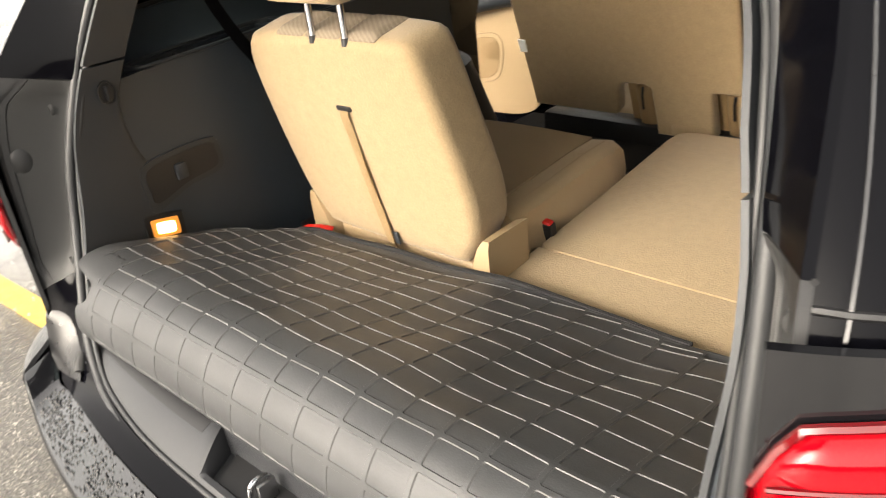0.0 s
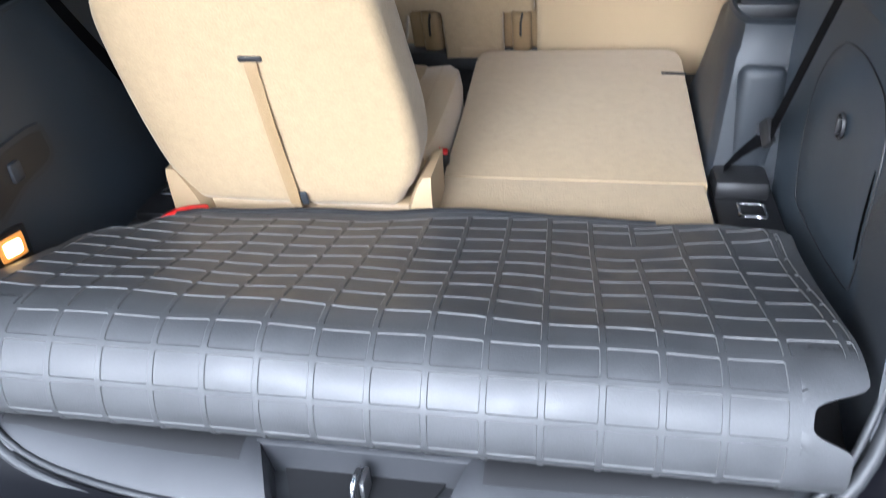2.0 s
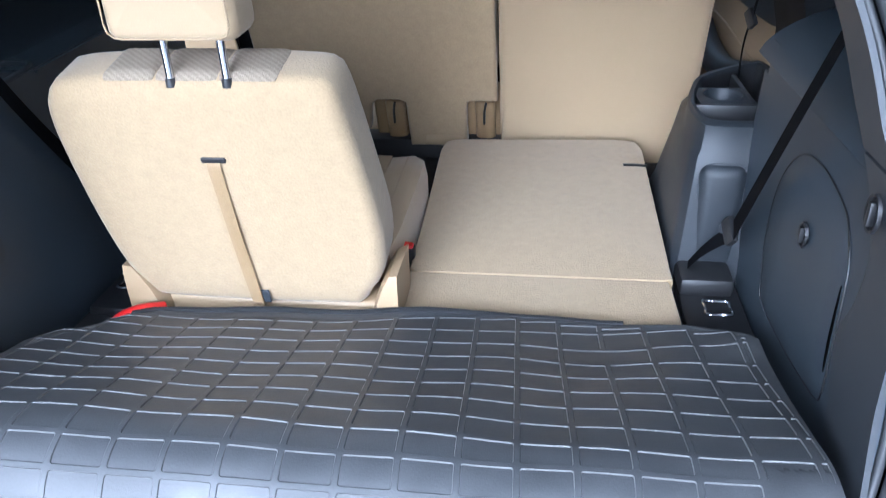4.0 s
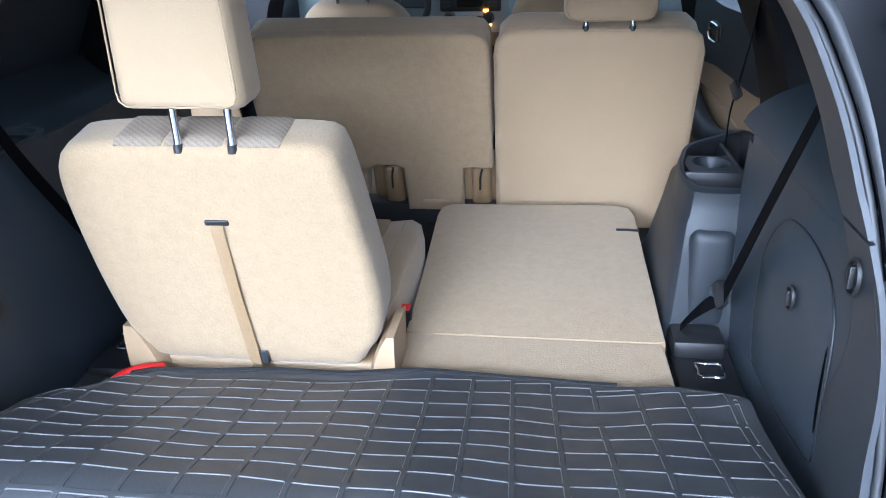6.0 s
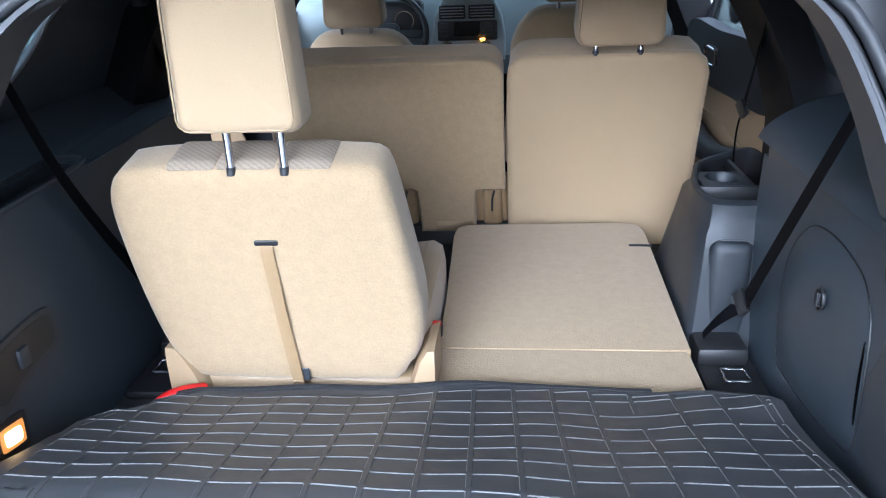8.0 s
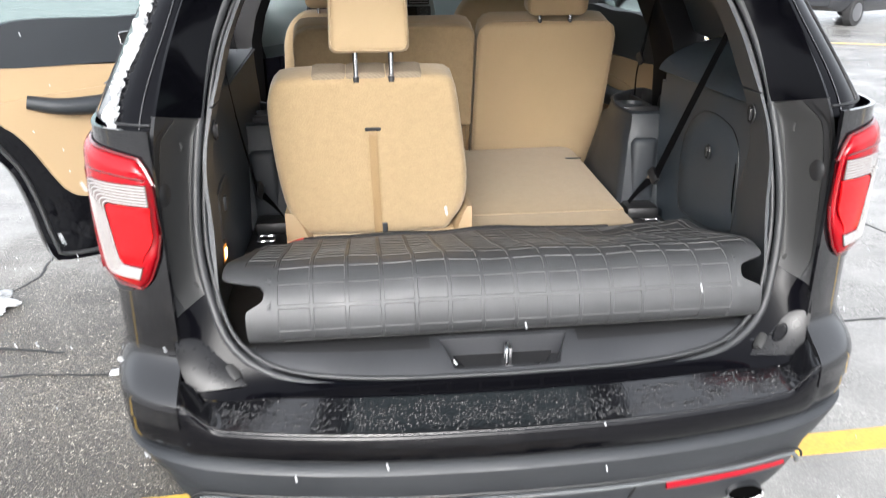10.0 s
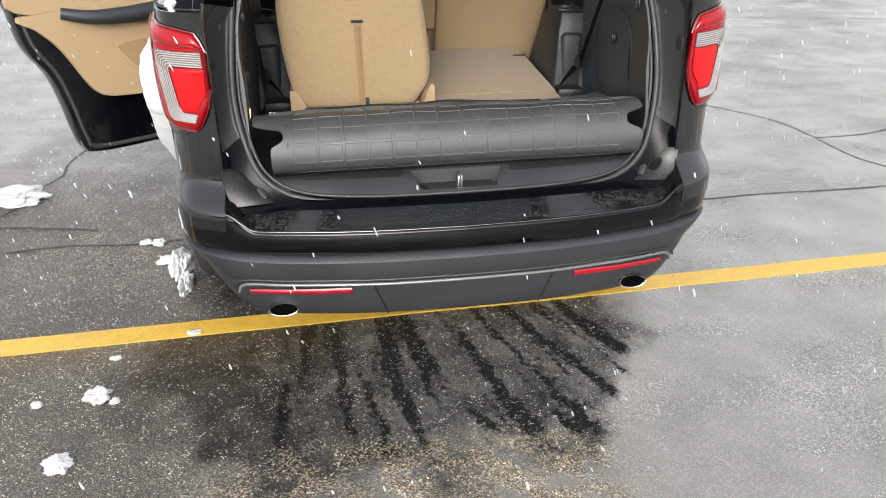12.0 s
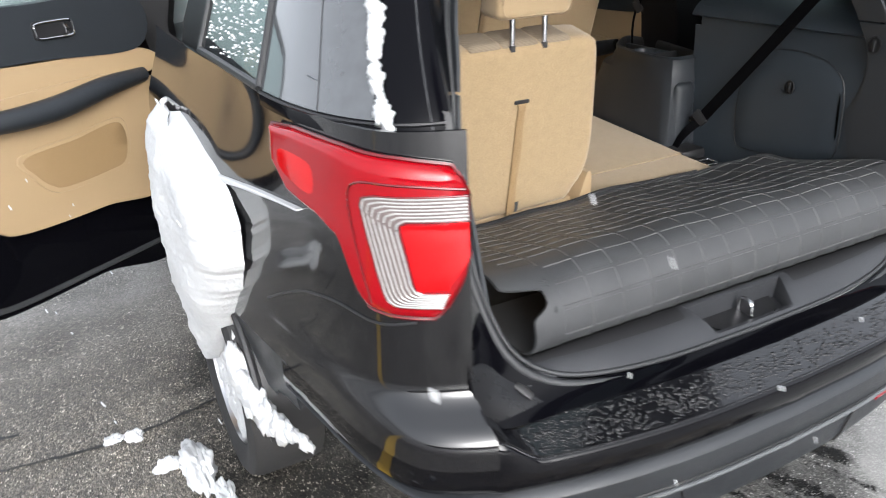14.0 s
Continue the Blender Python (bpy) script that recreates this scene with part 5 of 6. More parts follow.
def headrest(seat, x, y, z, w, h, d, posts, post_low, lean, mat, low=0.022, high=0.05):
    bm = bmesh.new()
    m = pose(x, y, z, lean)
    o = [(p[0] * (1 - 0.10 * (p[1] / h)), p[1]) for p in rounded(-w / 2, w / 2, 0, h, low, high)]
    pad(bm, even(o), d, 0.02, m, 0.006)
    rest = part("headrest", bm, mat, seat)
    rim = [m @ Vector((p[0] * 0.93, -0.0075, h / 2 + (p[1] - h / 2) * 0.93)) for p in even(o, 60)]
    bm = bmesh.new()
    tube(bm, rim, 0.0018, 6, closed=True)
    part("piping", bm, vinyl, rest)
    for px in posts:
        bm = bmesh.new()
        tube(bm, [(px, y + d * 0.5, post_low), (px, y + d * 0.48, z + 0.04)], 0.0075, 14, up=(0, 1, 0))
        part("headrest_post", bm, chrome, seat, "chrome headrest post")
        bm = bmesh.new()
        tube(bm, [(px, y + d * 0.5, post_low - 0.01), (px, y + d * 0.5, post_low + 0.006)], [0.0100, 0.0092], 14, up=(0, 1, 0))
        part("post_collar", bm, black_plastic, seat)
    return rest


third = thing("third_row_seat", "upright tan cloth third row seat with a fold strap", "car seat")
m3 = pose(-0.305, 0.772, 0.90, 12.5)
back = [(-0.21, 0.040), (0.0, 0.034), (0.20, 0.038), (0.235, 0.046), (0.250, 0.075), (0.275, 0.112), (0.290, 0.165), (0.291, 0.24), (0.283, 0.31), (0.274, 0.37), (0.263, 0.445), (0.251, 0.515), (0.241, 0.545), (0.225, 0.563), (0.12, 0.570), (-0.10, 0.570), (-0.245, 0.562), (-0.283, 0.540),
        (-0.303, 0.47), (-0.298, 0.30), (-0.283, 0.17), (-0.266, 0.105), (-0.240, 0.058)]
o = curve(back, 80, closed=True)
bm = bmesh.new()
pad(bm, o, 0.135, 0.030, m3, 0.005, 6)
part("back_cover", bm, fleece, third, "tan fleece seat back")


def over_top(y, r=0.030):
    """Height of the backrest's rounded upper edge, y behind its face."""
    d = min(r, y, 0.135 - y)
    return 0.570 - r + math.sqrt(max(0.0, r * r - (r - d) ** 2)) + 0.001


for x0, x1 in ((-0.165, -0.075), (-0.068, 0.040), (0.047, 0.145)):
    bm = bmesh.new()
    sheet(bm, lambda u, v: m3 @ Vector((x0 + (x1 - x0) * u, 0.014 + 0.10 * v, over_top(0.014 + 0.10 * v) - 0.006 + 0.006 * math.sqrt(min(1.0, 8 * min(u, 1 - u)) * min(1.0, 8 * min(v, 1 - v))))), 12, 14, -0.006)
    part("woven_insert", bm, insert, third, "grey-brown woven insert")
headrest(third, -0.305, 0.612, 1.527, 0.226, 0.285, 0.10, (-0.346, -0.245), 1.452, 3, cloth)
# strap from its slot down to the seat foot
bm = bmesh.new()
pad(bm, even(rounded(-0.024, 0.024, -0.006, 0.006, 0.004, 0.004), 32), 0.006, 0.002, m3 @ pose(0.001, -0.008, 0.412))
slot = part("strap_slot", bm, black_plastic, third, "strap slot")
bm = bmesh.new()
sp = curve([(0.000, 0.000, 0.412), (0.001, -0.012, 0.40), (0.001, -0.011, 0.35), (0.004, -0.012, 0.20), (0.008, -0.011, 0.06), (0.009, -0.009, 0.02)], 40)
loft(bm, [[m3 @ Vector(p + (dx, dy, 0)) for dx, dy in ((-0.0125, 0), (0.0125, 0.002 * math.sin(i * 0.3)), (0.0125, 0.0025), (-0.0125, 0.0025))] for i, p in enumerate(sp)])
strap = part("fold_strap", bm, strap_shade_tan, third, "tan webbing fold strap")
for a, b in (((0.009, 0.055), (0.031, 0.03)), ((0.031, 0.055), (0.009, 0.03)), ((0.009, 0.056), (0.031, 0.056)), ((0.009, 0.029), (0.031, 0.029))):
    bm = bmesh.new()
    tube(bm, [m3 @ Vector((a[0] - 0.011, -0.014, a[1])), m3 @ Vector((b[0] - 0.011, -0.014, b[1]))], 0.0012, 5)
    part("stitching", bm, cloth, strap)
bm = bmesh.new()
block(bm, 0.018, 0.036, -0.009, -0.005, 0.052, 0.088, 0.002, 1, m3)
part("cloth_tag", bm, plastic_mid, third, "small grey tag")
# side shields and foot
for x0, x1 in ((-0.590, -0.505), (-0.056, 0.004)):
    bm = bmesh.new()
    mid_x = (x0 + x1) / 2
    outer, inner = (x0, x1) if x0 < -0.3 else (x1, x0)
    loft(bm, [[(outer + (inner - outer) * a, 0.752 + y + d, z) for a, d in ((0, 0), (0.85 * k, -0.004), (1.0 * k, 0.02), (1.0 * k, 0.12), (0, 0.14))] for z, k, y in ((0.865, 1.0, 0.0), (0.93, 1.0, -0.002), (0.97, 0.8, -0.003), (1.005, 0.55, -0.003), (1.025, 0.3, 0.002))])
    part("side_shield", bm, vinyl, third, "tan plastic seat side shield")
bm = bmesh.new()
block(bm, -0.565, -0.045, 0.775, 0.87, 0.862, 0.945, 0.012, 3)
part("seat_foot", bm, vinyl, third)
bm = bmesh.new()
loft(bm, [[(-0.30 + a * w, y, z + b) for a, b in ((-1, 0), (-0.97, 0.045), (-0.88, 0.06), (-0.55, 0.05), (0.55, 0.05), (0.88, 0.06), (0.97, 0.045), (1, 0), (1, -0.09), (-1, -0.09))] for y, w, z in ((0.90, 0.265, 0.955), (1.0, 0.275, 0.965), (1.25, 0.28, 0.985), (1.36, 0.275, 0.985), (1.40, 0.26, 0.96), (1.41, 0.24, 0.92))])
cushion = part("seat_cushion", bm, cloth, third)
for sx in (-0.545, -0.075):
    stitch([(sx, y, np.interp(y, (0.92, 1.0, 1.25, 1.36), (1.012, 1.022, 1.042, 1.042))) for y in np.linspace(0.92, 1.36, 14)], cushion, vinyl)
cushion_cloth = material("worn_cushion_cloth", (0.30, 0.225, 0.14), 0.9, grain=0.15, grain_scale=420, vary=0.08, bump=0.5)
bm = bmesh.new()
sheet(bm, lambda u, v: (-0.49 + 0.37 * u, 0.92 + 0.44 * v, 1.010 + 0.026 * v ** 0.7 + 0.004 * math.sin(math.pi * u)), 14, 14, -0.008)
pad_ob = part("cushion_insert", bm, cushion_cloth, cushion, "greyish woven cushion centre")
for y in (1.06, 1.20):
    stitch([(x, y + 0.01 * math.sin(6 * x), 1.0125 + 0.026 * ((y - 0.92) / 0.44) ** 0.7 + 0.004 * math.sin(math.pi * (x + 0.49) / 0.37)) for x in np.linspace(-0.485, -0.125, 16)], cushion, vinyl, 0.002)
# buckle stalk
buckle = thing("belt_buckle", "black seat belt buckle with a red button", "belt buckle")
bm = bmesh.new()
block(bm, -0.018, 0.018, -0.012, 0.012, -0.07, 0.03, 0.006, 2, pose(-0.022, 1.005, 0.935, 14, 5, 0))
part("buckle_body", bm, black_plastic, buckle)
bm = bmesh.new()
block(bm, -0.014, 0.014, -0.010, 0.010, 0.028, 0.036, 0.003, 1, pose(-0.022, 1.005, 0.935, 14, 5, 0))
part("release_button", bm, red_plastic, buckle, "red release button")
# red release strap at the seat's foot
red = thing("release_strap", "red pull strap beside the seat foot", "strap")
bm = bmesh.new()
tube(bm, curve([(-0.505, 0.740, 0.940), (-0.53, 0.715, 0.950), (-0.56, 0.700, 0.948), (-0.59, 0.695, 0.935), (-0.61, 0.70, 0.918)], 20), 0.012, 8, flat=0.45)
part("strap", bm, red_plastic, red)

folded = thing("folded_seat", "third row seat folded flat, tan fleece back upward", "car seat")
FZ, FS = 0.917, 0.070


def fold_at(x, y, h=0.0):
    return np.array((x, y, FZ + FS * (y - 0.80) + h))


fo = [(-0.012, 1.655), (0.015, 1.675), (0.52, 1.690), (0.56, 1.675), (0.575, 1.63), (0.583, 0.945), (-0.010, 0.945), (-0.012, 1.2), (-0.022, 1.61)]
fo = even(fo, 90)
fc = fo.mean(0)
rings = [[fold_at(*(fc + (p - fc) * k), h) for p in fo] for k, h in ((0.985, -0.11), (1.0, -0.09), (1.0, -0.012), (0.998, -0.004), (0.992, 0.0), (0.75, 0.004), (0.4, 0.006))]
part("back_cover", loft(bmesh.new(), rings), fleece, folded, "tan fleece seat back")
flap = even([(-0.010, 0.9435), (0.575, 0.9435), (0.582, 0.80), (0.58, 0.70), (-0.012, 0.70), (-0.012, 0.80)], 60)
fm = flap.mean(0)
rings = [[fold_at(*(fm + (p - fm) * k), h) for p in flap] for k, h in ((0.99, -0.04), (1.0, -0.03), (1.0, -0.003), (0.994, -0.0005), (0.6, 0.001))]
part("hinge_flap", loft(bmesh.new(), rings), fleece, folded, "tan fleece hinge flap")
bm = bmesh.new()
tube(bm, [fold_at(0.512, 1.510, 0.004), fold_at(0.545, 1.511, 0.004), fold_at(0.578, 1.512, 0.002)], 0.0075, 8, flat=0.4)
part("strap_slot", bm, black_plastic, folded, "strap slot")
bm = bmesh.new()
block(bm, 0.02, 0.55, 0.80, 1.45, 0.862, 0.90, 0.01)
part("seat_foot", bm, black_plastic, folded)

# second row
m2 = pose(0, 1.765, 0.98, 18)
right_seat = thing("rear_passenger_seat", "tan cloth second row seat with headrest", "car seat", group="second row seats")
bm = bmesh.new()
pad(bm, even(rounded(0.148, 0.728, -0.30, 0.565, 0.03, 0.06)), 0.05, 0.022, m2, 0.006)
rb = part("back_cover", bm, cloth, right_seat)
bm = bmesh.new()
pad(bm, even(rounded(0.155, 0.722, -0.30, 0.560, 0.03, 0.06)), 0.13, 0.03, m2 @ pose(0, 0.03, 0))
part("backrest", bm, cloth, right_seat)
bm = bmesh.new()
tube(bm, [m2 @ Vector((p[0], 0.014, p[1])) for p in even(rounded(0.150, 0.726, -0.30, 0.562, 0.03, 0.06))], 0.003, 6, closed=True)
part("piping", bm, vinyl, rb)
headrest(right_seat, 0.464, 1.555, 1.545, 0.252, 0.205, 0.11, (0.402, 0.528), 1.525, 10, cloth, 0.035, 0.07)
bench = thing("rear_passenger_seat", "wide tan fleece-backed second row bench seat", "car seat", group="second row seats")
bo = [(-0.60, -0.02), (-0.60, 0.50), (-0.585, 0.530), (-0.54, 0.553), (0.08, 0.558), (0.122, 0.545), (0.137, 0.515), (0.140, 0.10), (0.048, 0.10), (0.042, 0.085), (0.040, -0.075), (-0.148, -0.075), (-0.150, 0.098), (-0.165, 0.104), (-0.245, 0.104), (-0.262, 0.08), (-0.275, -0.02)]
bm = bmesh.new()
pad(bm, even(bo, 120), 0.05, 0.012, m2, 0.0)
part("back_cover", bm, fleece, bench, "tan fleece bench back")
bm = bmesh.new()
pad(bm, even(rounded(-0.600, 0.137, 0.11, 0.552, 0.055, 0.05)), 0.12, 0.03, m2 @ pose(0, 0.035, 0))
part("backrest", bm, cloth, bench)
# recess shade is put into the hinge parts' colour, darker than the vinyl
for x0, x1 in ((-0.240, -0.160), (0.052, 0.132)):
    bm = bmesh.new()
    block(bm, x0 + 0.012, x1 - 0.004, 0.034, 0.08, -0.10, 0.078, 0.02, 3, m2)
    cover = part("hinge_cover", bm, strap_shade_tan, bench, "hinge cover in darker tan for the recess shade")
    bm = bmesh.new()
    mid = (x0 + x1) / 2
    tube(bm, [m2 @ Vector((mid + 0.010, 0.026, 0.080)), m2 @ Vector((mid + 0.004, 0.024, 0.05)), m2 @ Vector((mid + 0.002, 0.024, 0.0))], 0.004, 6)
    part("cover_slit", bm, black_plastic, cover)
    bm = bmesh.new()
    block(bm, x0 - 0.03, x1 + 0.015, 0.066, 0.090, -0.13, 0.12, 0.006, 1, m2)
    part("hinge_bracket", bm, strap_shade_tan, bench, "hinge bracket in darker tan for the recess shade")
bm = bmesh.new()
block(bm, -0.10, 0.03, -0.004, 0.03, -0.07, -0.022, 0.012, 2, m2)
part("recliner_cover", bm, vinyl, bench)
bm = bmesh.new()
block(bm, -0.62, 0.74, 1.90, 2.25, 0.80, 0.93, 0.05, 3)
rear_cushion = tagged(part("rear_cushion", bm, cloth), "tan second row seat cushions with a black block for the gap", "seat cushion")
# added black block stands in for the dark gap under the bench
bm = bmesh.new()
block(bm, -0.60, 0.72, 1.80, 1.905, 0.80, 0.93, 0.02, 2)
part("gap_block", bm, black_plastic, rear_cushion, "black block for the dark gap below the bench")
bm = bmesh.new()
block(bm, -0.603, -0.575, -0.006, -0.002, 0.19, 0.235, 0.001, 1, m2)
part("care_label", bm, material("white_label", (0.8, 0.8, 0.78), 0.6), bench, "small white label")

# front seats
for x, top, tall, label in ((0.40, 1.575, 0.20, "tan cloth front passenger seat"), (-0.47, 1.50, 0.20, "tan cloth driver seat")):
    front = thing("front_seat", label, "car seat", group="front seats")
    bm = bmesh.new()
    o = [(p[0] * (1.0 - 0.18 * smooth_step(0.25, 0.7, p[1] + 0.0) ), p[1]) for p in rounded(-0.285, 0.285, 0.0, 0.70, 0.05, 0.16, 8)]
    pad(bm, even(o), 0.14, 0.05, pose(x, 2.62, top - 0.68, 14), 0.01)
    part("backrest", bm, cloth, front)
    headrest(front, x, 2.44, top + 0.03, 0.25, tall, 0.11, (x - 0.06, x + 0.06), top - 0.02, 8, cloth, 0.035, 0.08)
    bm = bmesh.new()
    block(bm, x - 0.27, x + 0.27, 2.62, 3.0, 0.62, 0.90, 0.06, 3)
    part("seat_cushion", bm, cloth, front)


# ---- dashboard ----
dash = thing("dashboard", "dark grey dashboard with centre stack and steering wheel", "dashboard")
bm = bmesh.new()
loft(bm, [[(x, y, z) for y, z in ((3.30, 1.05), (3.16, 1.22), (3.17, 1.48), (3.24, 1.585 + 0.02 * math.cos(x * 2.2)), (3.45, 1.625), (3.85, 1.60), (3.85, 1.05))] for x in np.linspace(-0.92, 0.92, 30)])
part("dash_top", bm, dash_grey, dash)
bm = bmesh.new()
pad(bm, even([(-0.225, 1.20), (0.115, 1.20), (0.125, 1.42), (0.105, 1.53), (0.06, 1.615), (-0.16, 1.615), (-0.205, 1.53), (-0.23, 1.42)], 64), 0.08, 0.012, pose(0, 3.142, 0, 4))
stack = part("centre_console", bm, dash_grey, dash)


def on_stack(x, z):
    return Vector((x, 3.123 + (1.2 - z) * 0.07 - 0.0, z))


for x0, x1 in ((-0.185, -0.062), (-0.048, 0.075)):
    bm = bmesh.new()
    block(bm, x0, x1, 3.022, 3.05, 1.508, 1.570, 0.006, 2)
    vent = part("air_vent", bm, black_plastic, stack)
    for i in range(4):
        bm = bmesh.new()
        block(bm, x0 + 0.008, x1 - 0.008, 3.016, 3.024, 1.518 + i * 0.013, 1.522 + i * 0.013, 0.001, 1)
        part("vent_slat", bm, steel, vent)
bm = bmesh.new()
block(bm, -0.195, 0.085, 3.024, 3.05, 1.41, 1.50, 0.008, 2)
radio = part("radio", bm, black_plastic, stack, "black radio with screen")
bm = bmesh.new()
block(bm, -0.115, 0.005, 3.018, 3.03, 1.432, 1.495, 0.003, 1)
part("screen", bm, material("screen_glass", (0.006, 0.007, 0.010), 0.1), radio, "dark glass screen")
for sx in (-0.165, 0.045):
    for i in range(4):
        bm = bmesh.new()
        block(bm, sx - 0.02, sx + 0.02, 3.018, 3.03, 1.43 + i * 0.017, 1.440 + i * 0.017, 0.002, 1)
        part("button", bm, plastic_mid, radio)
for x in (-0.15, 0.028):
    bm = bmesh.new()
    bmesh.ops.create_cone(bm, cap_ends=True, segments=28, radius1=0.024, radius2=0.020, depth=0.03, matrix=pose(x, 3.022, 1.383, 90))
    knob = part("dial", bm, black_plastic, stack)
    bm = bmesh.new()
    tube(bm, [(x + 0.025 * math.cos(a), 3.018, 1.383 + 0.025 * math.sin(a)) for a in np.linspace(0, 2 * math.pi, 28, endpoint=False)], 0.004, 6, closed=True, up=(0, 1, 0))
    part("dial_ring", bm, chrome, knob, "chrome dial ring")
for i in range(4):
    bm = bmesh.new()
    block(bm, -0.115 + i * 0.03, -0.092 + i * 0.03, 3.022, 3.03, 1.372, 1.392, 0.002, 1)
    part("button", bm, plastic_mid, stack)
amber = bpy.data.materials.new("amber_light")
amber.use_nodes = True
amber.node_tree.nodes["Principled BSDF"].inputs["Emission Color"].default_value = (1.0, 0.35, 0.02, 1)
amber.node_tree.nodes["Principled BSDF"].inputs["Emission Strength"].default_value = 1.5
for x, z in ((0.016, 1.416), (-0.155, 1.350), (0.03, 1.352)):
    bm = bmesh.new()
    block(bm, x - 0.012, x + 0.012, 3.012, 3.026, z - 0.005, z + 0.005, 0.001, 1)
    part("indicator", bm, amber, stack, "lit amber indicator")
bm = bmesh.new()
mw = pose(-0.43, 3.0, 1.45, 68)
tube(bm, [mw @ Vector((0.185 * math.cos(a), 0.185 * math.sin(a), 0)) for a in np.linspace(0, 2 * math.pi, 48, endpoint=False)], 0.015, 10, closed=True)
wheel_ob = part("steering_wheel", bm, black_plastic, dash, "black steering wheel")
bm = bmesh.new()
block(bm, -0.06, 0.06, -0.06, 0.05, -0.02, 0.025, 0.02, 2, mw)
block(bm, -0.18, 0.18, -0.018, 0.018, -0.012, 0.008, 0.006, 2, mw)
part("hub", bm, plastic_mid, wheel_ob)
bm = bmesh.new()
block(bm, -0.60, -0.27, 3.10, 3.2, 1.42, 1.60, 0.03, 3)
cluster = part("instrument_cluster", bm, black_plastic, dash)
for x in (-0.51, -0.36):
    bm = bmesh.new()
    tube(bm, [(x + 0.045 * math.cos(a), 3.096, 1.50 + 0.045 * math.sin(a)) for a in np.linspace(0, 2 * math.pi, 28, endpoint=False)], 0.004, 6, closed=True, up=(0, 1, 0))
    part("gauge_ring", bm, chrome, cluster)
# windscreen, its pillars, and snow lying on its foot
bm = bmesh.new()
sheet(bm, lambda u, v: ((2 * u - 1) * (0.86 - 0.12 * v), 3.98 - 0.95 * v - 0.1 * (2 * u - 1) ** 2, 1.60 + 0.30 * v), 12, 8, 0.005)
part("windscreen", bm, clear_glass, suv, "clear windscreen glass")
for side in (-1, 1):
    bm = bmesh.new()
    tube(bm, [(side * 0.90, 3.88, 1.58), (side * 0.84, 3.4, 1.74), (side * 0.77, 2.95, 1.89)], 0.045, 10)
    part("a_pillar", bm, plastic, suv)
    bm = bmesh.new()
    sheet(bm, lambda u, v: (side * (0.97 + 0.02 * v), 2.70 + 1.2 * u, 0.45 + 1.1 * v), 8, 8, 0.08 * side)
    part("front_door", bm, paint, suv, "gloss black front door")
    bm = bmesh.new()
    sheet(bm, lambda u, v: (side * (0.985 - 0.15 * v), 2.75 + 1.08 * u * (1 - 0.75 * v) , 1.55 + 0.32 * v), 6, 6, 0.004 * side)
    part("front_window", bm, clear_glass, suv, "front door window")


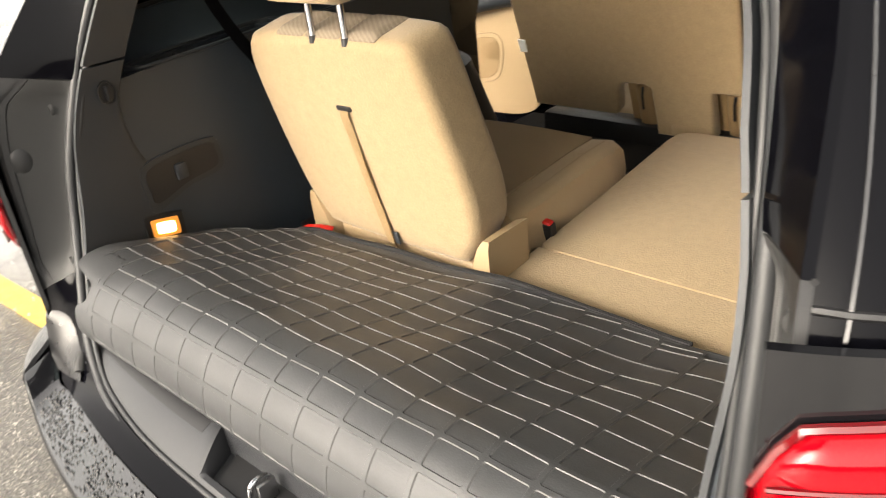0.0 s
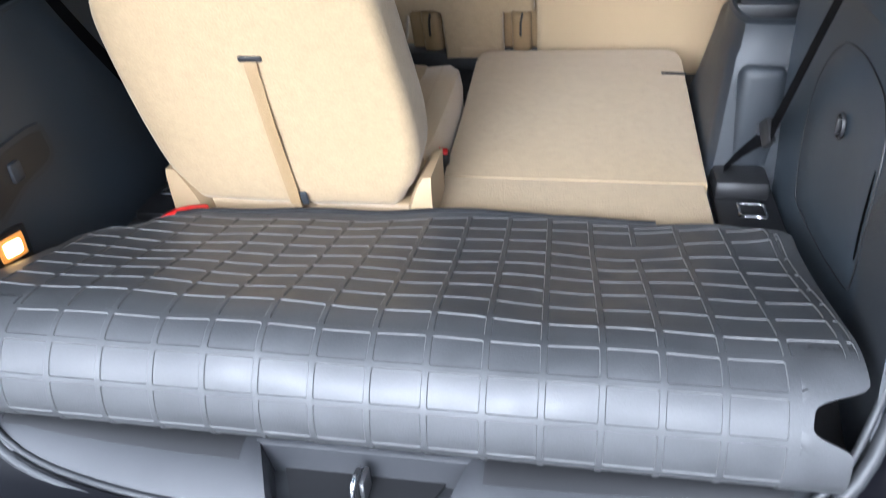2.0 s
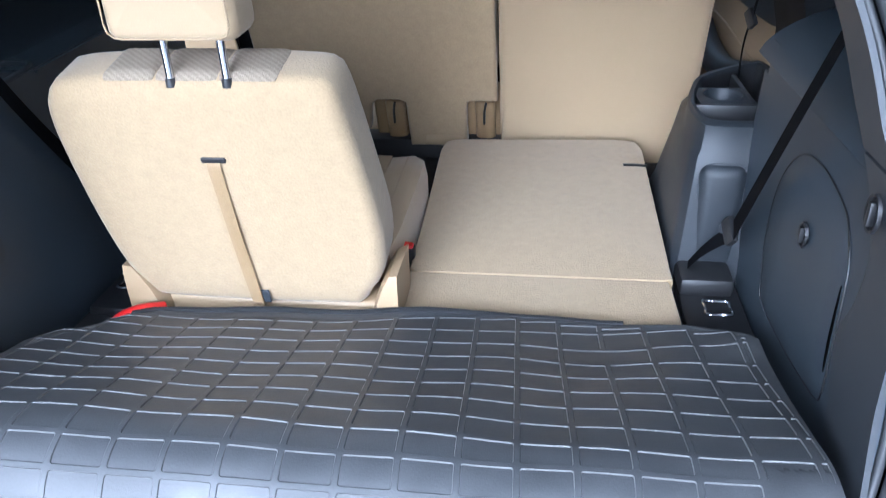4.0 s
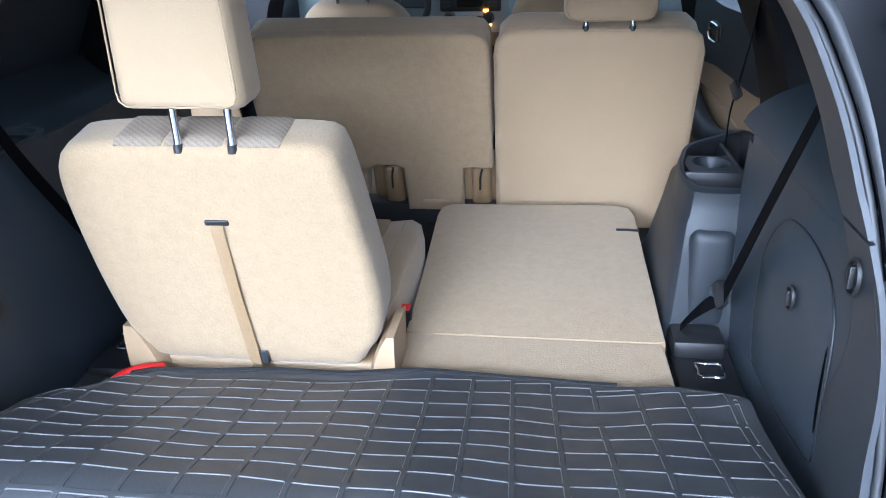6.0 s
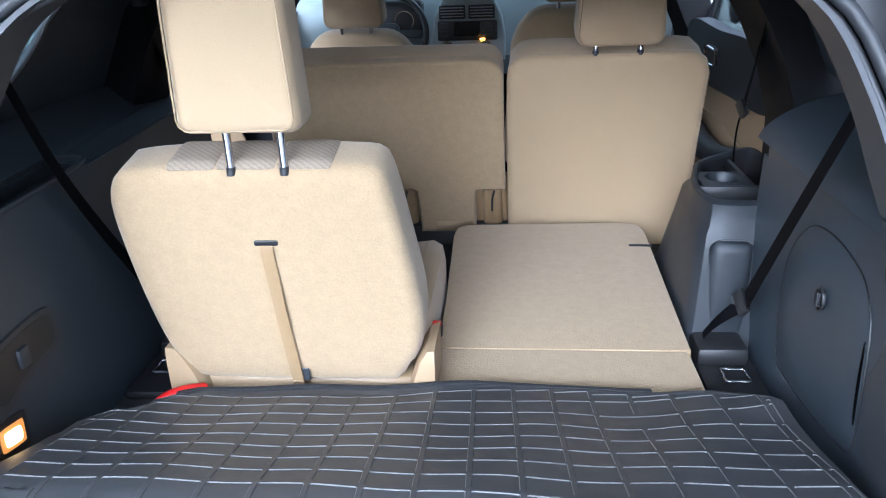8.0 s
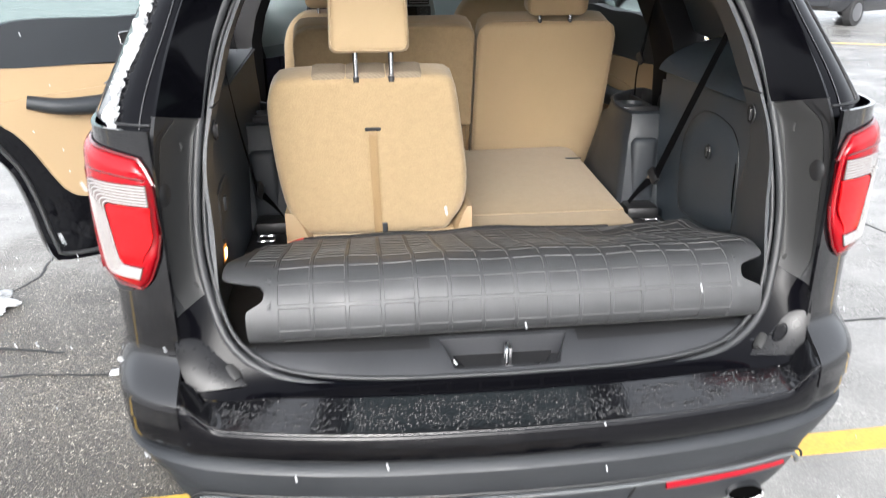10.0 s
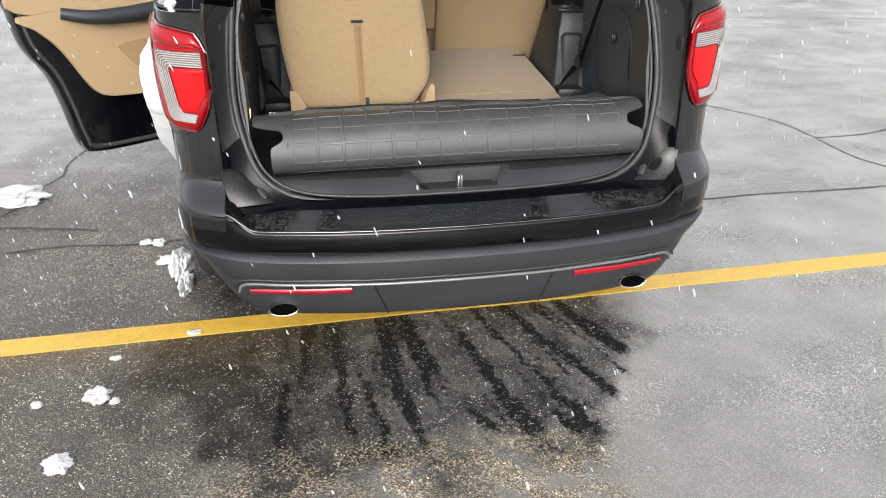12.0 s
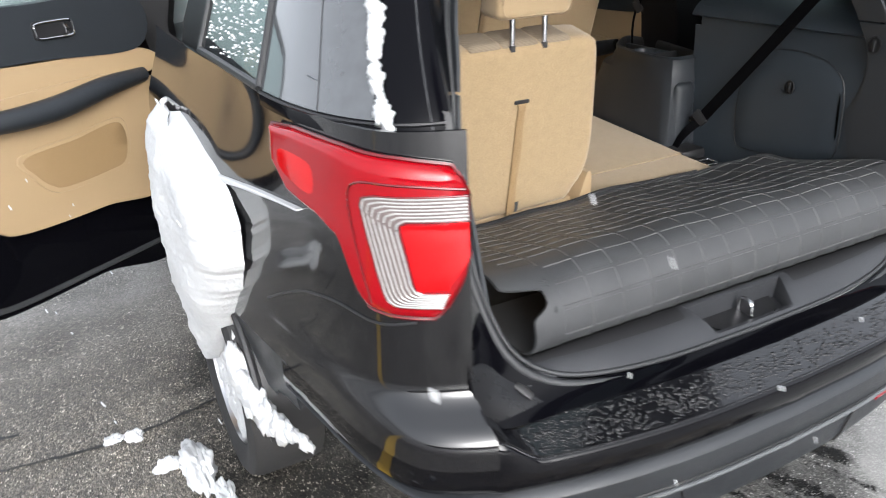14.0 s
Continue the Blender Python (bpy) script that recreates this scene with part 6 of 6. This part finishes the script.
# ---- rear doors ----
def rear_door(at, label, closed):
    """A rear door; at(a, z, lift) with a from the hinge outward and lift towards the cabin."""
    door = part("rear_door", slab([(-0.03, 0.43), (0.40, 0.42), (0.86, 0.425), (0.925, 0.50), (0.965, 0.72), (1.01, 0.88), (1.09, 1.02), (1.12, 1.20), (1.12, 1.38), (0.5, 1.40), (-0.03, 1.38)], lambda a, z, h: at(a, z, h - 0.16), 90, 0.0, 0.13, 0.02), paint, suv, label)
    # sealing strip along the rim
    rim_pts = curve([(0.0, 0.46), (0.40, 0.455), (0.83, 0.46), (0.89, 0.53), (0.93, 0.74), (0.975, 0.90), (1.05, 1.04), (1.08, 1.20), (1.08, 1.36)], 60)
    bm = bmesh.new()
    tube(bm, [at(a, z, -0.028) for a, z in rim_pts], 0.012, 8)
    part("door_seal", bm, seal_rubber, door, "black door seal")
    part("lower_panel", slab([(0.02, 0.72), (0.34, 0.715), (0.60, 0.72), (0.74, 0.735), (0.80, 0.77), (0.845, 0.84), (0.91, 0.97), (0.97, 1.06), (1.03, 1.12), (1.045, 1.20), (0.02, 1.20)], at, 90, -0.04, 0.012, 0.012), vinyl, door, "tan vinyl door panel")
    part("upper_panel", slab([(0.02, 1.20), (1.045, 1.20), (1.05, 1.345), (0.5, 1.325), (0.02, 1.305)], at, 70, -0.04, 0.006, 0.006), vinyl, door, "tan vinyl door band")
    part("sill_panel", slab([(0.02, 1.312), (0.5, 1.332), (1.05, 1.352), (1.06, 1.44), (0.9, 1.53), (0.5, 1.53), (0.02, 1.52)], at, 70, -0.04, 0.012, 0.010), console_black, door, "charcoal upper door panel")
    bm = bmesh.new()
    tube(bm, [at(a, z, h) for a, z, h in curve([(0.04, 1.20, 0.015), (0.25, 1.195, 0.05), (0.5, 1.165, 0.065), (0.75, 1.165, 0.06), (0.90, 1.195, 0.02)], 30)], [0.03 + 0.014 * math.sin(math.pi * k / 29) for k in range(30)], 10)
    part("armrest", bm, console_black, door, "charcoal armrest")
    pocket = part("map_pocket", slab([(0.19, 1.05), (0.42, 1.035), (0.655, 1.015), (0.625, 0.93), (0.57, 0.86), (0.50, 0.835), (0.30, 0.84), (0.19, 0.87)], at, 50, 0.004, 0.016, 0.003), vinyl, door, "map pocket")
    # shade inside the pocket, painted as a darker plate over its face
    part("pocket_mouth", slab([(0.205, 1.035), (0.42, 1.02), (0.635, 1.003), (0.605, 0.93), (0.555, 0.875), (0.495, 0.852), (0.31, 0.857), (0.205, 0.885)], at, 50, 0.012, 0.0175, 0.002), strap_shade_tan, pocket, "darker tan plate for the shade in the pocket")
    bm = slab([(0.315, 1.400), (0.395, 1.398), (0.465, 1.402), (0.475, 1.412), (0.478, 1.455), (0.465, 1.468), (0.395, 1.468), (0.325, 1.463), (0.315, 1.45)], at, 40, 0.008, 0.016, 0.003)
    handle = part("door_handle", bm, black_plastic, door, "black handle recess")
    bm = bmesh.new()
    tube(bm, [at(a, z, 0.02) for a, z in curve([(0.322, 1.406), (0.395, 1.404), (0.462, 1.408), (0.470, 1.43), (0.468, 1.458), (0.395, 1.462), (0.325, 1.458), (0.318, 1.43)], 48, closed=True)], 0.004, 6, closed=True, up=(0.2, 0.3, 0.9))
    tube(bm, [at(0.35, 1.413, 0.022), at(0.345, 1.43, 0.026), at(0.35, 1.446, 0.022)], 0.007, 6)
    part("handle_lever", bm, chrome, handle, "chrome lever")
    bm = bmesh.new()
    sheet(bm, lambda u, v: at(0.04 + (1.0 - 0.25 * v) * u, 1.50 + 0.36 * v, -0.06 - 0.10 * v), 8, 8, 0.004)
    part("door_window", bm, tint_glass, door, "dark privacy glass")
    bm = bmesh.new()
    tube(bm, [at(a, z, h) for a, z, h in ((1.07, 1.46, -0.06), (1.04, 1.55, -0.075), (0.86, 1.80, -0.14), (0.78, 1.87, -0.16), (0.4, 1.88, -0.165), (0.02, 1.87, -0.16), (0.0, 1.45, -0.06))], 0.022, 8)
    part("window_frame", bm, black_plastic, door, "black window frame")
    return door


dd = np.array((-0.845, -0.535, 0.0)) / math.hypot(0.845, 0.535)
dn = np.array((-dd[1], dd[0], 0.0)) * -1
rear_door(lambda a, z, h: np.array((-1.03, 2.42, 0.0)) + dd * a + np.array((0.5349, -0.8449, 0.0)) * h + np.array((0, 0, z)), "open rear door with tan and charcoal inner panel", False)
rear_door(lambda a, z, h: np.array((0.875 - h - 0.05 * max(0, z - 1.4), 2.56 - a, z)), "closed rear door with tan and charcoal inner panel", True)

# ---- snow, water and the lot ----
def lump(bm, centre, size, seed, flat=0.0, rough=0.25, fine=3):
    """A clod of snow: a rough ball, pressed flat where it lies."""
    made = bmesh.ops.create_icosphere(bm, subdivisions=fine, radius=1.0)["verts"]
    off = Vector((seed * 3.7, seed * 1.3, seed * 2.1))
    for v in made:
        k = 1 + rough * noise.noise(v.co * 1.6 + off) + rough * 0.5 * noise.noise(v.co * 4.5 + off) + (rough * 0.10 * noise.noise(v.co * 10 + off) if fine > 3 else 0.0)
        p = v.co * k
        v.co = Vector((centre[0] + p.x * size[0], centre[1] + p.y * size[1], max(centre[2] + p.z * size[2], flat) if flat is not None else centre[2] + p.z * size[2]))


def crust(name, pts, widths, deep, out, label, n=130, seed=1):
    """Snow clinging along a line: a half-round bank with a ragged rim. out: the way it stands off."""
    p = curve(pts, n)
    w = np.interp(np.linspace(0, 1, n), np.linspace(0, 1, len(widths)), widths)
    out = np.array(out, float)
    t = np.gradient(p, axis=0)
    rings = []
    for i in range(n):
        d = np.cross(t[i] / np.linalg.norm(t[i]), out)
        d /= np.linalg.norm(d)
        ring = []
        for k, a in enumerate(np.linspace(0, math.pi, 25)):
            q = Vector(p[i] + d * w[i] * math.cos(a)) + Vector((seed * 7.3, 0, 0))
            g = noise.noise(q * 9) * 0.14 + noise.noise(q * 26) * 0.07 + noise.noise(q * 70) * 0.03
            ring.append(p[i] + d * w[i] * math.cos(a) * (1 + g) + out * deep * min(1.0, 1.15 * w[i] / max(w)) ** 0.7 * max(0.0, math.sin(a)) ** 0.6 * (1 + 1.2 * g))
        ring += [p[i] - d * w[i] * 0.8 - out * 0.02, p[i] + d * w[i] * 0.8 - out * 0.02]
        rings.append(ring)
    return tagged(part(name, loft(bmesh.new(), rings), snow_m, crease=80), label, "snow", kind="stuff")


rnd_wheel = random.Random(31)


def flank(u, v):
    """Snow plastered on the flank over the wheel arch; u from its rear edge forward, v upward."""
    z = 0.36 + 0.885 * v
    rear = np.interp(z, (0.36, 0.53, 0.675, 0.85, 0.965, 1.09, 1.15, 1.195, 1.225, 1.245), (1.40, 1.19, 1.05, 0.885, 0.81, 0.78, 0.84, 0.98, 1.18, 1.42))
    front = np.interp(z, (0.36, 0.6, 1.0, 1.245), (1.47, 1.62, 1.74, 1.66))
    deep = np.interp(z, (0.36, 0.5, 0.75, 1.0, 1.15, 1.215, 1.245), (0.055, 0.09, 0.135, 0.140, 0.130, 0.10, 0.045))
    round_off = max(0.0, 1 - abs(2 * u ** 0.75 - 1) ** 2.4) ** 0.55
    y = rear + (front - rear) * u
    q = Vector((y, z, 3.0 + deep * round_off))
    g = 0.020 * noise.noise(q * 5) + 0.005 * noise.noise(q * 24) + 0.004 * noise.noise(q * 60) + 0.003 * noise.noise(q * 130)
    rag = 0.014 * noise.noise(Vector((z * 14, u, 1.0))) + 0.008 * noise.noise(Vector((z * 60, u, 4.0)))
    edge = 1 - round_off ** 2
    return -1.080 - (deep + g) * round_off, y + rag * edge, z


tagged(part("flank_snow", sheet(bmesh.new(), flank, 90, 150, -0.02), snow_m, crease=80), "thick white snow caked on the car's flank", "snow", kind="stuff")
bm = bmesh.new()
for i in range(150):
    a, r = rnd_wheel.uniform(0, 2 * math.pi), 0.25 * math.sqrt(rnd_wheel.random())
    size = rnd_wheel.uniform(0.03, 0.045)
    lump(bm, (-1.088, 1.28 + r * math.cos(a), 0.372 + r * math.sin(a)), (size * 0.35, size, size), i + 300, None, 0.4)
tagged(part("wheel_snow", bm, snow_m, crease=80), "grey-white snow packed into the wheel", "snow", kind="stuff")
# white ridge modelled in place of a bright reflection on the panel
crust("reflection_streak", [(-1.088, 0.94, 1.165), (-1.062, 0.74, 1.19), (-1.038, 0.58, 1.205), (-1.022, 0.46, 1.215)], [0.010, 0.006, 0.004, 0.002], 0.004, (-1, -0.1, 0), "thin white ridge for a bright reflection on the quarter panel", seed=3, n=50)
rnd = random.Random(5)
for name, path, r0, label in (("arch_snow", [(-1.105, 1.03, 0.56), (-1.10, 0.95, 0.51), (-1.09, 0.86, 0.475), (-1.075, 0.76, 0.48), (-1.055, 0.66, 0.505), (-1.035, 0.56, 0.52)], 0.044, "thin broken snow along the bumper corner"),):
    bm = bmesh.new()
    for i, q in enumerate(curve(path, 30)):
        r = r0 * (0.6 + 0.6 * rnd.random()) * (1.15 - 0.75 * smooth_step(10, 26, i))
        lump(bm, q, (r * 0.6, r * 1.1, r * 1.2), i + 70, None, 0.6)
    tagged(part(name, bm, snow_m, crease=80), label, "snow", kind="stuff")


def on_pillar(u, v):
    z = 1.405 + 0.45 * v
    a = np.array([np.interp(z, RIM_Z, rim_half[20:48, c]) for c in range(2)])
    b = np.array((x_side(z), 0.66 + (z - 1.42) * 0.45))
    m = np.array((x_side(z) - 0.015, a[1] + 0.035 + (z - 1.42) * 0.05))
    p = (1 - u) ** 2 * a + 2 * u * (1 - u) * m + u * u * b
    return -p[0], p[1], z


rnd = random.Random(8)
bm = bmesh.new()
line = curve([on_pillar(0.26, 0.02), on_pillar(0.30, 0.15), on_pillar(0.32, 0.3), on_pillar(0.29, 0.45), on_pillar(0.34, 0.6), on_pillar(0.38, 0.75)], 34)
for i, q in enumerate(line):
    r = 0.007 + 0.006 * rnd.random() + 0.004 * math.sin(i * 0.55) ** 2
    lump(bm, (q[0] - 0.004 + rnd.uniform(-0.004, 0.004), q[1] - 0.006, q[2]), (r * 1.1, r, r * 1.2), i + 40, None, 0.6)
tagged(part("pillar_snow", bm, snow_m, crease=80), "line of snow clinging to the rear pillar", "snow", kind="stuff")
crust("windscreen_snow", [(-0.95, 4.05, 1.56), (-0.3, 4.12, 1.62), (0.3, 4.12, 1.62), (0.95, 4.05, 1.56)], [0.14, 0.16, 0.16, 0.14], 0.07, (0, 0, 1), "snow lying on the bonnet before the windscreen", seed=5, n=40)
crust("window_snow", [(0.985, 1.50, 1.58), (0.985, 1.8, 1.60), (0.985, 2.1, 1.575), (0.985, 2.4, 1.57)], [0.06, 0.07, 0.05, 0.05], 0.05, (1, 0, 0.2), "snow banked against the closed door's window", seed=6, n=90)
for i, (x, y, sx, sy, sz) in enumerate(((-1.395, 0.195, 0.045, 0.04, 0.03), (-1.33, 0.16, 0.018, 0.016, 0.012), (-1.437, -0.187, 0.045, 0.035, 0.03), (-2.50, 2.46, 0.22, 0.10, 0.05), (-2.42, 2.36, 0.12, 0.06, 0.03), (-1.255, 1.28, 0.055, 0.13, 0.06),
                                       (-1.205, 1.07, 0.032, 0.09, 0.04), (-1.345, 1.37, 0.045, 0.03, 0.025), (-1.43, 1.615, 0.035, 0.03, 0.018), (-1.50, 1.63, 0.035, 0.025, 0.016), (-1.10, 0.62, 0.03, 0.02, 0.012), (-1.40, 0.47, 0.022, 0.012, 0.01), (-1.62, 0.18, 0.02, 0.015, 0.012))):
    bm = bmesh.new()
    lump(bm, (x, y, sz * 0.35), (sx, sy, sz), i + 1, 0.0, 0.5, 5)
    tagged(part("snow_clump", bm, snow_m, crease=80), "white clump of snow lying on wet asphalt", "snow", group="snow clumps")

# flakes clinging to the quarter window
rnd = random.Random(14)
flake_v, flake_f = [], []
for _ in range(380):
    z = rnd.uniform(1.46, 1.80)
    p = Vector((-(x_side(z) + 0.004), rnd.uniform(0.66, 1.22) + (z - 1.42) * 0.45, z))
    r, b = rnd.uniform(0.0015, 0.005), len(flake_v)
    flake_v += [p + Vector((0.002, r * math.cos(a) * rnd.uniform(0.5, 1.2), r * math.sin(a) * rnd.uniform(0.5, 1.2))) for a in np.linspace(0, 2 * math.pi, 6, endpoint=False)] + [p - Vector((0.004, 0, 0))]
    flake_f += [(b + k, b + (k + 1) % 6, b + 6) for k in range(6)]
me = bpy.data.meshes.new("glass_snow")
me.from_pydata(flake_v, [], flake_f)
me.materials.append(snow_m)
tagged(new("glass_snow", me), "wet snow flakes stuck to the quarter window", "snow", kind="stuff")

# beads of water on the bumper ledge
rnd = random.Random(4)
bead_v, bead_f = [], []
for _ in range(5200):
    x = rnd.uniform(-0.72, 0.74)
    v = rnd.betavariate(1.5, 1.9)
    if 0.6 * noise.noise(Vector((x * 13, v * 3.0, 2.0))) + 0.5 * noise.noise(Vector((x * 60, v * 14, 5.0))) < -0.16:
        continue
    u = 0.5 + x / 1.6
    p = np.array(step_top(u, v)) + (0, 0, 0.0058)
    r = rnd.uniform(0.0009, 0.0030) * (1.0 if rnd.random() < 0.88 else 1.7)
    b = len(bead_v)
    for rr, h in ((1.0, 0.0), (0.75, 0.7)):
        bead_v += [(p[0] + r * rr * math.cos(a) * 1.2, p[1] + r * rr * math.sin(a), p[2] + r * h) for a in np.linspace(0, 2 * math.pi, 6, endpoint=False)]
    bead_v.append((p[0], p[1], p[2] + r * 0.9))
    for k in range(6):
        bead_f.append((b + k, b + (k + 1) % 6, b + 6 + (k + 1) % 6, b + 6 + k))
        bead_f.append((b + 6 + k, b + 6 + (k + 1) % 6, b + 12))
me = bpy.data.meshes.new("water_beads")
me.from_pydata(bead_v, [], bead_f)
for poly in me.polygons:
    poly.use_smooth = True
me.materials.append(material("water_bead", (0.008, 0.008, 0.009), 0.05, spec=0.4))
tagged(new("water_beads", me), "beads of melt water on the bumper ledge", "water", kind="stuff")

# snow in the air round the open tail
rnd = random.Random(77)
fall_v, fall_f = [], []
while len(fall_v) < 14 * 500:
    p = Vector((rnd.uniform(-2.6, 2.4), rnd.uniform(-1.7, 3.0), rnd.uniform(0.15, 1.5)))
    if abs(p.x) < 1.25 and p.y > -0.14 or p.z > 1.25 and p.y < -0.6:
        continue
    r, high = rnd.uniform(0.0014, 0.0026), rnd.uniform(0.005, 0.012)
    lean = Vector((rnd.uniform(0.15, 0.45), rnd.uniform(-0.2, 0.2), -1.0)).normalized() * high
    b = len(fall_v)
    fall_v += [p + lean * k + Vector((r * math.cos(a), r * math.sin(a), 0)) * rnd.uniform(0.7, 1.2) for k in (-0.6, 0.6) for a in np.linspace(0, 2 * math.pi, 6, endpoint=False)] + [p - lean, p + lean]
    for k in range(6):
        j = (k + 1) % 6
        fall_f += [(b + k, b + j, b + 6 + j, b + 6 + k), (b + j, b + k, b + 12), (b + 6 + k, b + 6 + j, b + 13)]
me = bpy.data.meshes.new("falling_snow")
me.from_pydata(fall_v, [], fall_f)
me.materials.append(snow_m)
tagged(new("falling_snow", me), "small white snowflakes falling through the air", "snow", kind="stuff")

strip("road_line", [(5.0, 16.1), (8.4, 14.05), (12.7, 11.6), (22, 6.4)], 0.12, 0.004, yellow, "yellow painted parking line across the lot", 5)
for k, pts in enumerate(([(-2.29, 3.46), (-2.33, 3.1), (-2.30, 2.85), (-2.38, 2.6), (-2.42, 2.24), (-2.60, 1.95)], [(-3.4, 2.10), (-2.9, 1.98), (-2.38, 1.985), (-2.1, 1.93), (-1.82, 1.86)], [(2.4, 4.2), (2.78, 3.71), (3.05, 3.27), (3.13, 3.0), (3.15, 2.72), (3.19, 2.19), (3.5, 1.7)],
                         [(1.5, 1.74), (1.78, 1.71), (2.2, 1.73), (2.88, 1.72), (3.9, 1.80), (5.2, 1.75)], [(4.2, 8.3), (4.97, 8.07), (5.9, 7.75), (6.84, 7.5), (8.2, 7.0)], [(3.15, 2.72), (3.6, 2.75), (4.1, 2.95)], [(-3.2, 1.40), (-2.6, 1.55), (-2.0, 1.66), (-1.5, 1.62), (-1.1, 1.7)])):
    strip("pavement_crack", pts, 0.016, 0.0015, tar, "dark crack in the asphalt", 20 + k, 0.006, "crack")


# parked vehicles across the lot
def parked(x, y, turn, colour, label, snowy):
    body_m = material("far_paint", colour, 0.2, coat=0.6, vary=0.15)
    car = thing("parked_car", label, "car", x, y, 0.0, group="parked cars")
    car.rotation_euler = (0, 0, radians(turn))
    secs = ((-2.3, 0.70, 0.55, 0.92), (-2.2, 0.84, 0.38, 1.05), (-1.3, 0.90, 0.32, 1.08), (0.0, 0.91, 0.32, 1.10), (1.2, 0.90, 0.32, 1.05), (2.1, 0.82, 0.38, 0.92), (2.3, 0.68, 0.5, 0.80))
    part("body", loft(bmesh.new(), [[(px, wy * a, z0 + (z1 - z0) * b) for a, b in ((-0.9, 0), (-1, 0.2), (-1, 0.7), (-0.9, 1), (0.9, 1), (1, 0.7), (1, 0.2), (0.9, 0))] for px, wy, z0, z1 in secs]), body_m, car)
    part("cabin", loft(bmesh.new(), [[(px, wy * a, 1.04 + h * b) for a, b in ((-1, 0), (-0.85, 0.85), (-0.7, 1), (0.7, 1), (0.85, 0.85), (1, 0))] for px, wy, h in ((-1.9, 0.8, 0.05), (-1.3, 0.82, 0.48), (0.1, 0.82, 0.54), (0.7, 0.8, 0.40), (1.3, 0.78, 0.03))]), black_plastic, car, "dark glazed cabin")
    for wx in (-1.4, 1.4):
        for wy in (-0.82, 0.82):
            tyre = part("wheel", loft(bmesh.new(), [[(wx + r * math.cos(a), wy + d, 0.34 + r * math.sin(a)) for a in np.linspace(0, 2 * math.pi, 24, endpoint=False)] for d, r in ((-0.1, 0.28), (-0.09, 0.335), (0.09, 0.335), (0.1, 0.28))]), tyre_rubber, car, "black tyre")
            part("rim", loft(bmesh.new(), [[(wx + r * math.cos(a), wy + d, 0.34 + r * math.sin(a)) for a in np.linspace(0, 2 * math.pi, 20, endpoint=False)] for d, r in ((-0.105, 0.22), (-0.108, 0.20), (0.108, 0.20), (0.105, 0.22))]), steel, tyre)
    for wy in (-0.6, 0.6):
        bm = bmesh.new()
        block(bm, 2.18, 2.30, wy - 0.15, wy + 0.15, 0.72, 0.84, 0.03, 2)
        part("headlamp", bm, clear_lens, car)
    if snowy:
        bm = bmesh.new()
        lump(bm, (1.6, 0, 1.03), (0.6, 0.75, 0.07), 3, None, 0.25)
        part("bonnet_snow", bm, snow_m, car, "snow on the bonnet")


parked(12.6, 18.3, 210, (0.02, 0.021, 0.024), "dark parked car with snow on its bonnet", True)
parked(16.4, 15.2, 212, (0.10, 0.10, 0.11), "grey parked car across the lot", True)
bm = bmesh.new()
for i in range(14):
    lump(bm, (17.5 + i * 0.42, 12.6 - i * 0.22 + 0.3 * math.sin(i * 2.1), 0.12), (0.55, 0.45, 0.30), i + 200, 0.0, 0.5)
tagged(part("snow_bank", bm, snow_m, crease=80), "low ploughed bank of snow at the lot's far side", "snow", kind="stuff")

# plain unseen wall closing the lot behind the camera, added to darken paint reflections
bm = bmesh.new()
block(bm, -45, 45, -24.4, -24.0, -0.1, 4.2, 0.02)
tagged(part("backdrop_wall", bm, material("dark_backdrop", (0.09, 0.07, 0.06), 0.8, grain=0.2, grain_scale=9, vary=0.2, vary_scale=0.6)), "unseen plain dark wall, added to darken reflections", "wall", kind="structure")
